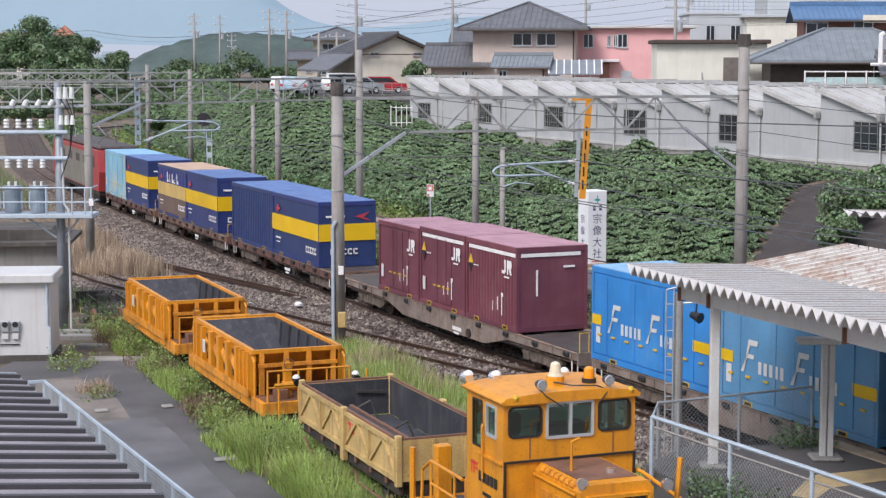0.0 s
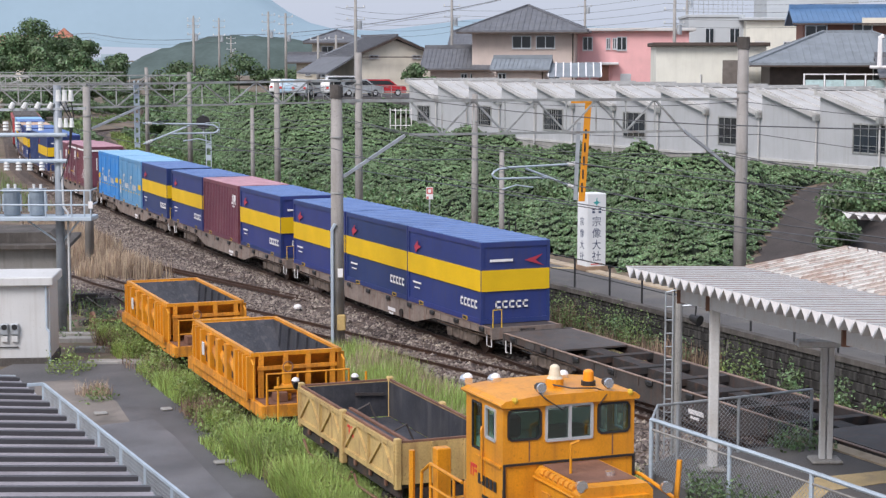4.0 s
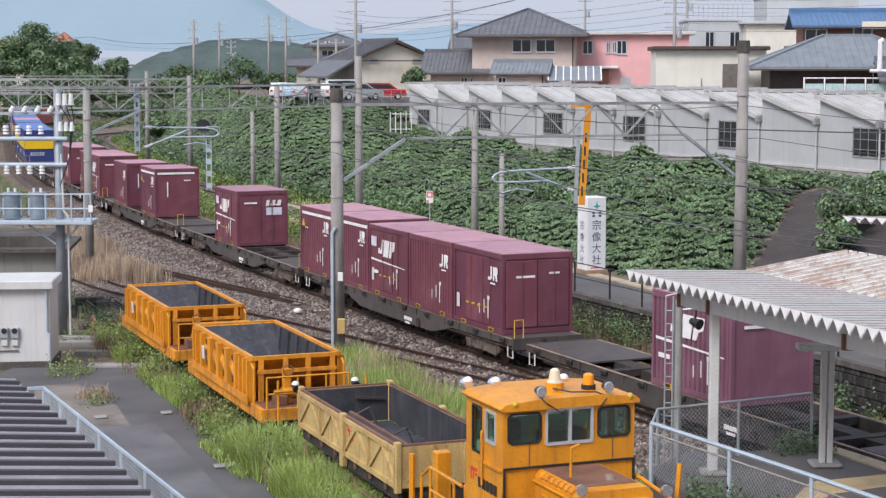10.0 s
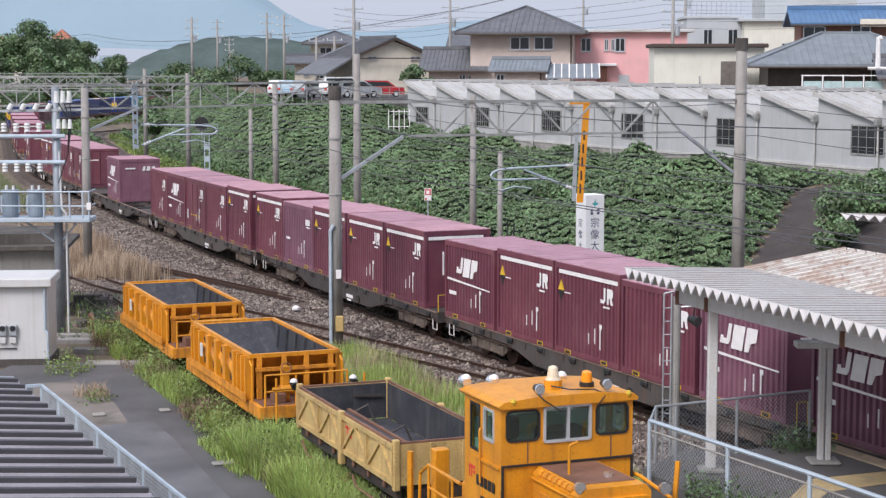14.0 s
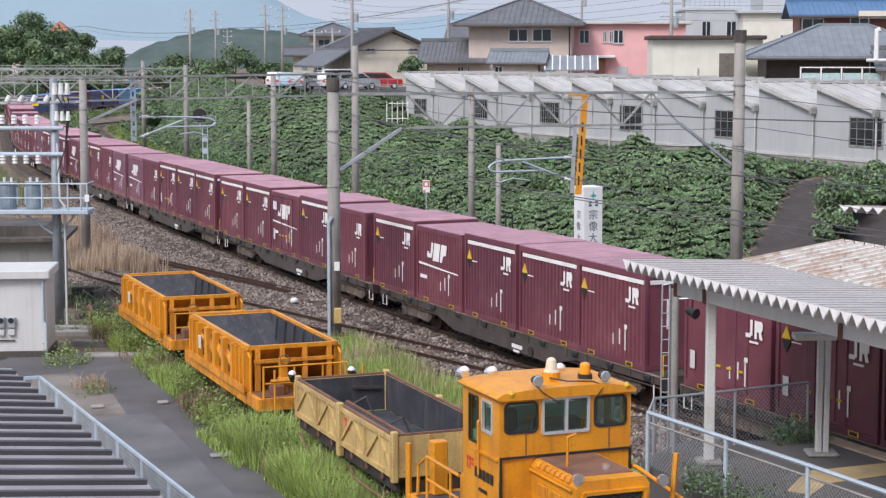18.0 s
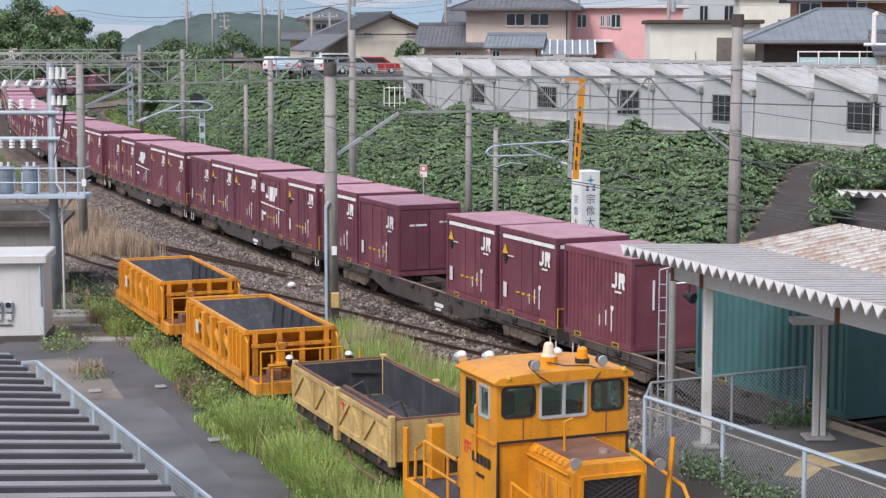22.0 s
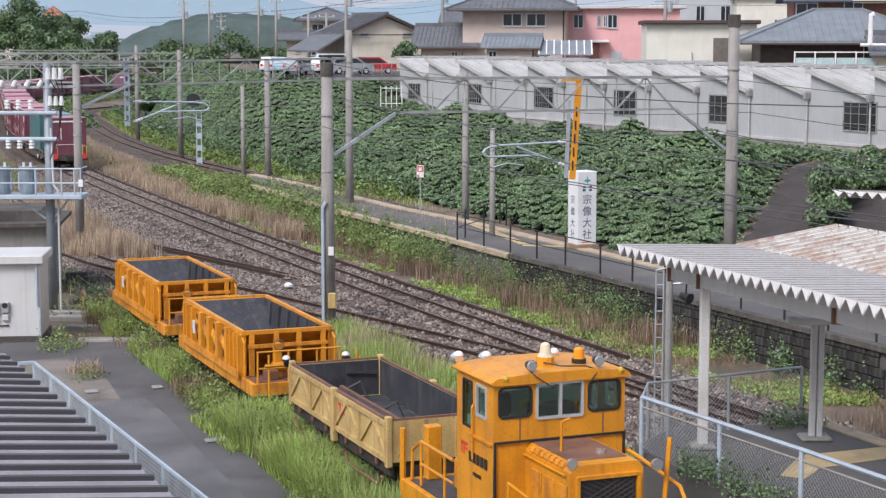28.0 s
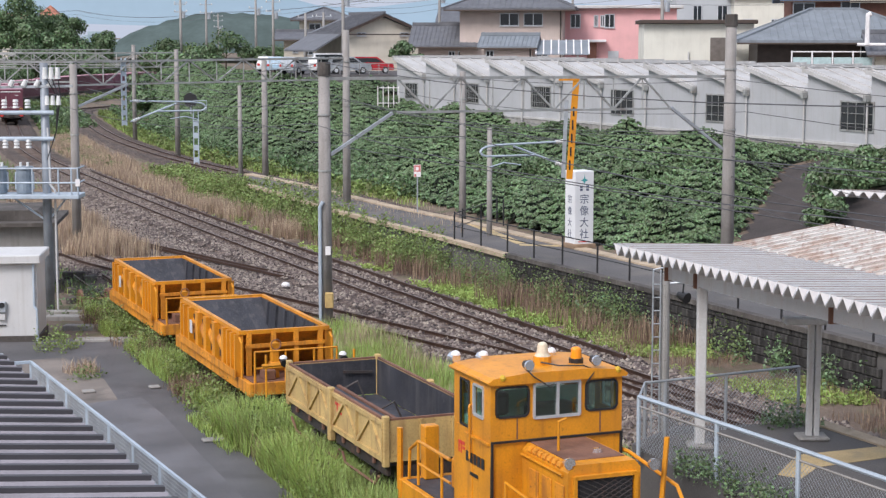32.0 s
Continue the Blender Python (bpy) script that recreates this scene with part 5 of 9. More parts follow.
gabled = house("house", "cream gabled house with a broad front", -7.7, 160.5, 20, 7.3, 9.5, 9.6, 1.7, "gable", M_CREAM, M_TILE_D, [(1.2, 9.3, 0.8, 0.25), (5.3, 9.3, 0.8, 0.25), (1.0, 7.0, 1.2, 0.4)], 0.5)
part("lower_roof", Shape().prism([(-0.4, 0.0), (-3.0, -1.5), (-3.0, -1.66), (-0.4, -0.16)], -0.4, 9.6), M_TILE_D, gabled, "dark lower side roof").location.z = 9.5 - gabled.location.z
house("house", "farther cream house under a dark tiled roof", -13.6, 186.0, 2, 5.0, 7.0, 11.0, 1.2, "hip", M_CREAM, M_TILE_D, [(1.0, 9.7, 1.2, 0.8), (3.0, 9.7, 1.0, 0.8)], 0.9)
house("house", "low cream house with a dark skirt roof", -14.6, 178.0, 3, 6.2, 4.0, 9.0, 0.7, "side", M_CREAM, M_TILE_D, [(0.9, 7.6, 0.5, 0.5), (2.0, 7.4, 0.9, 0.8), (4.4, 7.4, 0.9, 0.8)], 0.9)
house("house", "dark-roofed house behind a white chimney wall", 1.3, 176.0, -5, 6.0, 7.0, 10.7, 1.2, "side", M_BEIGE, M_TILE_D, [(1.0, 9.4, 1.2, 0.8)], 0.7)

pink = house("house", "pink rendered flat-roofed two-storey house", 10.8, 152.0, -3, 10.2, 8.0, 11.6, 0, "flat", M_PINK, M_WHITEROOF, [(1.2, 10.0, 0.8, 1.1), (3.2, 10.1, 0.3, 0.9), (3.75, 10.1, 0.3, 0.9), (4.1, 10.0, 0.8, 1.1)], 0.55)
part("porch_roof", Shape().block(1.0, -1.0, 0, 4.2, 0.1, 0.22, 0.03), M_WHITE, pink, "white porch slab").location.z = 8.75 - pink.location.z
part("porch_wall", Shape().box(2.6, -0.6, 0, 3.4, -0.01, 2.4), M_BRICK, pink, "brown entrance recess").location.z = 6.3 - pink.location.z
part("entrance", Shape().box(4.4, -0.05, 0, 5.3, -0.01, 2.0), M_ALU, pink, "grey side door").location.z = 6.0 - pink.location.z
root = thing("carport", "white-framed carport with a translucent roof", "carport", pose(8.7, 141.0, 6.0, 0, 0, -4))
for a in (0.2, 3.0):
    part("post", Shape().bar((a, 0, 0), (a, 0, 1.95), 0.14), M_WHITE, root)
part("roof", Shape().add([(-0.3, -0.3, 1.85), (3.9, -0.3, 1.85), (3.9, 2.6, 2.95), (-0.3, 2.6, 2.95), (-0.3, -0.3, 1.8), (3.9, -0.3, 1.8), (3.9, 2.6, 2.9), (-0.3, 2.6, 2.9)], [(0, 1, 2, 3), (7, 6, 5, 4), (0, 4, 5, 1), (1, 5, 6, 2), (2, 6, 7, 3), (3, 7, 4, 0)]), M_TILE_G, root, "pale translucent corrugated roof")
for k in range(8):
    part("rafter", Shape().bar((-0.3 + k * 0.6, -0.3, 1.88), (-0.3 + k * 0.6, 2.6, 2.98), 0.1, 0.08), M_WHITE, root)

ivory = house("house", "plain ivory flat-roofed building", 14.9, 124.0, -4, 7.6, 8.0, 10.15, 0, "flat", M_IVORY, M_TRIM, [], 0.25)
part("shutter", Shape().box(4.6, -0.03, 0, 6.2, 0.05, 1.7), mat("taupe_shutter", (0.16, 0.14, 0.125), 0.6), ivory, "closed taupe shutter").location.z = 7.5 - ivory.location.z
part("downpipe", Shape().rod((3.1, -0.08, 0), (3.1, -0.08, 4.5), 0.06), M_WHITEROOF, ivory)
part("canopy_slab", Shape().box(-0.6, -0.5, 0, 7.8, -0.26, 0.12), M_TRIM, ivory, "dark roof edge").location.z = 10.2 - ivory.location.z
apt = house("apartment_block", "pale grey flat-roofed block with a roof railing", 23.2, 168.0, -2, 5.2, 9.0, 13.1, 0, "flat", M_GREYW, M_GREYW, [(1.6, 10.5, 0.8, 1.6), (3.9, 10.5, 0.9, 1.6)], 0.1)
for k in range(12):
    part("railing_post", Shape().bar((k * 0.46, 0.1, 0), (k * 0.46, 0.1, 1.4), 0.04), M_STEEL, apt).location.z = 13.3 - apt.location.z
for z in (13.9, 14.7):
    part("railing", Shape().bar((0, 0.1, 0), (9.4, 0.1, 0), 0.05), M_STEEL, apt).location.z = z - apt.location.z
apt2 = house("apartment_block", "cream flat-roofed block with a projecting roof slab", 28.3, 166.0, -2, 6.5, 9.0, 12.8, 0, "flat", M_IVORY, M_GREYW, [(0.9, 9.8, 0.8, 1.0), (3.5, 9.8, 0.6, 1.0)], 0.5)
apt3 = house("apartment_block", "large plain grey block in the back", 32.0, 176.0, -2, 9.0, 9.0, 15.6, 0, "flat", M_GREYW, M_GREYW, [], 0.1)

# brick house with blue tiles on the right
bh = house("house", "house under a broad grey tiled lower roof", 21.0, 114.0, -6, 10.5, 7.5, 9.05, 2.0, "hip", M_TRIM, M_TILE_G, [(6.5, 7.2, 2.6, 1.5)], 1.4)
house("house", "brick upper storey under a bright blue tiled roof", 24.1, 119.0, -6, 9.5, 5.0, 11.8, 0.95, "side", M_BRICK, M_TILE_B, [(0.15, 10.75, 1.4, 0.75), (3.3, 10.85, 1.2, 0.75)], 0.75, z0=9.6)
part("cream_band", Shape().box(3.4, -0.02, 0, 9.1, 0.05, 0.5), M_CREAM, bh, "cream upper wall band").matrix_basis = pose(2.9, 4.5, 11.5 - bh.location.z)
root = thing("garden_fence", "white picket railing with translucent panels", "fence", pose(22.6, 111.0, 6.9, 0, 0, -8))
for k in range(5):
    part("post", Shape().bar((k * 1.25, 0, 0), (k * 1.25, 0, 1.5), 0.09), M_WHITE, root)
    if k < 4:
        part("panel", Shape().box(k * 1.25 + 0.08, -0.01, 0.1, k * 1.25 + 1.18, 0.01, 1.1), mat("pale_aqua_panel", (0.42, 0.55, 0.55), 0.4), root, "pale aqua panel")
part("top_rail", Shape().bar((0, 0, 1.45), (5.0, 0, 1.45), 0.07), M_WHITE, root)
root = house("shed", "cream shed with a white flue pipe", 27.6, 110.0, -6, 6.0, 4.0, 8.3, 1.2, "side", M_CREAM, M_TILE_D, [(1.0, 6.9, 1.2, 1.0), (2.6, 6.9, 1.6, 1.0)], 0.6)
part("flue", Shape().pipe([(-0.6, -0.5, 1.6), (-0.6, -0.5, 3.4), (-0.4, -0.5, 3.5)], 0.16).rod((-1.2, -0.5, 1.6), (0.5, -0.5, 1.6), 0.1), M_WHITE, root, "white flue pipe").location.z = 7.2 - root.location.z

M_TILE_R = mat("orange_red_roof_tile", (0.42, 0.17, 0.11), 0.6, 0, 0.15, 1.2, 0.2, 12.0)
house("house", "far house under an orange-red tiled roof", -110.0, 437.0, 0, 10.5, 8.5, 11.9, 2.5, "side", M_CREAM, M_TILE_R, [(5.0, 10.2, 1.4, 1.2)], 0.7)
house("house", "far tower with an orange-red pyramid roof", -96.0, 442.0, 0, 3.6, 3.6, 14.1, 2.3, "hip", M_CREAM, M_TILE_R, [(1.2, 12.9, 1.0, 1.2)], 0.6)

# utility poles along the street
for x, y, h in ((-7.3, 150.0, 9.5), (0.9, 168.0, 9.5), (17.2, 132.0, 8.8), (-16.7, 190.0, 8.5), (-30.0, 215.0, 9.0), (-28.2, 225.0, 9.0), (-35.6, 300.0, 13.7), (-79.0, 400.0, 15.2), (24.0, 175.0, 11.0), (16.0, 200.0, 11.0), (-10.5, 176.0, 6.0), (-12.0, 172.0, 6.0), (-20.0, 205.0, 9.0), (-33.0, 236.0, 9.5)):
    z = land(x, y)
    root = thing("utility_pole", "concrete street pole with cross arms and insulators", "pole", pose(x, y, z))
    part("shaft", Shape().rod((0, 0, 0), (0, 0, h), 0.17, 0.11, 10), M_CONC, root, "", True)
    for k in (0.4, 1.2, 2.2) if h > 7 else (0.4,):
        part("cross_arm", Shape().bar((-0.8, 0.1, h - k), (0.8, 0.1, h - k), 0.08), M_STEEL, root)
        for a in (-0.7, 0.0, 0.7):
            part("insulator", Shape().rod((a, 0.1, h - k + 0.03), (a, 0.1, h - k + 0.2), 0.06, None, 6), M_CERAMIC, root)
    part("can", Shape().rod((0.35, 0, h - 3.0), (0.35, 0, h - 2.3), 0.2, None, 10), M_STEEL, root, "grey can")

street_wires = Shape()
for k, zz in ((-0.6, 13.05), (0.0, 13.1), (0.6, 13.05), (0.0, 12.2)):
    ends = [(-170.0, 400.0, zz + 0.3), (-79.0 + k, 400.0, zz + 1.6), (-35.6 + k, 300.0, zz), (10.0, 196.0, 16.5)]
    for p, q in zip(ends, ends[1:]):
        street_wires.pipe([tuple(Vector(p).lerp(Vector(q), i / 10) - Vector((0, 0, 1.2 * (1 - (i / 5 - 1) ** 2)))) for i in range(11)], 0.018, 4)
solid("street_wire", street_wires, M_WIRE, "dark power lines from pole to pole", "wire", kind="stuff")


def car(x, y, rz, paint, label, van=False):
    z = 6.15 if y > 120 else land(x, y)
    r = thing("parked_van" if van else "parked_car", label, "van" if van else "car", pose(x, y, z, 0, 0, rz), "cars in the car park")
    r.scale = (0.86, 0.92, 0.96)  # small town cars
    hgt = 1.75 if van else 1.45
    body = [(-2.0, 0.3), (-2.05, 0.75), (-1.9, 0.95), (2.0, 0.9), (2.1, 0.7), (2.05, 0.3)]
    part("body", Shape().prism(body, -0.82, 0.82), paint, r)
    cab = [(-1.95, 0.9), (-1.75, hgt), (0.5 if not van else 1.0, hgt), (1.3 if not van else 1.6, 0.92)]
    c = part("cabin", Shape().prism(cab, -0.74, 0.74), paint, r)
    for s in (-1, 1):
        part("side_glass", Shape().prism([(-1.7, 0.98), (-1.6, hgt - 0.1), (0.4 if not van else 0.9, hgt - 0.1), (1.05 if not van else 1.4, 0.98)], s * 0.745, s * 0.755), M_GLASS, c, "dark side windows")
        for a in (-1.3, 1.3):
            w = part("wheel", Shape().rod((a, s * 0.7, 0.3), (a, s * 0.86, 0.3), 0.3, None, 16), M_BLACK, r, "black tyre")
            part("rim", Shape().rod((a, s * 0.86, 0.3), (a, s * 0.875, 0.3), 0.18, None, 12), M_ALU, w)
    part("bumper", Shape().block(2.02, -0.8, 0.32, 2.16, 0.8, 0.6, 0.04), paint, r)
    part("bumper", Shape().block(-2.14, -0.8, 0.32, -2.0, 0.8, 0.6, 0.04), paint, r)
    for s in (-0.6, 0.6):
        part("headlight", Shape().block(2.05, s - 0.15, 0.65, 2.12, s + 0.15, 0.8, 0.02), M_LENS, r)
        part("tail_light", Shape().block(-2.08, s - 0.12, 0.65, -2.02, s + 0.12, 0.85, 0.02), M_RED, r)
    return r


P_WHITE = mat("white_car_paint", (0.6, 0.61, 0.62), 0.25)
P_SILVER = mat("silver_car_paint", (0.42, 0.45, 0.48), 0.3, 0.5)
P_BLUE = mat("pale_blue_car_paint", (0.3, 0.42, 0.52), 0.3)
P_RED = mat("red_car_paint", (0.42, 0.03, 0.04), 0.25)
s = Shape().slab([(-11.5, 146.5), (-1.0, 145.0), (-1.0, 163.0), (-15.0, 175.0)], 4.2, 6.13)
solid("car_park", s, M_ASPHALT, "asphalt car park on top of the bank", "car park", kind="structure")
car(-4.9, 149.5, 5, P_RED, "red hatchback parked on the car park")
car(-8.3, 150.0, 8, P_WHITE, "white van parked on the car park", True)
car(-10.9, 147.5, 60, P_SILVER, "silver car parked among others")
car(-9.6, 149.0, 75, P_WHITE, "white car parked behind the fence")
car(-12.4, 150.0, 70, P_BLUE, "pale blue car parked among others")
car(-13.6, 153.0, 75, P_WHITE, "white car at the end of the row")
car(-6.8, 148.5, 10, P_SILVER, "dark silver car beside the van")
root = thing("car_park_fence", "grey steel car-park railing", "fence")
for k in range(15):
    part("post", Shape().bar((-13.0 + k * 0.8, 146.2, 5.9), (-13.0 + k * 0.8, 146.2, 7.0), 0.05), M_BEAM, root)
for z in (6.6, 7.05):
    part("rail", Shape().bar((-13.0, 146.2, z), (-1.8, 146.2, z), 0.05), M_BEAM, root)
root = thing("stair_rail", "white pipe railing at the end of the factory", "fence", pose(-2.35, 134.3, 3.55))
for k in range(5):
    part("post", Shape().rod((-1.6 + k * 0.4, 0.2, -0.3), (-1.6 + k * 0.4, 0.2, 2.0), 0.035), M_WHITE, root)
for z in (0.7, 1.85):
    part("rail", Shape().rod((-1.6, 0.2, z), (0.0, 0.2, z), 0.03), M_WHITE, root)


# ---- distance ----
def ridge_form(name, label, y, profile, depth, material, rough_size, rough_amp):
    """A long hill: a crest line given by a few heights, falling off to both sides."""
    xs = [profile[0][0] + (profile[-1][0] - profile[0][0]) * i / 90 for i in range(91)]
    v, f = [], []
    for j in range(9):
        k = j / 8
        for x in xs:
            top = lerp_table(profile, x)
            n = noise.fractal((x / rough_size, k * depth / rough_size, 0.3), 0.8, 2.0, 4) * rough_amp
            v.append((x, y + (k - 0.5) * depth, max(-2.0, (top + n) * math.sin(math.pi * (0.04 + 0.96 * min(1, k * 2))) if k < 0.5 else (top + n) * (1 - (k - 0.5) * 1.6))))
    # the crest stays at the middle row
    for i, x in enumerate(xs):
        v[4 * 91 + i] = (x, y, lerp_table(profile, x) + noise.fractal((x / rough_size, 2.0, 0.3), 0.8, 2.0, 4) * rough_amp)
    f = [(j * 91 + i, j * 91 + i + 1, (j + 1) * 91 + i + 1, (j + 1) * 91 + i) for j in range(8) for i in range(90)]
    s = Shape().add(v, f)
    return solid(name, s, material, label, "hill", kind="structure", smooth=True)


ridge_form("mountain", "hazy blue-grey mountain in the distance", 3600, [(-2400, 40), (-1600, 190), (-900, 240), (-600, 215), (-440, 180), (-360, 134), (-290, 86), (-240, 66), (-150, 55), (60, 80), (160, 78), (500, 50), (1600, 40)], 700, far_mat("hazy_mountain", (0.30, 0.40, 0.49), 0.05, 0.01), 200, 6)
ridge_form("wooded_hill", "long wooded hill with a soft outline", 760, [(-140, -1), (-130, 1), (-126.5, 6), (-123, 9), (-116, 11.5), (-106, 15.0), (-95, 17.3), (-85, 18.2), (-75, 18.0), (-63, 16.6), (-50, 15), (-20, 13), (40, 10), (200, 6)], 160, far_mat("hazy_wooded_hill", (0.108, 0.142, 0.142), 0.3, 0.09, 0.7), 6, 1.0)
s = Shape()
rng = random.Random(4)
for i in range(60):
    x = rng.uniform(-330, -160)
    w, h = rng.uniform(3, 12), rng.uniform(2, 7) if rng.random() < 0.8 else rng.uniform(8, 15)
    s.box(x, 1500, 0, x + w, 1512, h)
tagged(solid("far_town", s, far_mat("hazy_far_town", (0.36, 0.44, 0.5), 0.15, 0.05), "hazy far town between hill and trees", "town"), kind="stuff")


# ---- plants ----
def leaves(points, size, seed, up=0.35, base=None):
    """Many small bent leaves as quads; points is an array of places."""
    rs = np.random.RandomState(seed)
    n = len(points)
    nrm = rs.normal(size=(n, 3))
    if base is None:
        nrm[:, 2] = np.abs(nrm[:, 2]) + up
    else:
        nrm = nrm * 0.42 + base
        nrm[:, 2] += up
    nrm /= np.linalg.norm(nrm, axis=1)[:, None]
    a = np.cross(nrm, rs.normal(size=(n, 3)))
    a /= np.linalg.norm(a, axis=1)[:, None]
    b = np.cross(nrm, a)
    s = size * rs.uniform(0.6, 1.35, (n, 1))
    p = np.asarray(points)
    v = np.stack([p - a * s * 0.5, p - b * s * 0.38 + nrm * s * 0.1, p + a * s * 0.5, p + b * s * 0.38 + nrm * s * 0.1], 1).reshape(-1, 3)
    f = np.arange(4 * n).reshape(-1, 4)
    return v.tolist(), f.tolist()


def blades(places, heights, width, seed, lean=0.45):
    """Grass: bent, tapering blades from the ground."""
    rs = np.random.RandomState(seed)
    p = np.asarray(places)
    n = len(p)
    ang = rs.uniform(0, 2 * np.pi, n)
    side = np.stack([np.cos(ang), np.sin(ang), np.zeros(n)], 1)
    fwd = np.stack([-np.sin(ang), np.cos(ang), np.zeros(n)], 1)
    h = np.asarray(heights)[:, None] * rs.uniform(0.6, 1.2, (n, 1))
    ln = rs.uniform(0.1, lean, (n, 1)) * h
    w = width * rs.uniform(0.6, 1.3, (n, 1))
    zz = np.array([0, 0, 1.0])
    mid = p + zz * h * 0.6 + fwd * ln * 0.35
    tip = p + zz * h + fwd * ln
    v = np.stack([p - side * w, p + side * w, mid - side * w * 0.7, mid + side * w * 0.7, tip], 1).reshape(-1, 3)
    k = np.arange(n) * 5
    f = [(i, i + 1, i + 3, i + 2) for i in k] + [(i + 2, i + 3, i + 4) for i in k]
    return v.tolist(), f


def scatter(n, seed, x0, x1, y0, y1, keep):
    rs = random.Random(seed)
    out = []
    while len(out) < n:
        x, y = rs.uniform(x0, x1), rs.uniform(y0, y1)
        if keep(x, y, rs):
            out.append((x, y))
    return out


def bare(x, y):
    """The strips of the bank without vines."""
    u = x / y
    if y < 88 and 0.165 + (y - 70) * 0.0022 < u < 0.19 + (y - 70) * 0.0022 and y > 68:
        return True
    if u > 0.212 + 0.01 * math.sin(y) and y < 79:
        return True
    if y < 88 and u > 0.165 + (y - 70) * 0.0022 and 1.6 < bank_distance(x, y) < 6.3 + noise.noise((x * 0.6, y * 0.6, 2.0)) * 1.5:
        return True
    return False


def mound(x, y):
    """Billowing lumps with sharp creases between them."""
    a, b, c = noise.noise((x * 0.3, y * 0.3, 3.0)), noise.noise((x * 0.75, y * 0.75, 7.0)), noise.noise((x * 1.7, y * 1.7, 9.0))
    return 0.1 + 2.0 * abs(a) + 0.95 * abs(b) + 0.35 * abs(c)


def wide_at(y):
    return lerp_table([(60, 16), (120, 15.6), (134, 14.0), (146, 6.2), (400, 6.0)], y)


def vine_bank():
    """Vines over the bank: a lumpy mat coloured as shade and a coat of leaves."""
    v, f, grid = [], [], {}
    step = 0.5
    lump = []
    for j in range(int(150 / step)):
        for i in range(int(82 / step)):
            x, y = -40 + i * step, 58 + j * step
            d = bank_distance(x, y)
            if -0.3 < d < wide_at(y) - (0.3 if y < 138 else -2.0) and x / y < 0.27 and not bare(x, y):
                grid[i, j] = len(v)
                near = min((k for k in (0.5, 1.0, 1.5) if bare(x - k, y) or bare(x + k, y) or bare(x, y - k) or bare(x, y + k)), default=2.0)
                lump.append(mound(x, y) * (near - 0.4) / 1.6 * (1.0 if y < 112 else 0.7))
                v.append((x, y, land(x, y) + max(0.02, lump[-1] * min(1, 0.3 + d / 2) * (1 if y > 138 else min(1, max(0.05, (wide_at(y) - 1.2 - d) / 3)))) - 0.12))
    for (i, j), a in grid.items():
        q = [(i + 1, j), (i + 1, j + 1), (i, j + 1)]
        if all(k in grid for k in q):
            f.append((a, *(grid[k] for k in q)))
    root = thing("vine_bank", "steep bank smothered in green vines", "plants")
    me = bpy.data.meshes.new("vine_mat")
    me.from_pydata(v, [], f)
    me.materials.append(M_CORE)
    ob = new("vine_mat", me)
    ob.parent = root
    tagged(ob, "dark mat under the leaves with their shade put into its colour", kind="stuff")
    vs, fs, lp = np.array(v), np.array(f), np.array(lump)
    rs = np.random.RandomState(5)
    area = np.linalg.norm(np.cross(vs[fs[:, 2]] - vs[fs[:, 0]], vs[fs[:, 3]] - vs[fs[:, 1]]), axis=1)
    # more leaves on the lumps, fewer in the creases
    gap = np.array([noise.noise((x * 0.85, y * 0.85, 21.0 + z * 0.6)) for x, y, z in vs])
    weight = area * np.clip(lp[fs].mean(1) * 1.6 - 0.1, 0.25, 1.0) * np.clip(gap[fs].mean(1) * 3.2 + 0.85, 0.32, 1.0)
    q = fs[rs.choice(len(fs), 760000, p=weight / weight.sum())]
    a, b = rs.uniform(0, 1, (2, len(q), 1))
    pick = (vs[q[:, 0]] * (1 - a) + vs[q[:, 1]] * a) * (1 - b) + (vs[q[:, 3]] * (1 - a) + vs[q[:, 2]] * a) * b
    nrm = np.cross(vs[q[:, 2]] - vs[q[:, 0]], vs[q[:, 3]] - vs[q[:, 1]])
    nrm /= np.linalg.norm(nrm, axis=1)[:, None]
    # the vines hang in overlapping shelves: each bulges at its lip and draws back under the next one
    warp = np.array([1.5 * noise.noise((x * 0.3, y * 0.3, 1.0)) + 0.8 * noise.noise((x * 0.95, y * 0.95, 4.0)) for x, y, z in vs])
    level = (pick[:, 2] + warp[q[:, 0]]) / (0.42 + 0.1 * np.sin(pick[:, 0] * 0.5 + pick[:, 1] * 0.23))
    level += np.array([0.7 * noise.noise((x * 1.9, y * 1.9, z * 1.9)) for x, y, z in pick[:, :3].tolist()])
    shelf = level - np.floor(level)
    stay = rs.uniform(0, 1, len(q)) < 1.3 - 1.05 * shelf
    pick, nrm, shelf = pick[stay], nrm[stay], shelf[stay][:, None]
    pick += nrm * (0.26 * (1 - shelf) + rs.uniform(0.0, 0.1, shelf.shape))
    nrm = nrm + np.array([0.0, -0.35, 0.0]) * (1 - shelf)
    stuff("leaf", *leaves(pick, 0.15, 6, 0.15, nrm), M_LEAF, "broad green vine leaves", root)
    return root


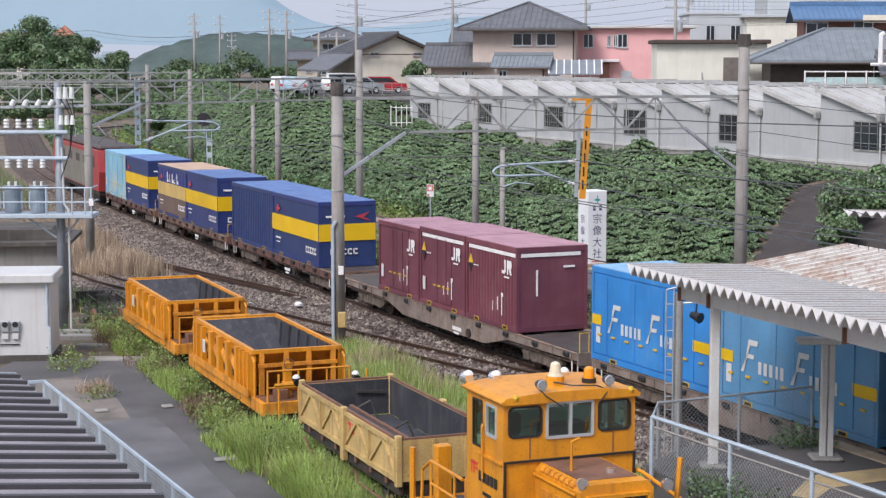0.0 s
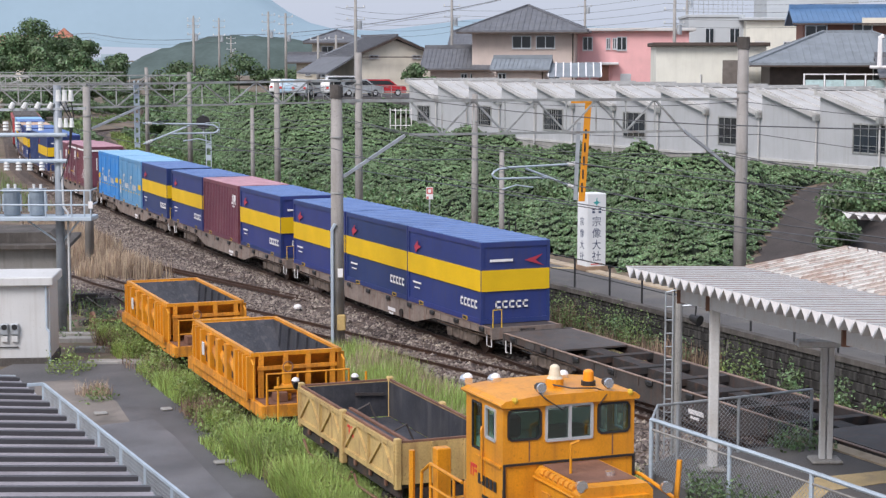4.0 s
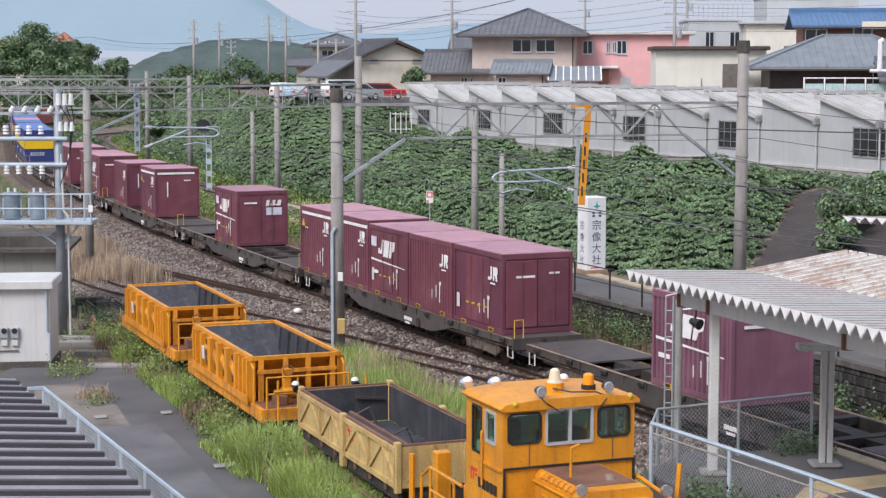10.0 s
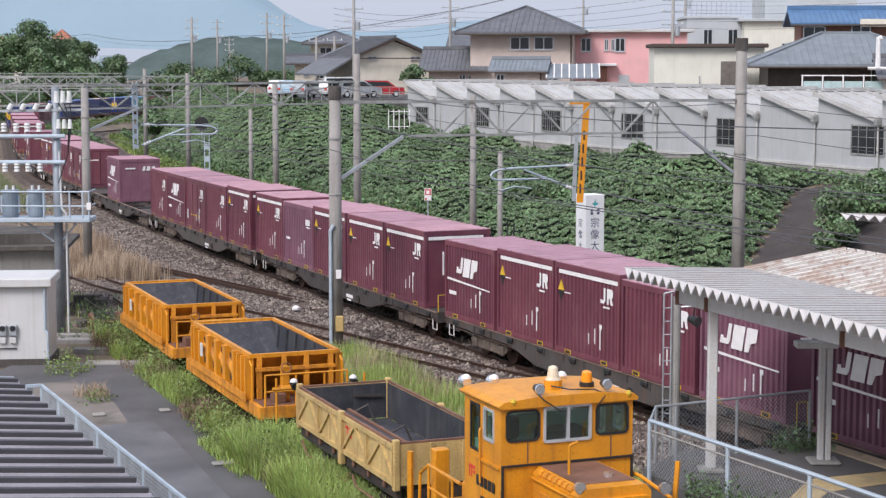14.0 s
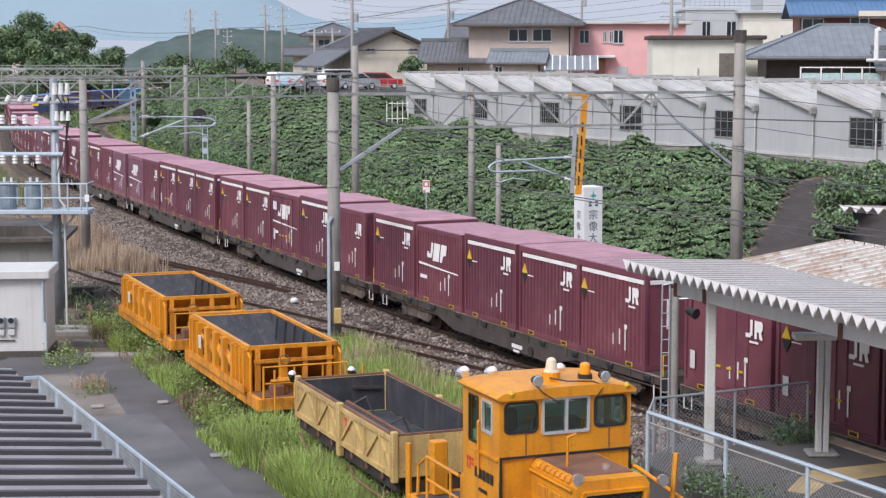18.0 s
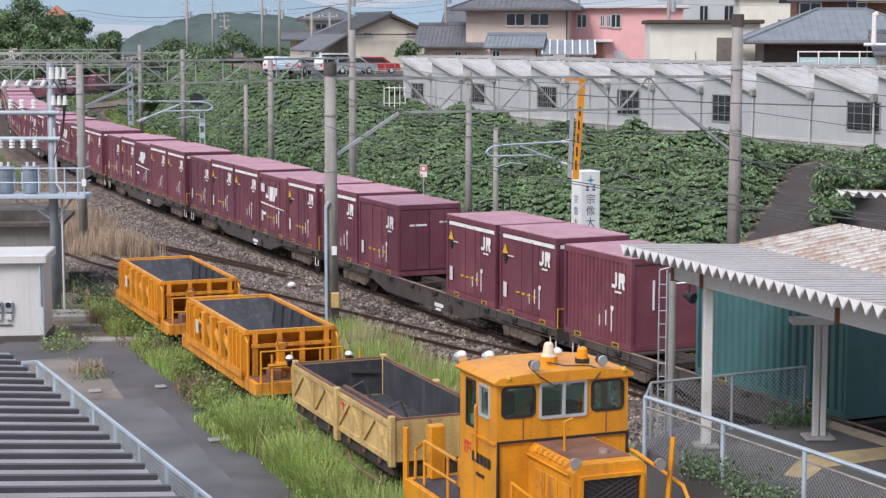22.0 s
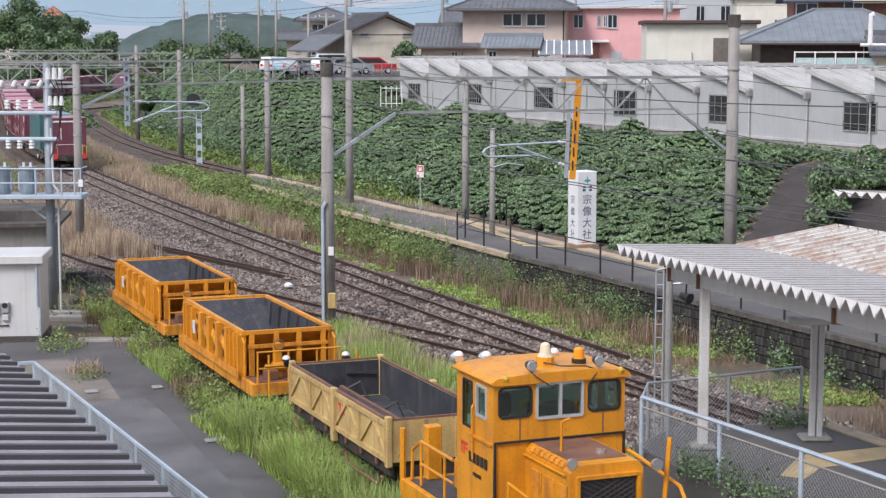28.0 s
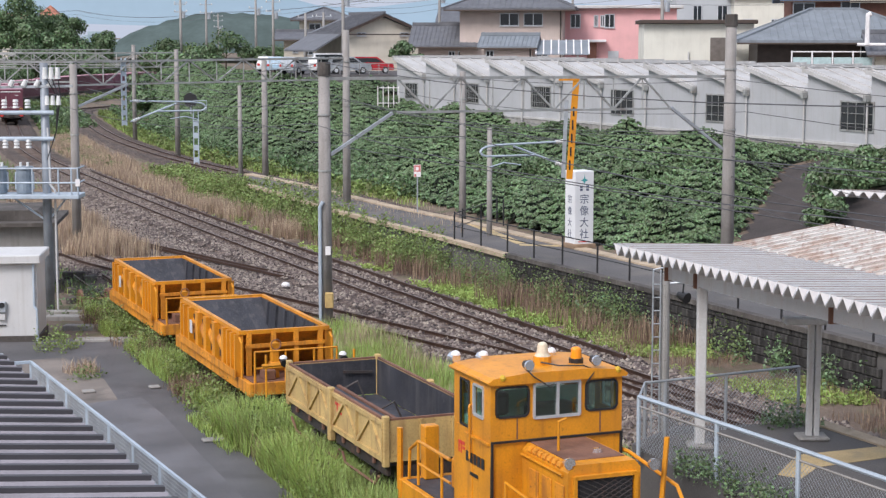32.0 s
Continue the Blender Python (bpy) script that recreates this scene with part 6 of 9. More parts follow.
vine_bank()
v, f, grid = [], [], {}
for j in range(64):
    for i in range(50):
        x, y = 8 + i * 0.5, 62 + j * 0.5
        if bare(x, y + 0.3) or bare(x - 0.5, y) or bare(x + 0.5, y):
            if bank_distance(x, y) > 0.2:
                grid[i, j] = len(v)
                v.append((x, y, land(x, y) + 0.06 + 0.08 * noise.noise((x * 1.3, y * 1.3, 0))))
for (i, j), a in grid.items():
    q = [(i + 1, j), (i + 1, j + 1), (i, j + 1)]
    if all(k in grid for k in q):
        f.append((a, *(grid[k] for k in q)))
solid("bare_bank", Shape().add(v, f), M_SOIL, "bare brown earth on the bank", "ground", kind="structure", smooth=True)


def tree(name, label, x, y, z, h, r, n, size, material, seed, lumps=9, trunk=0.22, flat=0.75):
    """A tapered trunk with limbs and an uneven crown of leaf clumps."""
    rs = random.Random(seed)
    root = thing(name, label, "tree" if h > 2.5 else "bush", pose(x, y, z))
    t = Shape().rod((0, 0, -0.3), (0.1, 0, h * 0.55), trunk, trunk * 0.5, 8)
    centres = []
    for i in range(lumps):
        a = rs.uniform(0, 2 * math.pi)
        k = math.sqrt(rs.random())
        c = Vector((math.cos(a) * r * k * 0.8, math.sin(a) * r * k * 0.8, h * (0.45 + 0.45 * rs.random() * (1 - 0.4 * k)) ))
        centres.append((c, r * rs.uniform(0.3, 0.55)))
        t.rod((0, 0, h * rs.uniform(0.25, 0.5)), c, trunk * 0.35, trunk * 0.1, 5)
    part("trunk", t, M_BARK, root, "", True)
    rn = np.random.RandomState(seed)
    pts, outs = [], []
    for c, rad in centres:
        m = n // lumps
        d = rn.normal(size=(m, 3))
        d /= np.linalg.norm(d, axis=1)[:, None]
        outs.append(d.copy())
        d *= rad * rn.uniform(0.6, 1.05, (m, 1))
        d[:, 2] *= flat
        pts.append(np.array(c) + d)
    stuff("crown", *leaves(np.concatenate(pts), size, seed + 1, 0.2, np.concatenate(outs)), material, "uneven leafy crown", root)
    return root


# trees left of the line
for i, (x, y, h, r, m) in enumerate(((-74, 300, 13.0, 5.5, M_LEAF_D), (-68, 305, 12.5, 5.0, M_LEAF_D), (-67.5, 298, 17.5, 5.0, M_LEAF_D), (-62.5, 302, 15.0, 4.0, M_LEAF_D), (-74, 296, 14.5, 5.0, M_LEAF), (-79, 295, 13.5, 5.5, M_LEAF_D),
                                     (-66, 290, 10.5, 4.5, M_LEAF), (-60, 292, 9.5, 4.2, M_LEAF), (-56, 300, 10.0, 4.0, M_LEAF_D), (-72, 288, 9.0, 4.5, M_LEAF_D), (-57, 288, 6.0, 3.6, M_LEAF), (-63, 284, 6.5, 4.0, M_LEAF_D), (-69, 280, 6.0, 4.0, M_LEAF_D), (-77, 282, 8.0, 4.5, M_LEAF_D))):
    tree("tree", "leafy green tree beside the line" if m is M_LEAF else "dark green tree beside the line", x * 1.26, y * 1.26, -1.9, 13.0 + (h - 9.5) * 1.2, r * 1.25, 5200, 0.6, m, 20 + i, 12)
rb = random.Random(31)
for s0 in range(128, 330, 8):
    for side in (-7.5, -15.0):
        x, y, _ = on_main(s0 + rb.uniform(-3, 3), side + rb.uniform(-2, 2))
        tree("bush", "dense green bush beside the far curve", x, y, land(x, y) - 0.3, rb.uniform(3.0, 4.4) if side > -10 else rb.uniform(5.0, 7.5), rb.uniform(2.6, 3.6), 1500, 0.45, rb.choice((M_LEAF, M_LEAF_D, M_LEAF_D)), 300 + s0, 9, 0.1)
# trees on the far bank, beyond the curve
for i, (x, y, h, r, m) in enumerate(((-33.5, 236, 3.2, 3.0, M_LEAF_Y), (-30.0, 238, 3.4, 2.8, M_LEAF_Y), (-34.0, 228, 4.4, 3.0, M_LEAF_D), (-27.0, 215, 2.8, 2.2, M_LEAF), (-19.0, 195, 3.4, 2.0, M_LEAF_D), (-31.0, 212, 2.8, 3.0, M_LEAF), (-33.0, 219, 3.6, 2.6, M_LEAF_D), (-30, 190, 2.6, 2.6, M_LEAF),
                                     (-36.5, 252, 4.4, 3.4, M_LEAF), (-33.0, 262, 3.9, 3.6, M_LEAF_D), (-21.0, 258, 2.8, 4.0, M_LEAF_D), (-36.0, 240, 4.0, 2.4, M_LEAF_D), (-15, 215, 3.0, 2.4, M_LEAF_D), (-31.5, 200, 2.8, 2.2, M_LEAF_D), (-32.5, 206, 3.0, 2.4, M_LEAF))):
    tree("tree", "leafy green tree on the bank" if m is M_LEAF else "dark green tree on the bank", x, y, land(x, y) - 0.3, h, r, 2600, 0.36, m, 50 + i, 9)
for i, (x, y, h, r) in enumerate(((-1.9, 143.5, 3.0, 1.5), (18.8, 136, 1.6, 0.9), (24.4, 172, 9.5, 1.5), (-19.5, 170.0, 4.0, 2.2), (9.2, 133.5, 2.2, 0.8))):
    tree("bush", "rounded dark green garden bush", x, y, land(x, y) if y < 140 else max(6.1, land(x, y)), h, r, 900, 0.3, M_LEAF_D, 80 + i, 7, 0.08)
for i, (x, y, h, r) in enumerate(((17.5, 76.5, 2.6, 1.7), (19.0, 78.5, 2.4, 1.6), (16.8, 74.0, 1.8, 1.2), (20.5, 80.0, 2.2, 1.3), (10.2, 96.0, 1.7, 1.6), (12.5, 91.5, 1.7, 1.6), (6.5, 100.0, 1.6, 1.6), (15.0, 89.0, 1.5, 1.5))):
    tree("bush", "vine-covered bush on the bank", x, y, land(x, y) - 0.2, h, r, 2800, 0.19, M_LEAF, 95 + i, 9, 0.06)


def near_line(x, y, pts, d):
    return any((x - p[0]) ** 2 + (y - p[1]) ** 2 < d * d for p in pts)


MAIN_NEAR = [p for p in main_pts if p[1] < 190][::2]


def main_side(x, y):
    """Metres to the right of the main line."""
    i = min(range(len(MAIN_NEAR)), key=lambda k: (MAIN_NEAR[k][0] - x) ** 2 + (MAIN_NEAR[k][1] - y) ** 2)
    a, b = Vector(MAIN_NEAR[max(0, i - 1)]), Vector(MAIN_NEAR[min(len(MAIN_NEAR) - 1, i + 1)])
    d = (b - a).normalized()
    return (x - MAIN_NEAR[i][0]) * d.y - (y - MAIN_NEAR[i][1]) * d.x


def strip_plants(n, seed, y0, y1, o0, o1, clump=0.0, ref=None):
    """Places in a strip beside the main line (or a line of its own), gathered in clumps."""
    rs = random.Random(seed)
    out = []
    while len(out) < n:
        y = rs.uniform(y0, y1)
        o = rs.uniform(o0, o1)
        if ref:
            x = ref(y) + o / 0.931
        else:
            k = min(MAIN_NEAR, key=lambda p: abs(p[1] - y))
            x = k[0] + o / 0.914
        if noise.noise((x * 0.45, y * 0.45, seed * 1.7)) + rs.uniform(-0.25, 0.25) > clump:
            out.append((x, y))
    return out


def grass(name, places, z, h0, h1, width, material, label, seed, lean=0.45):
    rs = random.Random(seed)
    hs = [h0 + (h1 - h0) * (0.5 + 0.5 * noise.noise((x * 0.5, y * 0.5, seed * 0.9))) * rs.uniform(0.7, 1.2) for x, y in places]
    return stuff(name, *blades([(x, y, z) for x, y in places], hs, width, seed, lean), material, label)


def weeds(name, places, z, h0, h1, size, material, label, seed, per=14):
    """Leafy weeds: upright stems with leaves all the way up."""
    rs = np.random.RandomState(seed)
    pts = []
    for x, y in places:
        h = rs.uniform(h0, h1)
        k = rs.uniform(0.1, 1.0, per)
        pts.append(np.stack([x + rs.normal(0, 0.09, per), y + rs.normal(0, 0.09, per), z + k * h], 1))
    return stuff(name, *leaves(np.concatenate(pts), size, seed, 0.2), material, label)


# along the works train
def yard_left(y):
    return yard(y) - 4.6


grass("tall_grass", strip_plants(28000, 11, 26, 43, 2.05, 3.6, -0.25, yard_left), -0.3, 0.5, 1.15, 0.013, M_GRASS, "tall fresh grass beside the works train", 11, 0.8)
grass("tall_grass", strip_plants(9000, 12, 42, 60, 2.3, 3.5, -0.1, yard_left), -0.3, 0.2, 0.75, 0.012, M_GRASS, "grass along the hopper wagons", 12)
weeds("weeds", strip_plants(1000, 13, 36, 62, 2.3, 3.5, -0.1, yard_left), -0.3, 0.25, 1.0, 0.075, M_LEAF_W, "leafy green weeds along the hopper wagons", 13)
weeds("weeds", strip_plants(70, 14, 56, 66, 2.9, 3.6, -0.1, yard_left), -0.3, 0.3, 1.0, 0.07, M_LEAF_D, "dark leafy weeds at the end of the wagons", 14)
grass("tall_grass", [(x, y) for x, y in strip_plants(24000, 15, 38, 57, 1.5, 5.6, -0.25, yard) if x < -0.5 + (54.0 - y) * 0.8], -0.3, 0.4, 1.0, 0.012, M_GRASS, "tall grass between the tracks", 15)
grass("dry_grass", [(x, y) for x, y in strip_plants(11000, 16, 41, 57, 1.4, 5.4, -0.15, yard) if x < -0.5 + (54.0 - y) * 0.8], -0.3, 0.4, 1.0, 0.01, M_REED, "dry seeding grass between the tracks", 16)
grass("tall_grass", strip_plants(5000, 17, 28, 44, 1.4, 3.0, -0.2, yard), -0.3, 0.3, 0.7, 0.012, M_GRASS, "grass beside the motor car", 17)
# reeds left of the main line
grass("dry_reeds", strip_plants(9000, 18, 76, 92, -8.2, -4.9, -0.2), -0.3, 0.6, 1.35, 0.014, M_REED, "dry tan reeds beside the main line", 18, 0.3)
grass("dry_reeds", strip_plants(3000, 19, 88, 106, -6.5, -4.0, 0.0), -0.3, 0.4, 1.0, 0.014, M_REED, "dry tan reeds beside the main line", 19, 0.3)
grass("dry_reeds", strip_plants(13000, 20, 112, 165, 2.3, 5.6, -0.15), -0.3, 0.35, 0.95, 0.016, M_REED, "dry tan reeds between the tracks", 20, 0.3)
grass("dry_reeds", strip_plants(4000, 21, 84, 100, 2.3, 4.2, 0.0), -0.3, 0.5, 1.2, 0.014, M_REED, "dry tan reeds at the platform end", 21, 0.3)
grass("dry_reeds", strip_plants(4500, 48, 95, 115, 2.3, 5.0, -0.2), -0.3, 0.35, 0.95, 0.015, M_REED, "dry tan reeds at the platform end", 48, 0.3)
grass("field_grass", strip_plants(8000, 22, 66, 120, -22, -9, -0.3), -0.3, 0.15, 0.5, 0.02, M_GRASS, "bright low grass left of the tracks", 22)
grass("field_grass", strip_plants(5000, 23, 110, 190, -9, -3, -0.2), -0.3, 0.3, 0.9, 0.02, M_LEAF_Y, "yellow-green grass left of the line", 23)
# between the main line and the platform
weeds("weeds", strip_plants(1700, 24, 72, 106, 3.6, 5.4, -0.2), -0.3, 0.5, 1.4, 0.12, M_LEAF_W, "light green weeds below the platform", 24)
weeds("weeds", strip_plants(800, 25, 52, 80, 3.9, 5.0, 0.0), -0.3, 0.4, 1.6, 0.08, M_LEAF_Y, "green weeds against the platform wall", 25)
grass("dry_grass", strip_plants(5200, 26, 54, 90, 3.0, 5.1, -0.15), -0.3, 0.4, 1.2, 0.012, M_DRY, "dry brown stalks against the platform wall", 26, 0.25)
weeds("weeds", strip_plants(1800, 27, 86, 122, 4.6, 7.0, -0.2), -0.3, 0.35, 1.1, 0.15, M_LEAF_W, "light green scrub before the platform end", 27)
weeds("ground_cover", strip_plants(4600, 28, 46, 68, 2.5, 5.0, -0.2), -0.32, 0.05, 0.22, 0.09, M_GRASS, "bright green ground cover beside the track", 28, 10)
weeds("ground_cover", strip_plants(500, 29, 58, 95, 2.2, 3.6, 0.1), -0.32, 0.05, 0.25, 0.1, M_GRASS, "green ground cover on the ballast edge", 29, 10)
grass("dry_grass", strip_plants(2500, 30, 36, 60, 2.4, 5.0, 0.1), -0.3, 0.15, 0.5, 0.01, M_DRY, "dry grass at the foot of the wall", 30)
weeds("weeds", strip_plants(160, 31, 47, 62, 4.6, 5.1, 0.0), -0.3, 0.3, 1.2, 0.1, M_LEAF, "weeds climbing the platform wall", 31)
weeds("weeds", strip_plants(500, 32, 130, 200, 2.5, 5.0, 0.0), -0.3, 0.1, 0.5, 0.2, M_LEAF_Y, "scrub between the far tracks", 32)
weeds("weeds", scatter(120, 33, 4.8, 6.4, 29.0, 34.0, lambda x, y, r: 4.25 - 0.45 < x + (y - 35.35) * 0.5 < 4.4), 0.9, 0.15, 0.75, 0.07, M_LEAF, "leafy weeds at the pipe railing", 33)
weeds("weeds", scatter(60, 34, 7.2, 8.4, 37.2, 38.6, lambda x, y, r: True), 0.9, 0.15, 0.7, 0.08, M_LEAF, "bush behind the platform end", 34)
grass("dry_grass", scatter(260, 35, -10.6, -9.4, 49.6, 51.0, lambda x, y, r: (x + 10) ** 2 + (y - 50.3) ** 2 < 0.35 * r.random()), -0.28, 0.2, 0.6, 0.012, M_REED, "dry tuft on the concrete patch", 35, 0.9)
weeds("weeds", scatter(16, 39, -10.0, -9.2, 48.8, 49.8, lambda x, y, r: True), -0.3, 0.1, 0.5, 0.07, M_LEAF_Y, "green weeds beside the dry tuft", 39)
weeds("weeds", scatter(45, 36, -12.2, -10.9, 53.2, 55.6, lambda x, y, r: r.random() < 0.7), -0.3, 0.15, 0.8, 0.08, M_LEAF_W, "weeds at the corner of the hut", 36)
weeds("weeds", scatter(60, 37, -16.0, -11.0, 60.0, 72.0, lambda x, y, r: noise.noise((x, y, 2.0)) > 0), -0.3, 0.15, 0.6, 0.09, M_LEAF, "weeds behind the hut", 37)
grass("dry_grass", [(x, y) for x, y in scatter(700, 38, -9.0, 1.5, 68.0, 100.0, lambda x, y, r: abs((x + 9.0) - (99.0 - y) * 0.43 - 1.6) < 2.0)], PZ, 0.1, 0.4, 0.01, M_REED, "dry grass in the platform's cracks", 38)

weeds("weeds", strip_plants(70, 40, 90, 102, 6.2, 9.0, 0.05), 0.98, 0.1, 0.45, 0.12, M_LEAF_Y, "weeds creeping over the platform end", 40)
weeds("weeds", strip_plants(380, 41, 74, 104, 5.0, 5.9, -0.1), 0.5, 0.4, 1.0, 0.12, M_LEAF_W, "tall weeds over the platform edge", 41)
weeds("weeds", strip_plants(520, 49, 83, 106, 4.6, 5.9, -0.15), 0.2, 0.5, 1.35, 0.13, M_LEAF_W, "tall weeds hiding the platform end", 49)
grass("tall_grass", strip_plants(1200, 42, 27, 44, 1.7, 2.1, 0.1, yard_left), -0.26, 0.1, 0.4, 0.012, M_GRASS, "ragged grass on the asphalt's edge", 42, 0.8)
weeds("weeds", strip_plants(330, 43, 29, 47, 1.95, 2.8, 0.0, yard_left), -0.3, 0.2, 0.8, 0.075, M_LEAF_W, "leafy weeds along the asphalt's edge", 43)
grass("dry_grass", strip_plants(2600, 44, 34, 60, 2.1, 3.2, 0.0, yard_left), -0.27, 0.2, 0.8, 0.01, M_DRY, "dry stalks among the grass", 44, 0.8)


def second_x(y):
    i = min(range(len(SECOND)), key=lambda k: abs(SECOND[k][1] - y))
    return SECOND[i][0]


weeds("weeds", strip_plants(2600, 45, 104, 215, 2.2, 5.2, -0.2, second_x), -0.3, 0.2, 0.8, 0.22, M_LEAF_W, "green scrub at the foot of the bank", 45)
weeds("weeds", strip_plants(1800, 46, 104, 215, 3.4, 6.5, -0.3, second_x), -0.2, 0.4, 1.3, 0.24, M_LEAF, "vines spilling off the foot of the bank", 46)
grass("field_grass", strip_plants(6000, 47, 100, 200, 2.0, 4.6, -0.1, second_x), -0.3, 0.2, 0.6, 0.022, M_GRASS, "grass beside the curving track", 47, 0.7)

for k, (s0, s1, n) in enumerate(((135, 175, 500), (175, 205, 500), (205, 235, 500), (235, 275, 400))):
    rb = random.Random(60 + k)
    spots = [on_main(rb.uniform(s0, s1), rb.uniform(2.6, 8.5))[:2] for i in range(n)]
    weeds("weeds", spots, -0.32 + grade(on_main((s0 + s1) / 2, 5.0)[1]), 0.3, 1.2, 0.3, M_LEAF_Y if k % 2 else M_LEAF, "green scrub inside the far curve", 60 + k)
solid("white_marker", Shape().ball((-5.55, 67.3, -0.12), 0.17, 0.7, 10), M_WHITE, "white painted marker stone on the ballast", "marker")
for x, y, w, h, a in ((-14.3, 70.5, 0.9, 0.3, 10), (-13.4, 69.0, 0.6, 0.35, 40), (-13.2, 66.5, 1.4, 0.2, -20), (-12.9, 64.2, 1.1, 0.25, 60), (-14.9, 67.6, 0.8, 0.3, 5)):
    solid("scrap_sleeper", Shape().block(-w / 2, -0.12, 0, w / 2, 0.12, h, 0.03, pose(x, y, -0.32, 0, 0, a)), M_CONC_DARK, "dark discarded sleeper among weeds", "debris")
root = thing("spare_wheelset", "rusty spare wheelset lying in the yard", "wheelset", pose(-12.0, 62.6, -0.3, 0, 0, 25))
part("axle", Shape().rod((-0.6, 0, 0.36), (0.6, 0, 0.36), 0.06), M_RUSTPLATE, root)
for x in (-0.5, 0.5):
    part("wheel", Shape().rod((x - 0.05, 0, 0.36), (x + 0.05, 0, 0.36), 0.36, None, 18), M_RUSTPLATE, root)


# ---- works train in the yard ----
def yard_pose(y):
    return pose(yard(y), y, -0.05, 0, 0, 111.42)


def spoked_bogie(root, xs, material=None):
    for x in xs:
        ws = Shape().rod((x, -0.75, 0.36), (x, 0.75, 0.36), 0.06)
        for y in (-0.56, 0.56):
            ws.rod((x, y - 0.06, 0.36), (x, y + 0.06, 0.36), 0.36, None, 20)
        part("wheelset", ws, M_DARK, root, "dark steel wheels on an axle")
        for y in (-0.86, 0.86):
            part("axle_box", Shape().block(x - 0.16, y - 0.08, 0.24, x + 0.16, y + 0.08, 0.55, 0.03), M_DARK, root)


# rust, and the shade inside an open bay, both in the colour
M_BAY = mat("rusty_shaded_recess", (0.06, 0.03, 0.018), 0.8, 0, 0.35, 2.0, 0.3, 25.0, (0.16, 0.06, 0.02), 0.5)


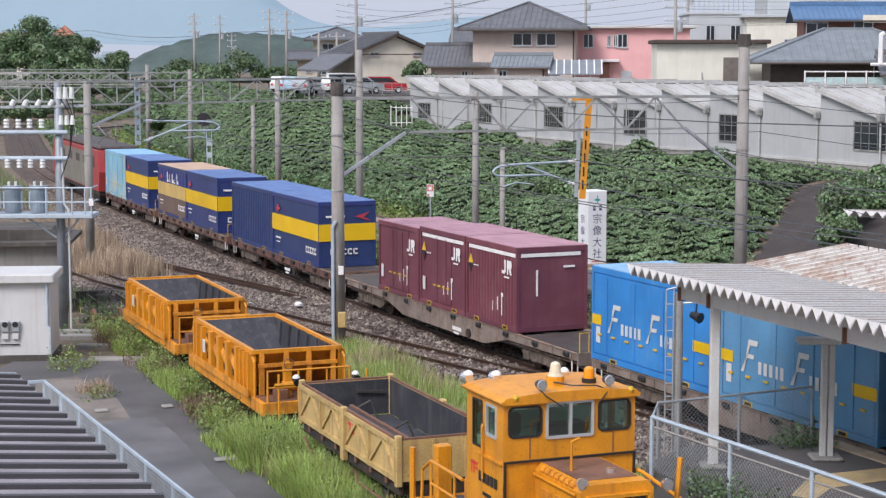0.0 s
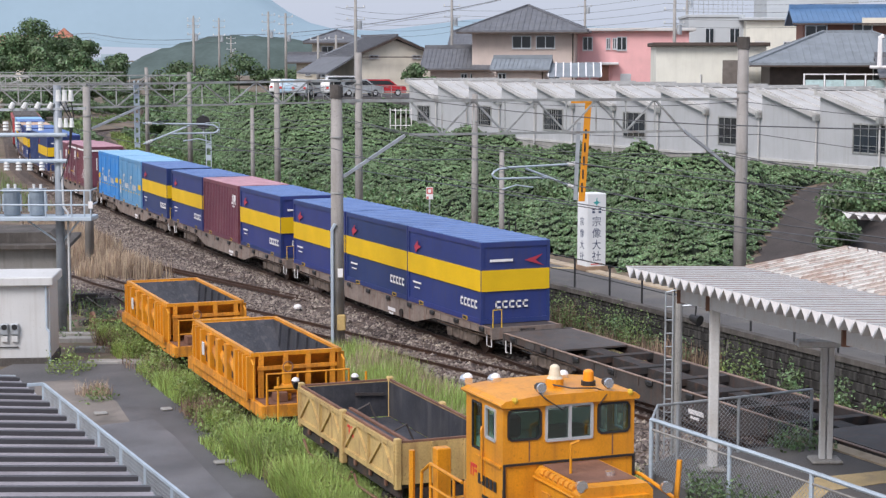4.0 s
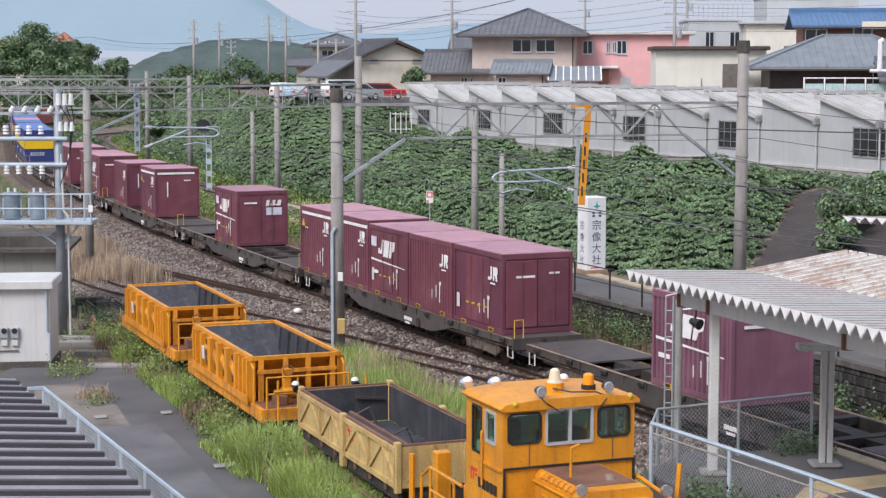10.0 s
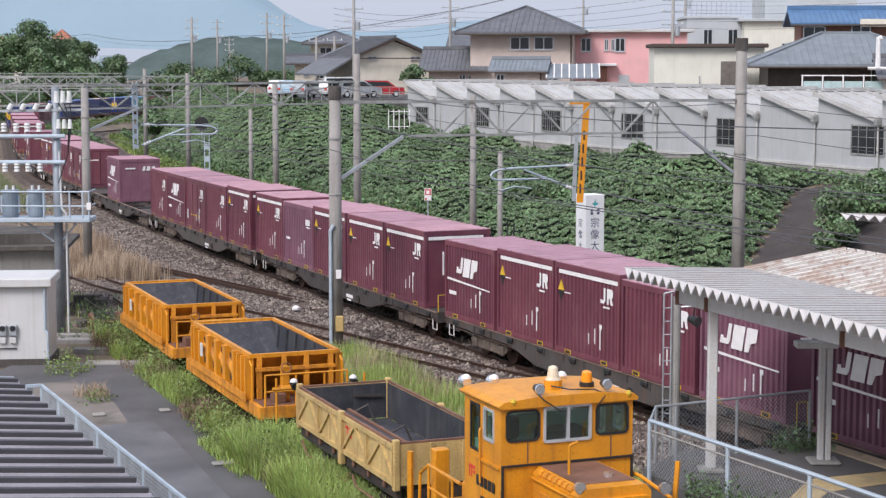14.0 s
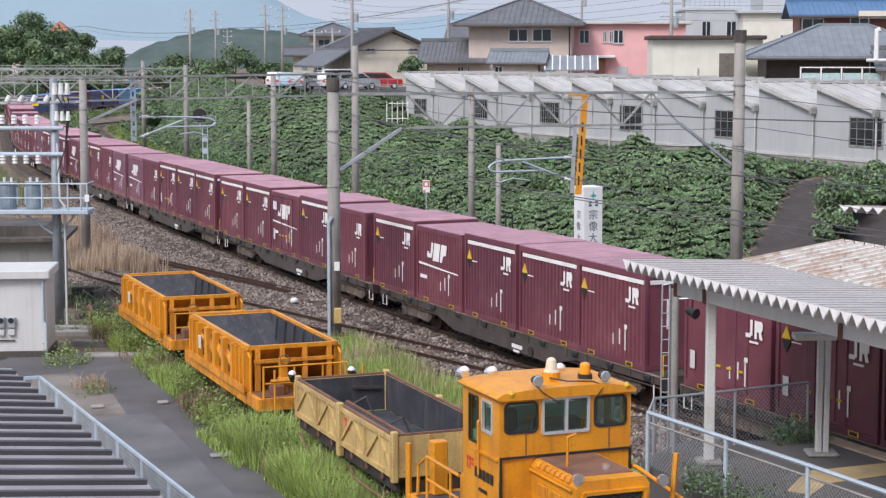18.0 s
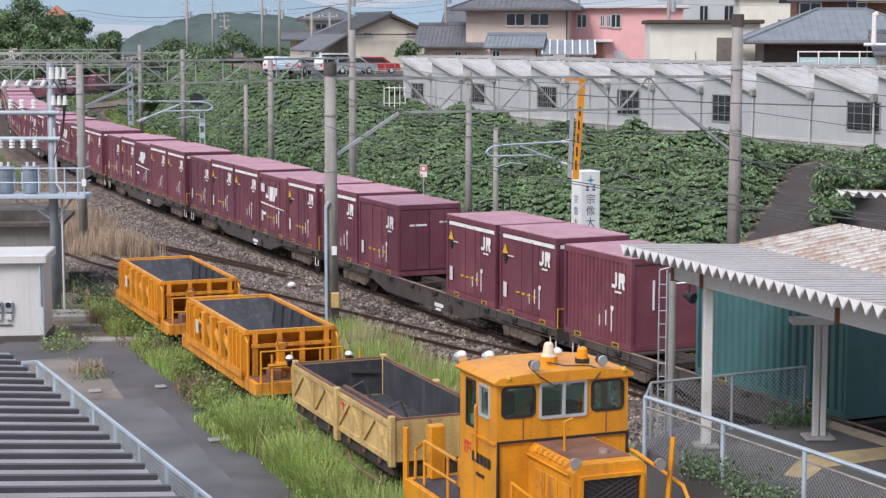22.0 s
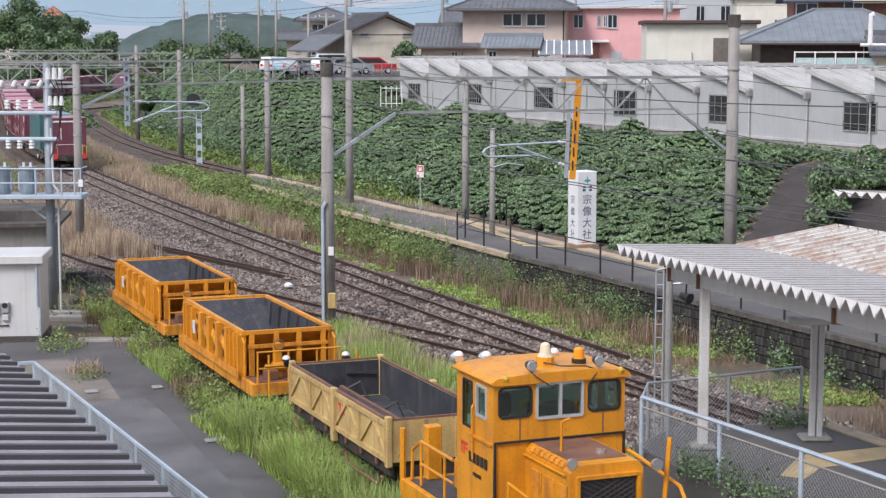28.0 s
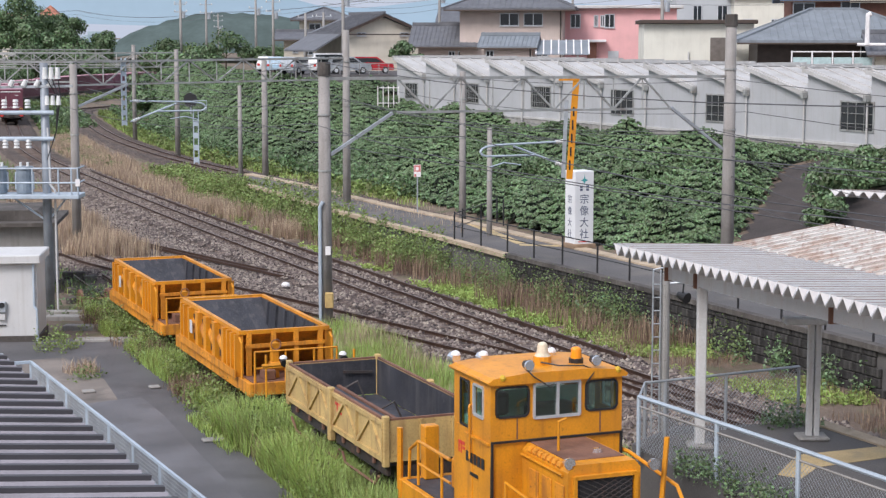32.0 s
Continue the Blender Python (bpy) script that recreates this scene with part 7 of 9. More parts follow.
def ballast_hopper(y_mid):
    """A small four-wheel ballast hopper: frame, ribbed sloping box, end platforms with railings."""
    r = thing("ballast_hopper", "orange ballast hopper wagon with ribbed sides", "railway wagon", yard_pose(y_mid), "hopper wagons of the works train")
    h, w, z0, z1 = 3.0, 1.15, 0.86, 1.97
    for y in (-1, 1):
        part("side_sill", Shape().block(-4.0, y * 1.16 - 0.06, 0.5, 3.9, y * 1.16 + 0.06, 0.84, 0.015), M_ORANGE_D, r)
    for x in (-4.0, 3.82):
        part("end_sill", Shape().block(x, -1.1, 0.52, x + 0.1, 1.1, 0.84, 0.015), M_ORANGE_D, r)
    part("deck", Shape().box(-3.9, -1.1, 0.78, 3.8, 1.1, 0.85), M_RUSTPLATE, r, "rusty chequer-plate deck")
    # box: four leaning plates
    t = 0.06
    box = Shape()
    box.box(-h, w - t, z0 + 0.05, h, w, z1).box(-h, -w, z0 + 0.05, h, -w + t, z1)
    for e in (-1, 1):
        box.prism([(e * h, z1), (e * (h - 0.05), z1), (e * (h - 1.2), z0), (e * (h - 1.12), z0)], -w + t, w - t)
    part("box", box, M_ORANGE_D, r, "orange hopper box")
    lin = Shape()
    a = [(-h + 0.07, -w + 0.07, z1 - 0.02), (h - 0.07, -w + 0.07, z1 - 0.02), (h - 0.07, w - 0.07, z1 - 0.02), (-h + 0.07, w - 0.07, z1 - 0.02)]
    b = [(-h + 1.3, -1.0, z0 + 0.1), (h - 1.3, -1.0, z0 + 0.1), (h - 1.3, 0.3, z0 + 0.1), (-h + 1.3, 0.3, z0 + 0.1)]
    lin.add(a + b, [(0, 1, 5, 4), (1, 2, 6, 5), (2, 3, 7, 6), (3, 0, 4, 7), (4, 5, 6, 7)])
    part("lining", lin, M_HOLD, r, "dark grey sloping steel lining")
    for k in range(6):
        x = -2.2 + k * 0.85
        part("lining_rib", Shape().bar((x, -w + 0.1, z1 - 0.04), (x, -1.0, z0 + 0.45), 0.05, 0.06), M_HOLD, r)
    for p, q in (((-h - 0.03, w, z1), (h + 0.03, w, z1)), ((-h - 0.03, -w, z1), (h + 0.03, -w, z1)), ((-h, -w, z1), (-h, w, z1)), ((h, -w, z1), (h, w, z1))):
        part("rim", Shape().bar(p, q, 0.11, 0.1), M_ORANGE, r)
    # ribbed sides: broad ribs, four open bays with a chute plate in each
    ribs = [(0.015, 0.1), (0.075, 0.12), (0.17, 0.16), (0.325, 0.27), (0.475, 0.27), (0.63, 0.27), (0.785, 0.2), (0.855, 0.1), (0.92, 0.12), (0.985, 0.1)]
    for side in (1, -1):
        for k, rw in ribs:
            x = h - 2 * h * k
            part("rib", Shape().prism([(x - rw / 2, z0 - 0.02), (x + rw / 2, z0 - 0.02), (x + rw / 2, z1 - 0.05), (x - rw / 2, z1 - 0.05)], side * (w + 0.001), side * (w + 0.15)), M_ORANGE, r)
        part("flange", Shape().box(-h - 0.03, min(side * (w + 0.152), side * (w + 0.185)), z0 - 0.04, h + 0.03, max(side * (w + 0.152), side * (w + 0.185)), z0 + 0.16), M_ORANGE_D, r)
        for (ka, wa), (kb, wb) in zip(ribs[2:6], ribs[3:7]):
            x1, x0 = h - 2 * h * ka - wa / 2, h - 2 * h * kb + wb / 2
            ya, yb, yd = side * (w + 0.002), side * (w + 0.02), side * (w + 0.09)
            # flat panel; its dark colour gives the bay its shaded depth
            part("bay", Shape().box(x0, min(ya, yb), z0 + 0.17, x1, max(ya, yb), z1 - 0.22), M_BAY, r, "rusty panel of the open bay with shade put into its colour")
            part("chute", Shape().add([(x0, yb, z0 + 0.5), (x1, yb, z0 + 0.78), (x1, yd, z0 + 0.66), (x0, yd, z0 + 0.36), (x0, yb, z0 + 0.42), (x1, yb, z0 + 0.7), (x1, yd, z0 + 0.58), (x0, yd, z0 + 0.28)],
                                      [(0, 1, 2, 3), (7, 6, 5, 4), (3, 2, 6, 7), (0, 4, 5, 1), (0, 3, 7, 4), (1, 5, 6, 2)]), M_ORANGE_D, r)
        part("side_handrail", Shape().pipe([(-h - 0.25, side * 1.2, 0.84), (-h - 0.25, side * 1.2, 1.75), (-h - 0.05, side * 1.2, 1.85)], 0.03), M_ORANGE, r)
        part("number_plate", Shape().block(h - 1.5, side * (w + 0.145), 1.25, h - 1.26, side * (w + 0.175), 1.62, 0.01), M_WHITEWALL, r, "small pale plate")
    # end frames, platforms, railings
    for sx in (-1, 1):
        for y in (-0.95, -0.3, 0.3, 0.95):
            part("end_post", Shape().bar((sx * (h + 0.02), y, z0), (sx * (h + 0.02), y, z1), 0.12), M_ORANGE_D, r)
        part("end_beam", Shape().bar((sx * (h + 0.06), -1.05, 1.62), (sx * (h + 0.06), 1.05, 1.62), 0.09), M_ORANGE_D, r)
    x = -3.93
    rail = [(x, 1.05, 0.84), (x, 1.05, 1.62), (x, -1.1, 1.62), (x, -1.1, 0.84)]
    part("end_rail", Shape().pipe(rail, 0.035), M_ORANGE, r)
    part("end_rail", Shape().pipe([(x, 1.05, 1.2), (x, -1.1, 1.2)], 0.028), M_ORANGE, r)
    for y in (-0.5, 0.25):
        part("rail_post", Shape().rod((x, y, 0.84), (x, y, 1.62), 0.028), M_ORANGE, r)
    part("brake_cylinder", Shape().rod((-3.5, 0.55, 1.15), (-3.5, 0.15, 1.15), 0.13, None, 12), M_ORANGE_D, r)
    part("brake_stand", Shape().block(-3.55, 0.3, 0.85, -3.35, 0.5, 1.75, 0.02), M_ORANGE, r)
    part("hand_wheel", Shape().pipe([(-3.6, 0.4 + 0.13 * math.cos(a * 0.5236), 1.72 + 0.13 * math.sin(a * 0.5236)) for a in range(13)], 0.016), M_RUSTPLATE, r, "thin rusty hand wheel")
    for y in (-0.55, 0.6):
        part("tool_box", Shape().block(-3.75, y - 0.15, 0.85, -3.3, y + 0.15, 1.1, 0.02), M_RUSTPLATE, r)
    part("coupler", Shape().block(-4.5, -0.12, 0.55, -4.0, 0.12, 0.8, 0.03), M_DARK, r)
    spoked_bogie(r, (-2.6, 2.6))
    part("underframe", Shape().box(-3.4, -0.6, 0.42, 3.4, 0.6, 0.6), M_DARK, r)
    return r


ballast_hopper(47.55)
hop = ballast_hopper(56.55)
hop["label"] = "farther orange ballast hopper wagon among weeds"
# work lamps on the nearer hopper's end rail
root = thing("work_lamp_pair", "two white-capped work lamps on an orange end rail", "lamp", yard_pose(43.45))
part("rail", Shape().pipe([(0.0, 1.0, 1.35), (0.0, -1.45, 1.35)], 0.05), M_ORANGE, root)
part("rail_post", Shape().pipe([(0.0, -1.4, 0.9), (0.0, -1.4, 1.62)], 0.03), M_ORANGE, root)
part("rail_post", Shape().pipe([(0.0, 0.9, 0.5), (0.0, 0.9, 1.62)], 0.03), M_ORANGE, root)
for y in (0.45, -1.1):
    lamp = part("lamp", Shape().rod((0.05, y, 1.45), (-0.12, y, 1.4), 0.08, 0.1, 12), M_BLACK, root, "black lamp housing")
    part("cap", Shape().ball((0.0, y, 1.5), 0.1, 0.9, 10, True), M_WHITE, lamp, "white lamp hood")


def gondola():
    r = thing("gondola_wagon", "faded ochre drop-side gondola with dark empty hold", "railway wagon", yard_pose(37.95))
    h, w, z0, z1 = 3.27, 1.09, 1.02, 1.86
    for side in (1, -1):
        for a, b in ((-h, -0.04), (0.04, h)):
            panel = part("side_panel", Shape().box(a, side * w - 0.03, z0, b, side * w + 0.03, z1), M_TANPAINT, r, "faded ochre drop side")
            y = side * (w + 0.05)
            part("top_rib", Shape().bar((a, y, z1 - 0.05), (b, y, z1 - 0.05), 0.07, 0.09), M_TANPAINT, panel)
            part("bottom_rib", Shape().bar((a, y, z0 + 0.06), (b, y, z0 + 0.06), 0.07, 0.1), M_TANPAINT, panel)
            n = 4
            for i in range(n + 1):
                x = a + (b - a) * i / n
                if i % 2 == 0:
                    part("stake", Shape().bar((x, y, z0), (x, y, z1), 0.05, 0.08), M_TANPAINT, panel)
            for i in range(n):
                x, x2 = a + (b - a) * i / n, a + (b - a) * (i + 1) / n
                zz = (z1 - 0.08, z0 + 0.1) if i % 2 else (z0 + 0.1, z1 - 0.08)
                part("diagonal_rib", Shape().bar((x, y, zz[0]), (x2, y, zz[1]), 0.05, 0.08), M_TANPAINT, panel)
            for k in (0.2, 0.5, 0.8):
                x = a + (b - a) * k
                part("hinge", Shape().block(x - 0.05, side * (w + 0.02) - 0.03, z0 - 0.16, x + 0.05, side * (w + 0.02) + 0.03, z0 + 0.02, 0.01), M_RUSTPLATE, panel)
        part("rim", Shape().bar((-h, side * w, z1 + 0.02), (h, side * w, z1 + 0.02), 0.06, 0.05), M_RUSTPLATE, r, "worn rusty rim")
        part("centre_post", Shape().block(-0.09, side * (w + 0.06) - 0.07, z0 - 0.25, 0.09, side * (w + 0.06) + 0.07, z1 + 0.08, 0.02), M_TANPAINT, r)
    for x in (-h, h):
        part("end_panel", Shape().box(x - 0.04, -w, z0, x + 0.04, w, z1), M_TANPAINT, r, "faded ochre end")
        part("rim", Shape().bar((x, -w, z1 + 0.02), (x, w, z1 + 0.02), 0.06, 0.05), M_RUSTPLATE, r)
        for y in (-w, w):
            part("corner_post", Shape().block(x - 0.07, y - 0.07, z0 - 0.1, x + 0.07, y + 0.07, z1 + 0.1, 0.02), M_TANPAINT, r)
        for y in (-0.35, 0.35):
            part("end_stake", Shape().bar((x * 1.016, y, z0), (x * 1.016, y, z1), 0.07), M_TANPAINT, r)
    part("floor", Shape().box(-h + 0.05, -w + 0.03, z0 - 0.1, h - 0.05, w - 0.03, z0 - 0.02), M_HOLD, r, "dark hold floor")
    for side in (1, -1):
        part("lining", Shape().box(-h + 0.05, side * w - 0.045 * side, z0, h - 0.05, side * w - 0.035 * side, z1 - 0.01), M_HOLD, r, "dark inner lining")
    for x in (-h + 0.05, h - 0.05):
        part("lining", Shape().box(x - 0.006, -w + 0.05, z0, x + 0.006, w - 0.05, z1 - 0.01), M_HOLD, r)
    part("chute_plate", Shape().add([(-h + 0.1, w - 0.1, z1 - 0.3), (h - 0.6, w - 0.1, z1 - 0.3), (h - 0.6, 0.1, z1 - 0.5), (-h + 0.1, 0.1, z1 - 0.5), (-h + 0.1, 0.1, z0), (h - 0.6, 0.1, z0)], [(0, 1, 2, 3), (3, 2, 5, 4), (0, 3, 2, 1)]), M_HOLD, r, "dark sloping plate in the hold")
    part("chute_edge", Shape().bar((-h + 0.1, 0.1, z1 - 0.48), (h - 0.6, 0.1, z1 - 0.48), 0.08, 0.07), M_RUSTPLATE, r, "rusty plate edge")
    for x in (-0.1, h - 0.9):
        part("inner_stay", Shape().pipe([(x, 0.1, z1 - 0.5), (x + 0.1, -0.3, z1 - 0.35), (x + 0.05, -0.5, z0)], 0.025), M_UFRAME, r)
    part("hook", Shape().bar((h - 0.1, -0.2, z1 - 0.25), (h - 0.1, -0.9, z1 - 0.3), 0.06), M_UFRAME, r)
    s = Shape().box(-0.55, w + 0.031, z1 - 0.42, -0.48, w + 0.04, z1 - 0.2).box(-0.62, w + 0.031, z1 - 0.42, -0.48, w + 0.04, z1 - 0.36).box(-0.36, w + 0.031, z1 - 0.42, -0.3, w + 0.04, z1 - 0.2).box(-0.4, w + 0.031, z1 - 0.26, -0.2, w + 0.04, z1 - 0.2)
    part("emblem", s, M_RED, r, "small red emblem")
    part("side_sill", Shape().block(-h, w - 0.12, 0.72, h, w - 0.02, 0.95, 0.02), M_DARK, r, "dark rusty sill")
    part("side_sill", Shape().block(-h, -w + 0.02, 0.72, h, -w + 0.12, 0.95, 0.02), M_DARK, r)
    part("underframe", Shape().box(-h, -0.7, 0.5, h, 0.7, 0.92), M_DARK, r)
    part("foot_rail", Shape().pipe([(h - 0.4, w + 0.08, 0.7), (h - 0.8, w + 0.08, 0.45), (-0.4, w + 0.08, 0.45), (-0.6, w + 0.08, 0.7)], 0.03), M_RUSTPLATE, r, "rusty step bar")
    part("foot_rail", Shape().pipe([(-0.8, w + 0.08, 0.7), (-1.0, w + 0.08, 0.5), (-h + 0.4, w + 0.08, 0.5), (-h + 0.2, w + 0.08, 0.7)], 0.03), M_RUSTPLATE, r)
    spoked_bogie(r, (-2.0, 2.0))
    return r


gondola()


def window_glass():
    m = bpy.data.materials.new("green_tinted_glass")
    m.use_nodes = True
    n, l = m.node_tree.nodes, m.node_tree.links
    n.remove(n["Principled BSDF"])
    g, t, mx = n.new("ShaderNodeBsdfGlossy"), n.new("ShaderNodeBsdfTransparent"), n.new("ShaderNodeMixShader")
    g.inputs["Roughness"].default_value = 0.03
    t.inputs["Color"].default_value = (0.72, 0.85, 0.8, 1)
    mx.inputs[0].default_value = 0.13
    l.new(t.outputs[0], mx.inputs[1]), l.new(g.outputs[0], mx.inputs[2]), l.new(mx.outputs[0], n["Material Output"].inputs[0])
    return m


GLASS = window_glass()


def rail_tractor():
    """The orange motor car: frame, deck, cab with windows, bonnet with grille, rails, lamps. x = 0 at the cab's front, which faces the platform."""
    r = thing("rail_tractor", "orange maintenance motor car with a square cab", "rail vehicle", yard_pose(29.75))
    w = 1.24
    part("side_sill", Shape().block(-2.6, w - 0.1, 0.62, 4.3, w + 0.02, 1.0, 0.02), M_ORANGE, r)
    part("side_sill", Shape().block(-2.6, -w - 0.02, 0.62, 4.3, -w + 0.1, 1.0, 0.02), M_ORANGE, r)
    for x in (-2.6, 4.2):
        part("buffer_beam", Shape().block(x, -w - 0.05, 0.5, x + 0.12, w + 0.05, 1.02, 0.02), M_ORANGE, r)
    part("deck", Shape().box(-2.5, -w + 0.1, 0.9, 4.2, w - 0.1, 1.0), M_HOLD, r, "dark grey deck plate")
    # cab walls with real openings, built as panels round each window
    X1, ZB, ZT = 1.5, 1.0, 3.65
    t = 0.06
    front = [(1.14, 0.54, 3.06, 3.57), (0.44, -0.42, 3.01, 3.6), (-0.54, -1.14, 3.06, 3.57)]
    holes = [(b, a, zb, zt) for a, b, zb, zt in front]
    fw = Shape().pierced([-w, -1.14, -0.54, -0.42, 0.44, 0.54, 1.14, w], [ZB, 3.01, 3.06, 3.57, 3.6, ZT], holes, -t, 0)
    part("front_wall", fw, M_ORANGE, r)
    back = Shape().pierced([-w, -0.9, -0.08, 0.08, 0.9, w], [ZB, 2.9, 3.53, ZT], [(-0.9, -0.08, 2.9, 3.53), (0.08, 0.9, 2.9, 3.53)], X1, X1 + t)
    part("rear_wall", back, M_ORANGE, r)
    for side in (1, -1):
        y0, y1 = (w - t, w) if side > 0 else (-w, -w + t)
        turn = Matrix(((0, 1, 0, 0), (1, 0, 0, 0), (0, 0, 1, 0), (0, 0, 0, 1)))
        sw = Shape().pierced([0, 0.24, 0.66, 0.86, 1.26, X1], [ZB, 2.72, 3.0, 3.53, ZT], [(0.24, 0.66, 3.0, 3.53), (0.86, 1.26, 2.72, 3.53)], y0, y1, turn)
        part("side_wall", sw, M_ORANGE, r)
        yo = y1 if side > 0 else y0
        door = part("door", Shape().box(0.72, yo - 0.012, 1.15, 1.42, yo + 0.012, 2.7), M_ORANGE, r, "orange cab door")
        part("door_handle", Shape().pipe([(0.74, yo + side * 0.05, 2.2), (0.74, yo + side * 0.06, 3.1), (0.77, yo + side * 0.03, 3.15)], 0.02), M_ORANGE, door)
        ow = part("side_window", Shape().box(0.86, yo - 0.035, 2.72, 1.26, yo - 0.028, 3.53), GLASS, r, "tinted window")
        fr = Shape()
        for p, q in (((0.86, 2.72), (1.26, 2.72)), ((1.26, 2.72), (1.26, 3.53)), ((1.26, 3.53), (0.86, 3.53)), ((0.86, 3.53), (0.86, 2.72))):
            fr.bar((p[0], yo, p[1]), (q[0], yo, q[1]), 0.035)
        part("gasket", fr, M_BLACK, ow, "black rubber gasket")
        ow = part("side_window", Shape().box(0.24, yo - 0.035, 3.0, 0.72, yo - 0.028, 3.53), GLASS, r, "tinted sliding window")
        fr = Shape()
        for p, q in (((0.24, 3.0), (0.66, 3.0)), ((0.66, 3.0), (0.66, 3.53)), ((0.66, 3.53), (0.24, 3.53)), ((0.24, 3.53), (0.24, 3.0))):
            fr.bar((p[0], yo, p[1]), (q[0], yo, q[1]), 0.045)
        part("window_frame", fr, M_ALU, ow, "aluminium frame")
    for i, (a, b, zb, zt) in enumerate(front):
        ow = part("windscreen", Shape().box(-0.035, b, zb, -0.028, a, zt), GLASS, r, "tinted windscreen")
        fr = Shape()
        c = 0.06 if i != 1 else 0.012
        loop = [(a, zb + c), (a, zt - c), (a - c, zt), (b + c, zt), (b, zt - c), (b, zb + c), (b + c, zb), (a - c, zb), (a, zb + c)]
        for p, q in zip(loop, loop[1:]):
            fr.bar((-0.06 if i != 1 else -0.065, p[0], p[1]), (-0.06 if i != 1 else -0.065, q[0], q[1]), 0.035 if i != 1 else 0.045)
        part("gasket" if i != 1 else "window_frame", fr, M_BLACK if i != 1 else M_ALU, ow, "black rubber gasket" if i != 1 else "aluminium sliding frame")
        if i == 1:
            part("mullion", Shape().bar((-0.07, 0.0, zb), (-0.07, 0.0, zt), 0.05), M_ALU, ow)
    roof = Shape().prism([(-1.29, 0), (1.29, 0), (1.31, 0.05), (1.22, 0.12), (0.6, 0.18), (-0.6, 0.18), (-1.22, 0.12), (-1.31, 0.05)], -0.14, X1 + 0.1, Matrix(((0, 1, 0, 0), (1, 0, 0, 0), (0, 0, 1, 3.63), (0, 0, 0, 1))))
    part("roof", roof, M_ORANGE, r, "rounded orange cab roof")
    part("roof_gutter", Shape().pipe([(-0.17, 1.3, 3.68), (X1 + 0.1, 1.3, 3.68)], 0.03), M_ORANGE, r)
    # inside
    part("inner_lining", Shape().box(0.02, -w + 0.07, 2.0, X1 - 0.02, w - 0.07, 2.88).box(0.02, -w + 0.07, 3.59, X1 - 0.02, w - 0.07, 3.62), M_CABGREEN, r, "pale green cab lining")
    part("inner_lining", Shape().box(X1 - 0.06, -w + 0.1, 2.4, X1 - 0.02, w - 0.1, 3.2), M_CABGREEN, r)
    part("seat", Shape().block(0.8, 0.5, 2.88, 1.1, 0.95, 3.3, 0.06), M_BLACK, r, "black driver's seat")
    part("control_desk", Shape().block(0.25, -0.5, 2.85, 0.6, 0.35, 3.15, 0.04), M_UFRAME, r, "grey control desk")
    # nose outline and bonnet
    line = Shape().path([(-0.075, w - 0.02, 1.3), (-0.075, w - 0.02, 2.64), (-0.075, -w + 0.02, 2.64), (-0.075, -w + 0.02, 1.3)], 0.05, 0.05)
    part("seam_trim", line, M_BLACK, r, "black rubber seam trim")
    for y in (0.75, -0.82):
        part("drain_streak", Shape().box(-0.066, y - 0.012, 2.67, -0.062, y + 0.012, 3.03), M_RUSTPLATE, r, "thin rust streak")
    bw = 0.66
    bonnet = Shape().prism([(-bw, 1.0), (bw, 1.0), (bw, 2.48), (bw - 0.1, 2.6), (-bw + 0.1, 2.6), (-bw, 2.48)], -1.85, -0.07, Matrix(((0, 1, 0, 0), (1, 0, 0, 0), (0, 0, 1, 0), (0, 0, 0, 1))))
    bo = part("bonnet", bonnet, M_ORANGE, r, "orange engine bonnet")
    part("top_plate", Shape().box(-1.55, -bw + 0.14, 2.6, -0.1, bw - 0.14, 2.612), M_RUSTPLATE, bo, "rusty brown top plate")
    for i in range(7):
        part("louvre", Shape().rod((-0.3 - i * 0.19, bw - 0.06, 2.53), (-0.43 - i * 0.19, bw - 0.06, 2.53), 0.075, None, 8), M_ORANGE_D, bo)
    part("edge_rail", Shape().pipe([(-0.1, bw + 0.03, 2.42), (-1.7, bw + 0.03, 2.42)], 0.025), M_ORANGE, bo)
    for i in range(3):
        part("side_panel", Shape().block(-0.75 - i * 0.5, bw, 1.75, -0.4 - i * 0.5, bw + 0.02, 2.25, 0.01), M_ORANGE_D, bo)
    g = part("grille", Shape().box(-1.875, -0.5, 1.2, -1.855, 0.5, 2.36), M_BLACK, bo, "black radiator grille")
    mesh = Shape()
    for i in range(-10, 16):
        for sgn in (1, -1):
            p, q = (-0.5, 1.2 + i * 0.085), (0.5, 1.2 + i * 0.085 + 0.5 * sgn)
            za, zb = p[1], q[1]
            k0, k1 = 0.0, 1.0
            lo, hi = 1.2, 2.36
            if za < lo:
                k0 = (lo - za) / (zb - za) if zb > za else 2
            if za > hi:
                k0 = (hi - za) / (zb - za) if zb < za else 2
            if zb > hi:
                k1 = (hi - za) / (zb - za) if zb > za else -1
            if zb < lo:
                k1 = (lo - za) / (zb - za) if zb < za else -1
            if k1 > k0:
                mesh.bar((-1.885, -0.5 + k0, za + (zb - za) * k0), (-1.885, -0.5 + k1, za + (zb - za) * k1), 0.016)
    part("grille_mesh", mesh, M_UFRAME, g, "diamond wire mesh")
    for p, q in (((0.55, 1.15), (0.55, 2.42)), ((-0.55, 1.15), (-0.55, 2.42)), ((0.55, 2.4), (-0.55, 2.4))):
        part("grille_frame", Shape().bar((-1.88, *p), (-1.88, *q), 0.1, 0.06), M_ORANGE, bo)
    part("filler_cap", Shape().rod((-1.2, -0.2, 2.61), (-1.2, -0.2, 2.68), 0.08, None, 10), M_LENS, bo, "chrome filler cap")
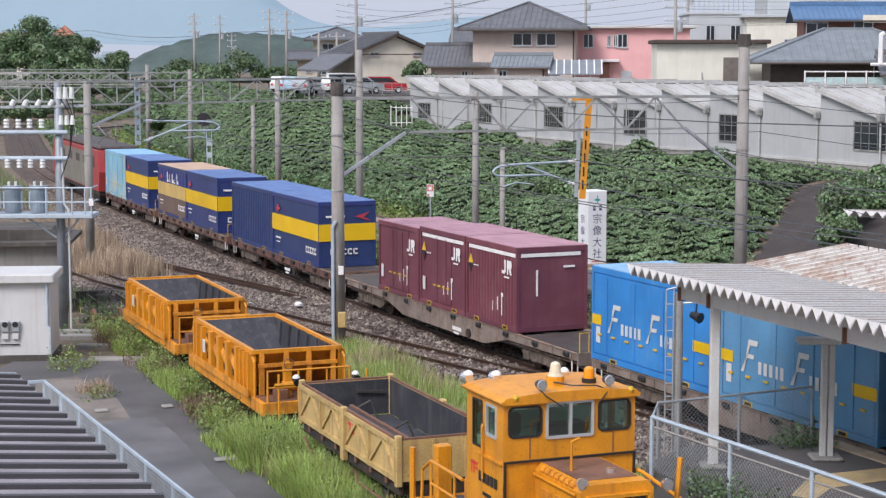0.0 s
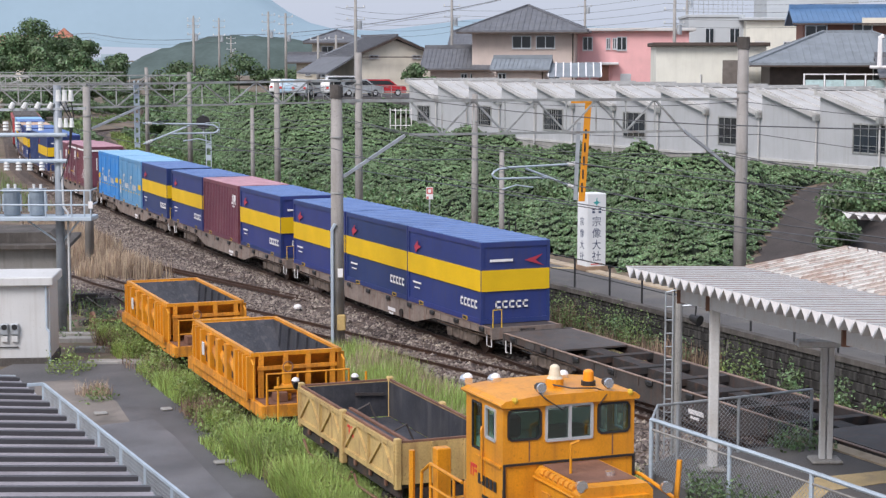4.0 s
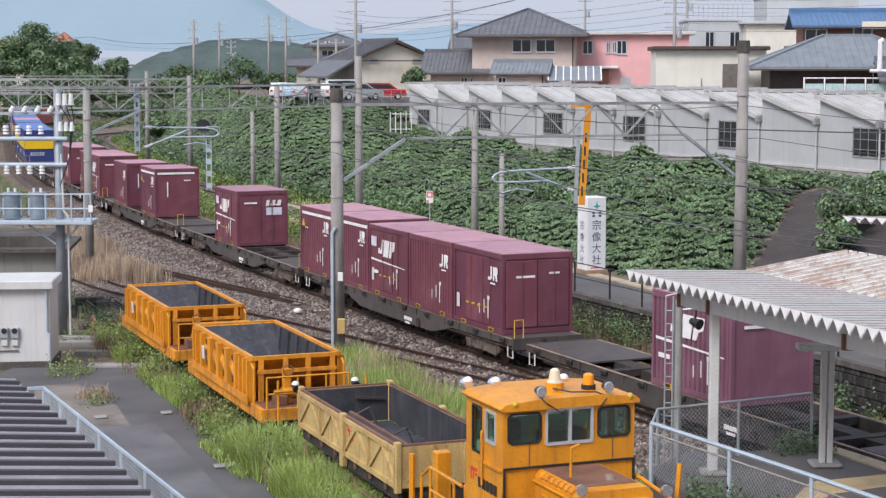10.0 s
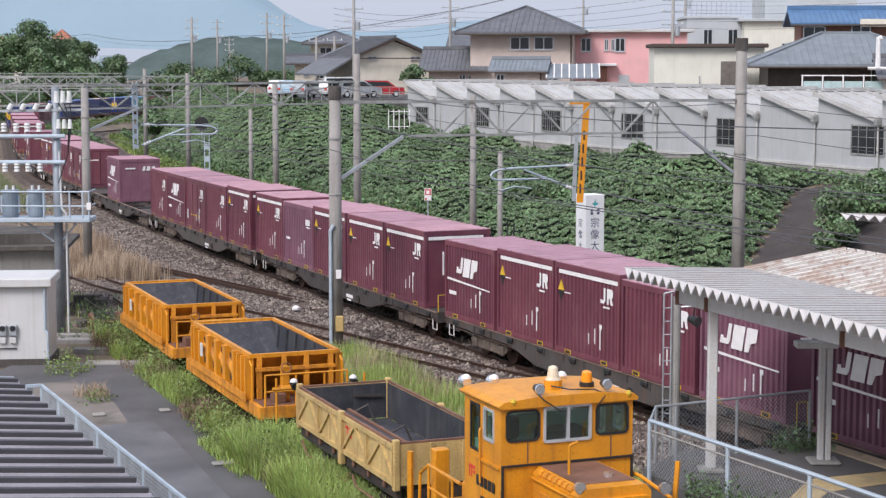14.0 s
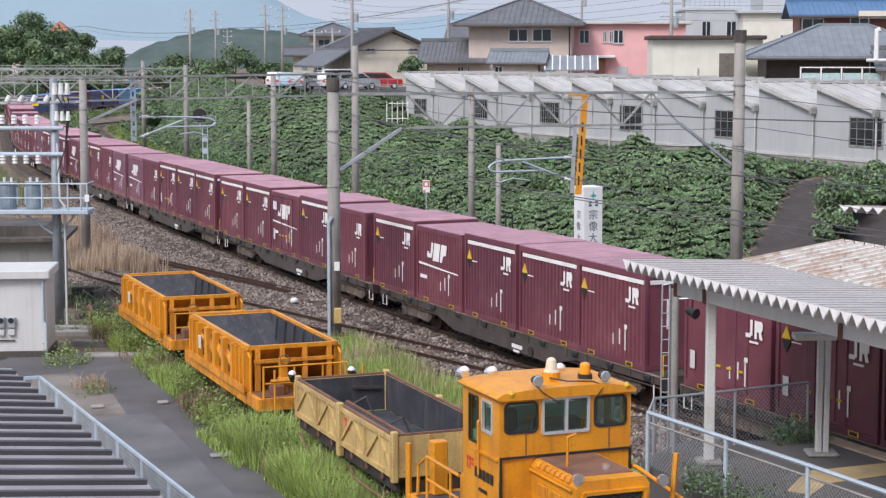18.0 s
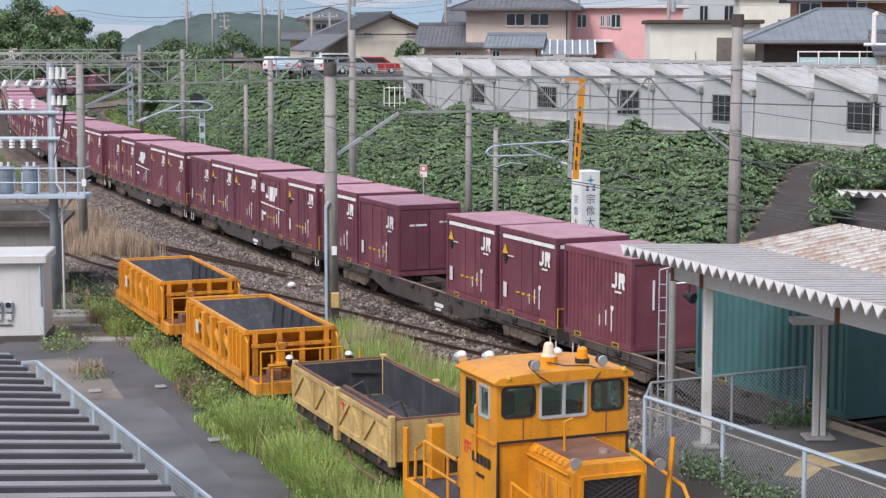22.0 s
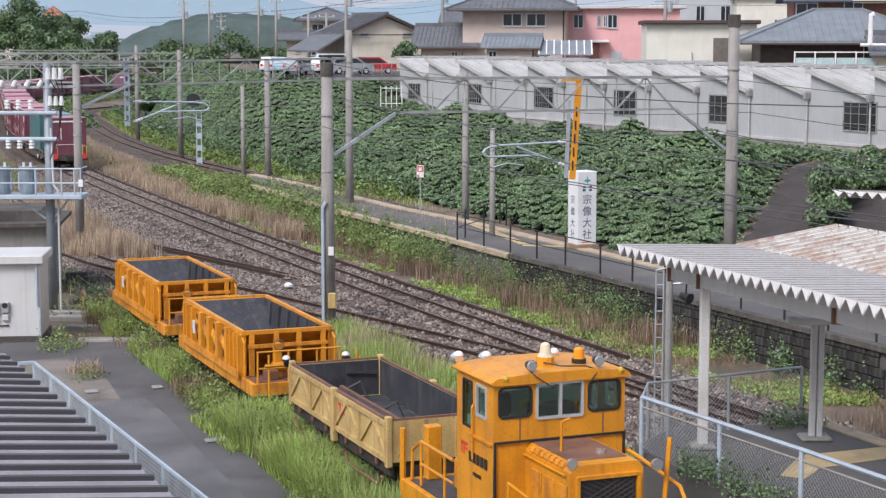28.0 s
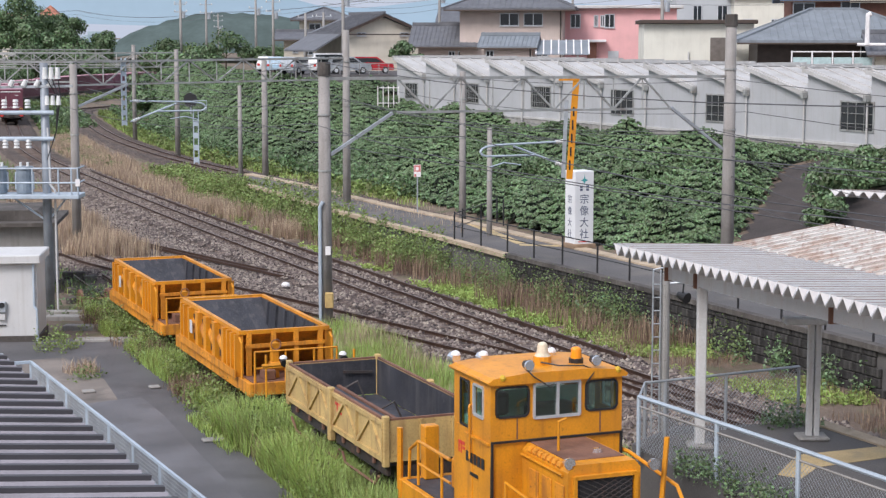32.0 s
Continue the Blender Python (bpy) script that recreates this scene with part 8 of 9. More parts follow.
    # railings and posts on the bonnet end
    part("handrail", Shape().pipe([(-0.5, 1.15, 1.0), (-0.5, 1.15, 2.05), (-1.9, 1.15, 1.95), (-1.95, 1.15, 1.0)], 0.03), M_ORANGE, r)
    part("handrail", Shape().pipe([(0.1, -1.3, 2.3), (-0.2, -1.32, 2.3), (-1.9, -1.32, 2.1), (-2.1, -1.32, 1.9), (-2.1, -1.32, 1.0)], 0.035), M_ORANGE, r)
    part("marker_post", Shape().pipe([(-1.75, -1.05, 1.0), (-1.75, -1.2, 2.9)], 0.045), M_ORANGE, r)
    part("marker_post", Shape().pipe([(-0.85, 0.35, 2.58), (-0.85, 0.35, 3.1), (-0.85, 0.2, 3.15)], 0.025), M_ORANGE, r)
    for x, y, z in ((-1.75, 0.62, 2.63), (-1.8, -0.9, 2.5)):
        part("headlamp", Shape().rod((x, y, z), (x - 0.1, y, z), 0.085, 0.1, 14), M_LENS, r, "round chrome headlamp")
    # roof fittings
    for x, y, z in ((-0.1, 0.55, 3.93), (-0.1, -0.72, 3.93)):
        la = part("roof_lamp", Shape().rod((x + 0.16, y, z), (x, y, z), 0.065, 0.1, 14), M_BLACK, r, "round roof spotlight")
        part("lens", Shape().rod((x, y, z), (x - 0.03, y, z), 0.095, 0.085, 14), M_LENS, la, "bright lens")
    for x, y in ((1.35, 0.75), (1.2, -0.5), (1.55, 1.2)):
        la = part("rear_lamp", Shape().rod((x, y, 3.81), (x + 0.2, y, 3.81), 0.08, 0.1, 12), M_LENS, r, "rear spotlight")
        part("hood", Shape().ball((x + 0.05, y, 3.87), 0.09, 0.9, 12, True), M_WHITE, la, "white lamp hood")
    part("horn_box", Shape().rod((0.55, 0.0, 3.81), (0.55, 0.0, 3.95), 0.16, 0.16, 12), M_ORANGE, r)
    part("siren", Shape().rod((0.55, 0.0, 3.93), (0.55, 0.0, 3.99), 0.15, 0.12, 14).rod((0.55, 0.0, 3.985), (0.55, 0.0, 4.14), 0.11, 0.085, 14).ball((0.55, 0.0, 4.14), 0.085, 0.7, 12, True), mat("cream_plastic", (0.6, 0.53, 0.4), 0.5), r, "cream siren dome")
    part("beacon_base", Shape().rod((0.45, -0.6, 3.79), (0.45, -0.6, 3.89), 0.13, None, 12), M_BLACK, r)
    part("beacon", Shape().rod((0.45, -0.6, 3.89), (0.45, -0.6, 4.04), 0.1, 0.09, 14).ball((0.45, -0.6, 4.04), 0.09, 0.6, 12, True), M_AMBER, r, "amber rotating beacon")
    for y in (1.05, -1.12):
        part("marker_lamp", Shape().ball((-0.12, y, 3.75), 0.06, 1.0, 8), M_YEL, r, "small yellow marker lamp")
    part("cable", Shape().pipe([(-0.08, 0.62, 3.89), (-0.19, 0.5, 3.75), (-0.2, 0.2, 3.55), (-0.12, 0.1, 3.59)], 0.012), M_BLACK, r, "black lamp cable")
    part("cable", Shape().pipe([(0.4, 0.1, 3.87), (0.1, -0.1, 3.85), (-0.05, -0.5, 3.85), (-0.12, -0.7, 3.77), (-0.19, -0.5, 3.59)], 0.014), M_BLACK, r, "black lamp cable")
    part("name_plate", Shape().block(-0.07, -0.12, 3.66, -0.062, 0.16, 3.73, 0.002), M_WHITE, r, "small white plate with red lettering bars")
    s = Shape()
    for x in (1.28, 1.18):
        s.box(x, w + 0.013, 2.2, x + 0.04, w + 0.02, 2.42)
    s.box(1.2, w + 0.013, 2.36, 1.32, w + 0.02, 2.42).box(1.04, w + 0.013, 2.36, 1.16, w + 0.02, 2.42).box(1.04, w + 0.013, 2.28, 1.14, w + 0.02, 2.33)
    part("emblem", s, M_RED, r, "small red emblem")
    s = Shape()
    for i in range(5):
        s.box(0.86 - i * 0.17, w + 0.013, 2.12, 0.98 - i * 0.17, w + 0.02, 2.3)
    s.box(0.45, w + 0.013, 1.9, 0.8, w + 0.02, 1.96)
    part("lettering", s, M_BLACK, r, "black lettering bars")
    # lower cab side, steps and rear deck gear
    for z in (0.95, 1.3):
        part("step", Shape().box(0.7, w, z, 1.3, w + 0.14, z + 0.03), M_ORANGE, r)
    part("window_sill", Shape().bar((-0.02, w + 0.02, 2.6), (1.0, w + 0.02, 2.6), 0.04), M_ORANGE, r)
    for x in (2.5, 3.7):
        for y in (1.1, -1.1):
            part("stanchion", Shape().rod((x, y, 1.0), (x, y, 1.85), 0.03), M_ORANGE, r)
    for y in (1.1, -1.1):
        part("deck_rail", Shape().pipe([(2.1, y, 1.85), (3.7, y, 1.85), (4.15, y, 1.6), (4.2, y, 1.0)], 0.032), M_ORANGE, r)
        part("deck_rail", Shape().pipe([(2.1, y, 1.42), (3.7, y, 1.42)], 0.026), M_ORANGE, r)
    part("rear_post", Shape().block(4.0, 0.55, 1.0, 4.25, 0.85, 2.05, 0.02), M_ORANGE, r)
    part("rear_post", Shape().pipe([(4.3, 1.25, 0.8), (4.3, 1.25, 2.0)], 0.06), M_ORANGE, r)
    part("valve", Shape().block(3.0, 0.35, 1.0, 3.3, 0.6, 1.6, 0.04), M_ORANGE_D, r)
    part("valve", Shape().rod((2.6, 0.2, 1.2), (2.6, -0.5, 1.2), 0.14, None, 12), M_ORANGE_D, r)
    part("hose", Shape().pipe([(4.2, 0.4, 1.3), (4.6, 0.5, 1.0), (4.9, 0.3, 1.1)], 0.03), M_BLACK, r)
    part("drawbar", Shape().block(4.3, -0.12, 0.55, 5.3, 0.12, 0.75, 0.03), M_DARK, r)
    spoked_bogie(r, (-1.5, 2.9))
    part("underframe", Shape().box(-2.4, -0.8, 0.35, 4.1, 0.8, 0.7), M_DARK, r)
    return r


rail_tractor()


# ---- freight train ----
SPEED = 16.5
WINE = mat("wine_red_container_paint", (0.15, 0.043, 0.066), 0.5, 0, 0.1, 0.7, 0.05, 30.0, (0.24, 0.12, 0.13), 0.3, 0, 0.16, streak=(0.09, 0.035, 0.04), streak_amount=0.35)
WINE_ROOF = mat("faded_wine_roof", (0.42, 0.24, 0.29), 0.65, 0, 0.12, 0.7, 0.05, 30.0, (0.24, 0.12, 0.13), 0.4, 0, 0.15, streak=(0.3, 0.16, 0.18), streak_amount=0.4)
LILAC = mat("faded_purple_container_paint", (0.2, 0.085, 0.125), 0.55, 0, 0.12, 0.7, 0.05, 30.0, (0.29, 0.17, 0.2), 0.35, 0, 0.12, streak=(0.12, 0.06, 0.08), streak_amount=0.35)
NAVY = mat("navy_container_paint", (0.022, 0.04, 0.16), 0.42, 0, 0.12, 0.7, 0.04, 30.0, (0.05, 0.06, 0.15), 0.4, 0, 0.15, streak=(0.05, 0.05, 0.09), streak_amount=0.35)
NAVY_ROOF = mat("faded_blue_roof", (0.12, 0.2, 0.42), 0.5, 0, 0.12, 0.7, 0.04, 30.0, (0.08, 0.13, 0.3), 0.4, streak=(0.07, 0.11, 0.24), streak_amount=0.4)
SKYBLUE = mat("bright_blue_container_paint", (0.03, 0.22, 0.58), 0.5, 0, 0.14, 0.7, 0.05, 30.0, (0.12, 0.3, 0.55), 0.4, streak=(0.06, 0.17, 0.36), streak_amount=0.4)
PALEBLUE = mat("faded_blue_container_paint", (0.1, 0.27, 0.47), 0.6, 0, 0.16, 0.7, 0.05, 30.0, (0.2, 0.28, 0.36), 0.5, streak=(0.12, 0.2, 0.3), streak_amount=0.4)
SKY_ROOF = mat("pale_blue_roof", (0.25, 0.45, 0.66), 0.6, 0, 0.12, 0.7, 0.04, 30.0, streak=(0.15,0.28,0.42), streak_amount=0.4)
TEAL = mat("teal_container_paint", (0.06, 0.148, 0.155), 0.5, 0, 0.1, 0.7, 0.05, 30.0, (0.07, 0.2, 0.2), 0.35, streak=(0.04, 0.11, 0.11), streak_amount=0.35)
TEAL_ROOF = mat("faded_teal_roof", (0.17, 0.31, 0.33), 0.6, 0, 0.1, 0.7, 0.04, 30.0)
FADED = mat("faded_light_blue_paint", (0.2, 0.42, 0.55), 0.6, 0, 0.2, 0.35, 0.05, 30.0, (0.5, 0.46, 0.36), 0.9, streak=(0.42, 0.4, 0.3), streak_amount=0.5)
DUSTY_ROOF = mat("dusty_tan_roof", (0.5, 0.36, 0.27), 0.7, 0, 0.15, 0.7, 0.05, 30.0, (0.4, 0.26, 0.2), 0.5)
DULLBAND = mat("faded_yellow_band_paint", (0.52, 0.36, 0.12), 0.6, 0, 0.15, 0.9, 0.04, 30.0, (0.36, 0.24, 0.12), 0.6)
BROWN = mat("dull_brown_container_paint", (0.13, 0.085, 0.07), 0.6, 0, 0.15, 0.9, 0.04, 30.0, (0.2, 0.13, 0.1), 0.5)
M_KANGA = mat("dull_red_emblem", (0.42, 0.04, 0.07), 0.5, 0, 0.15, 4.0)
M_GREYW2 = mat("pale_lilac_panel", (0.6, 0.58, 0.66), 0.6)
BAND = mat("yellow_band_paint", (0.72, 0.45, 0.006), 0.45, 0, 0.08, 0.9, 0.04, 30.0)
W2 = 1.21


def marks(root, shapes, material, label, name="marking"):
    tagged(part(name, shapes, material, root, label), kind="stuff" if name in ("marking", "door_handles") else "")


def container(kind, label, L, H, wall, roof_mat, ribs=0, doors=(), strip=False, logo="", band=None):
    """A freight container: shell with pressed sides, frame, roof, doors, fork pockets and markings. +y is the side towards the platform yard."""
    c = thing("container", label, "container", None, "containers of the freight train")
    h = L / 2
    # side walls with pressed ribs
    body = Shape()
    inset = 0.08 if ribs else 0.04
    body.box(-h + 0.03, -W2 + inset, 0.12, h - 0.03, W2 - inset, H - 0.03)
    part("shell", body, wall, c)
    if ribs:
        for side in (1, -1):
            step = (L - 0.24) / ribs
            prof = []
            for i in range(ribs):
                x = -h + 0.12 + i * step
                prof += [(x, W2 - 0.075), (x + step * 0.14, W2 - 0.006), (x + step * 0.6, W2 - 0.006), (x + step * 0.74, W2 - 0.075)]
            v = [(x, side * y, z) for x, y in prof for z in (0.17, H - 0.16)]
            part("ribbed_side", Shape().add(v, [(2 * i, 2 * i + 2, 2 * i + 3, 2 * i + 1) for i in range(len(prof) - 1)]), wall, c)
    for x in (-h, h - 0.1):
        for y in (-W2, W2 - 0.1):
            part("corner_post", Shape().box(x, y, 0, x + 0.1, y + 0.1, H), wall, c)
    for y in (-W2, W2 - 0.07):
        part("top_rail", Shape().box(-h + 0.1, y, H - 0.16, h - 0.1, y + 0.07, H - 0.005), wall, c)
        part("bottom_rail", Shape().box(-h + 0.1, y, 0.02, h - 0.1, y + 0.07, 0.17), wall, c)
    for x in (-h, h - 0.07):
        part("end_top_rail", Shape().box(x, -W2 + 0.1, H - 0.16, x + 0.07, W2 - 0.1, H - 0.005), wall, c)
        part("end_bottom_rail", Shape().box(x, -W2 + 0.1, 0.02, x + 0.07, W2 - 0.1, 0.17), wall, c)
    prof = [(-h + 0.01, H - 0.02)]
    n = int(L / 0.6)
    for i in range(n):
        x = -h + (i + 0.5) * L / n
        prof += [(x - 0.06, H + 0.02), (x - 0.03, H + 0.038), (x + 0.03, H + 0.038), (x + 0.06, H + 0.02)]
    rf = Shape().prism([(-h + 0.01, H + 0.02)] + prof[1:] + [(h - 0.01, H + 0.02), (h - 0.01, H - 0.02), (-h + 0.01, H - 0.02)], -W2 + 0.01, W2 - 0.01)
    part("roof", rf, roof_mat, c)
    for k, x in enumerate(doors):
        d = part("door", Shape().block(x[0] * L, W2 - 0.045, 0.2, x[1] * L, W2 - 0.008, H - 0.2, 0.01), wall, c)
        mid = (x[0] + x[1]) / 2 * L
        part("lock_rod", Shape().rod((mid, W2 + 0.006, 0.25), (mid, W2 + 0.006, H - 0.25), 0.018, None, 6), wall, d)
    # the end that faces the camera
    if logo == "end_doors":
        for a, b in ((-1.08, -0.02), (0.02, 1.08)):
            d = part("end_door", Shape().block(-h - 0.012, a, 0.22, -h + 0.03, b, H - 0.22, 0.01), wall, c)
            part("lock_rod", Shape().rod((-h - 0.03, (a + b) / 2, 0.24), (-h - 0.03, (a + b) / 2, H - 0.24), 0.018, None, 6), wall, d)
    for x in (-h + L * 0.17, h - L * 0.17 - 0.36):
        p = part("fork_pocket", Shape().box(x, W2 - 0.01, 0.03, x + 0.36, W2 + 0.006, 0.15), M_YEL, c, "yellow-rimmed fork pocket")
        # black plate: the shade inside the pocket put on as colour
        part("hole", Shape().box(x + 0.05, W2 + 0.001, 0.05, x + 0.31, W2 + 0.012, 0.13), M_BLACK, p)
    y = W2 + 0.004
    if strip:
        s = Shape().box(-h + 0.08, W2 - 0.005, H - 0.3, h - 0.25, W2 + 0.008, H - 0.19)
        marks(c, s, M_WHITE, "white height stripe", "stripe")
        s = Shape().box(-h - 0.008, -W2 + 0.25, H - 0.3, -h + 0.01, W2 - 0.15, H - 0.19)
        marks(c, s, M_WHITE, "white height stripe", "stripe")
        s = Shape()
        s.prism([(h - 0.2, H - 0.78), (h - 0.56, H - 0.78), (h - 0.38, H - 0.48)], W2 - 0.004, W2 + 0.006)
        marks(c, s, M_YEL, "yellow warning mark", "mark")
        s = Shape().prism([(h - 0.2, H - 0.8), (h - 0.38, H - 1.1), (h - 0.56, H - 0.8)], W2 - 0.004, W2 + 0.006)
        marks(c, s, M_BLACK, "black warning mark", "mark")
        s = Shape().box(h - 0.95, W2 - 0.004, H - 0.84, h - 0.58, W2 + 0.006, H - 0.81)
        marks(c, s, M_WHITE, "white line of lettering", "mark")
    if logo in ("mark", "end_doors", "mark_end"):
        x = -h + 1.02  # a hook and a notched block side by side
        z0, z1 = H - 0.87, H - 0.44
        s = Shape()
        s.box(x - 0.27, y - 0.004, z0 + 0.05, x - 0.18, y + 0.006, z1).box(x - 0.2, y - 0.004, z0, x, y + 0.006, z0 + 0.1)
        x -= 0.36
        s.prism([(x, z0), (x, z1), (x - 0.26, z1), (x - 0.32, z1 - 0.06), (x - 0.32, z1 - 0.2), (x - 0.26, z1 - 0.26), (x - 0.32, z0), (x - 0.21, z0), (x - 0.16, z1 - 0.26), (x - 0.09, z1 - 0.26), (x - 0.09, z0)], y - 0.004, y + 0.006)
        s.box(x - 0.15, y - 0.004, z0 - 0.12, x + 0.2, y + 0.006, z0 - 0.07)
        marks(c, s, M_WHITE, "white angular emblem", "emblem")
    if logo == "small":
        s = Shape()
        for k in (0.32, 0.5, 0.68):
            s.prism([(-h + k, H - 0.75), (-h + k + 0.15, H - 0.75), (-h + k + 0.12, H - 0.52), (-h + k - 0.03, H - 0.52)], y - 0.004, y + 0.006)
        s.box(-h + 0.3, y - 0.004, H - 0.86, -h + 0.7, y + 0.006, H - 0.81).box(h - 0.9, y - 0.004, 1.0, h - 0.4, y + 0.006, 1.1)
        marks(c, s, M_WHITE, "small white slanted emblem", "emblem")
    if logo == "freight":
        s = Shape()
        e0 = h - 0.95  # three slanted blocks: a hook, a notched block, a flag

        def block(pts):
            s.prism([(e0 - u - (v - 0.2) * 0.22, H - 0.98 + v) for u, v in pts], y - 0.002, y + 0.006)
        block([(0.0, 0.0), (0.36, 0.0), (0.42, 0.1), (0.42, 0.52), (0.27, 0.52), (0.27, 0.14), (0.12, 0.14), (0.12, 0.2), (0.0, 0.2)])
        block([(0.5, -0.08), (0.98, -0.08), (0.98, 0.52), (0.5, 0.52)])
        block([(1.06, -0.08), (1.24, -0.08), (1.3, 0.14), (1.5, 0.2), (1.5, 0.52), (1.06, 0.52)])
        s.add([(-h + 0.3, y, H - 1.34), (-h + 0.3, y, H - 1.3), (h - 0.2, y, H - 1.18), (h - 0.2, y, H - 1.26)], [(0, 1, 2, 3)])
        s.box(h - 0.9, y - 0.004, H - 1.72, h - 0.35, y + 0.004, H - 1.6)
        marks(c, s, M_WHITE, "white slanted emblem and stripe", "emblem")
        s = Shape()
        for k, w in ((0, 0.2), (0.24, 0.24), (0.52, 0.24)):
            a = -0.15 - k
            s.add([(-h - 0.014, a, H - 0.68), (-h - 0.014, a - w * 0.8, H - 0.68), (-h - 0.014, a - w, H - 0.42), (-h - 0.014, a - w * 0.3, H - 0.42)], [(0, 1, 2, 3)])
        s.box(-h - 0.014, 0.25, H - 0.58, -h, 0.85, H - 0.5)
        marks(c, s, M_WHITE, "white slanted emblem on the end", "emblem")
        if doors:
            marks(c, Shape().box(-h - 0.014, -0.92, H - 1.1, -h, -0.18, H - 0.76), M_GREYW2, "pale notice panel", "panel")
            marks(c, Shape().box(h - 0.75, y, H - 0.75, h - 0.25, y + 0.006, H - 0.4), M_GREYW2, "pale notice panel", "panel")
            for yy in (-0.45, 0.12):
                part("end_latch", Shape().rod((-h - 0.03, yy, 0.2), (-h - 0.03, yy, H - 0.2), 0.018, None, 6), wall, c)
    if band is None and L < 4.5:
        s = Shape()
        for x, z, w, hh in ((-0.55, 0.55, 0.05, 0.42), (-0.85, 0.42, 0.05, 0.6), (-0.92, 1.0, 0.14, 0.12), (-0.2, 0.5, 0.04, 0.3)):
            s.box(x, y - 0.004, z, x + w, y + 0.006, z + hh)
        marks(c, s, M_WHITE, "small white lettering bars")
        s = Shape()
        if logo in ("mark", "small"):
            s.box(-h - 0.006, W2 - 0.72, 1.1, -h + 0.01, W2 - 0.66, 1.9)
        elif logo == "end_doors":
             s.box(-h - 0.02, 0.1, H - 0.75, -h + 0.01, 0.75, H - 0.68)
        s.box(-h - 0.018, -0.75, H - 0.66, -h + 0.01, -0.38, H - 0.6)
        marks(c, s, M_WHITE, "small white lettering bars on the end")
    if doors:
        s = Shape()
        for x in doors:
            for k in (0.25, 0.75):
                q = (x[0] + (x[1] - x[0]) * k) * L
                s.box(q - 0.09, y - 0.004, 0.72, q + 0.09, y + 0.03, 0.77)
        marks(c, s, M_YEL, "yellow door handles", "door_handles")
        s = Shape().box(h - 0.5, y, 0.5, h - 0.28, y + 0.006, 0.95)
        marks(c, s, M_WHITEWALL, "pale notice plate", "plate")
    if band:
        for name, sh in (("band", Shape().box(-h + 0.02, W2 - 0.012, 1.05, h - 0.02, W2 + 0.006, 1.72)), ("end_band", Shape().box(-h - 0.012, -W2 + 0.02, 1.05, -h + 0.01, W2 - 0.02, 1.72))):
            part(name, sh, band, c, "broad yellow band")
        s = Shape()
        for i in range(5):
            x = -h + 1.55 - i * 0.27
            s.box(x - 0.2, y, 0.48, x, y + 0.007, 0.55).box(x - 0.2, y, 0.68, x, y + 0.007, 0.75).box(x - 0.06, y, 0.48, x, y + 0.007, 0.75)
        for i in range(5):
            q = W2 - 0.5 - i * 0.24
            s.box(-h - 0.014, q - 0.18, 0.5, -h, q, 0.56).box(-h - 0.014, q - 0.18, 0.68, -h, q, 0.74).box(-h - 0.014, q - 0.05, 0.5, -h, q, 0.74)
        s.box(-h - 0.012, 0.1, H - 0.62, -h, 0.9, H - 0.54)
        s.box(h - 1.2, y, 0.72, h - 0.5, y + 0.006, 0.78).box(h - 1.1, y, 0.55, h - 0.6, y + 0.006, 0.59)
        marks(c, s, M_WHITE, "white blocky lettering bars")
        if band is DULLBAND:
            part("lower_panel", Shape().box(-h + 0.1, W2 - 0.01, 0.18, h - 0.1, W2 + 0.002, 1.05), BROWN, c, "dull brown lower side")
            t = Shape()
            for i, (w, hh) in enumerate(((0.3, 0.5), (0.14, 0.42), (0.42, 0.46), (0.2, 0.2), (0.32, 0.5))):
                t.box(0.9 - i * 0.52 - w, y, H - 0.82, 0.9 - i * 0.52, y + 0.006, H - 0.82 + hh * 0.3).box(0.9 - i * 0.52 - w * 0.4, y, H - 0.68, 0.9 - i * 0.52, y + 0.006, H - 0.82 + hh)
            marks(c, t, M_WHITE, "large white lettering bars")
        s = Shape().prism([(h - 0.6, H - 0.62), (h - 0.95, H - 0.4), (h - 0.9, H - 0.55), (h - 1.2, H - 0.6), (h - 0.85, H - 0.72), (h - 0.75, H - 0.84)], y, y + 0.006)
        marks(c, s, M_KANGA, "red leaping emblem", "emblem")
        s = Shape().add([(-h - 0.013, -0.3, H - 0.6), (-h - 0.013, -0.95, H - 0.42), (-h - 0.013, -0.7, H - 0.62), (-h - 0.013, -1.0, H - 0.8)], [(0, 1, 2, 3)])
        marks(c, s, M_KANGA, "red leaping emblem", "emblem")
    if logo == "liner":
        s = Shape()
        for x0 in (h - 0.9, h - 2.9):
            s.prism([(x0, 0.85), (x0 - 0.12, 0.85), (x0 - 0.3, 1.65), (x0 - 0.7, 1.65), (x0 - 0.66, 1.52), (x0 - 0.38, 1.52), (x0 - 0.3, 1.3), (x0 - 0.55, 1.3), (x0 - 0.52, 1.2), (x0 - 0.24, 1.2)], y, y + 0.006)
            for i in range(5):
                s.box(x0 - 0.85 - i * 0.22, y, 0.88, x0 - 0.72 - i * 0.22, y + 0.006, 1.18)
        marks(c, s, M_WHITEWALL, "pale slanted lettering bars")
        s = Shape().box(-h + 0.05, y - 0.002, 1.0, -h + 0.9, y + 0.003, 1.28).box(h - 0.55, y - 0.002, 1.0, h - 0.05, y + 0.003, 1.28)
        marks(c, s, BAND, "yellow stripe")
    return c


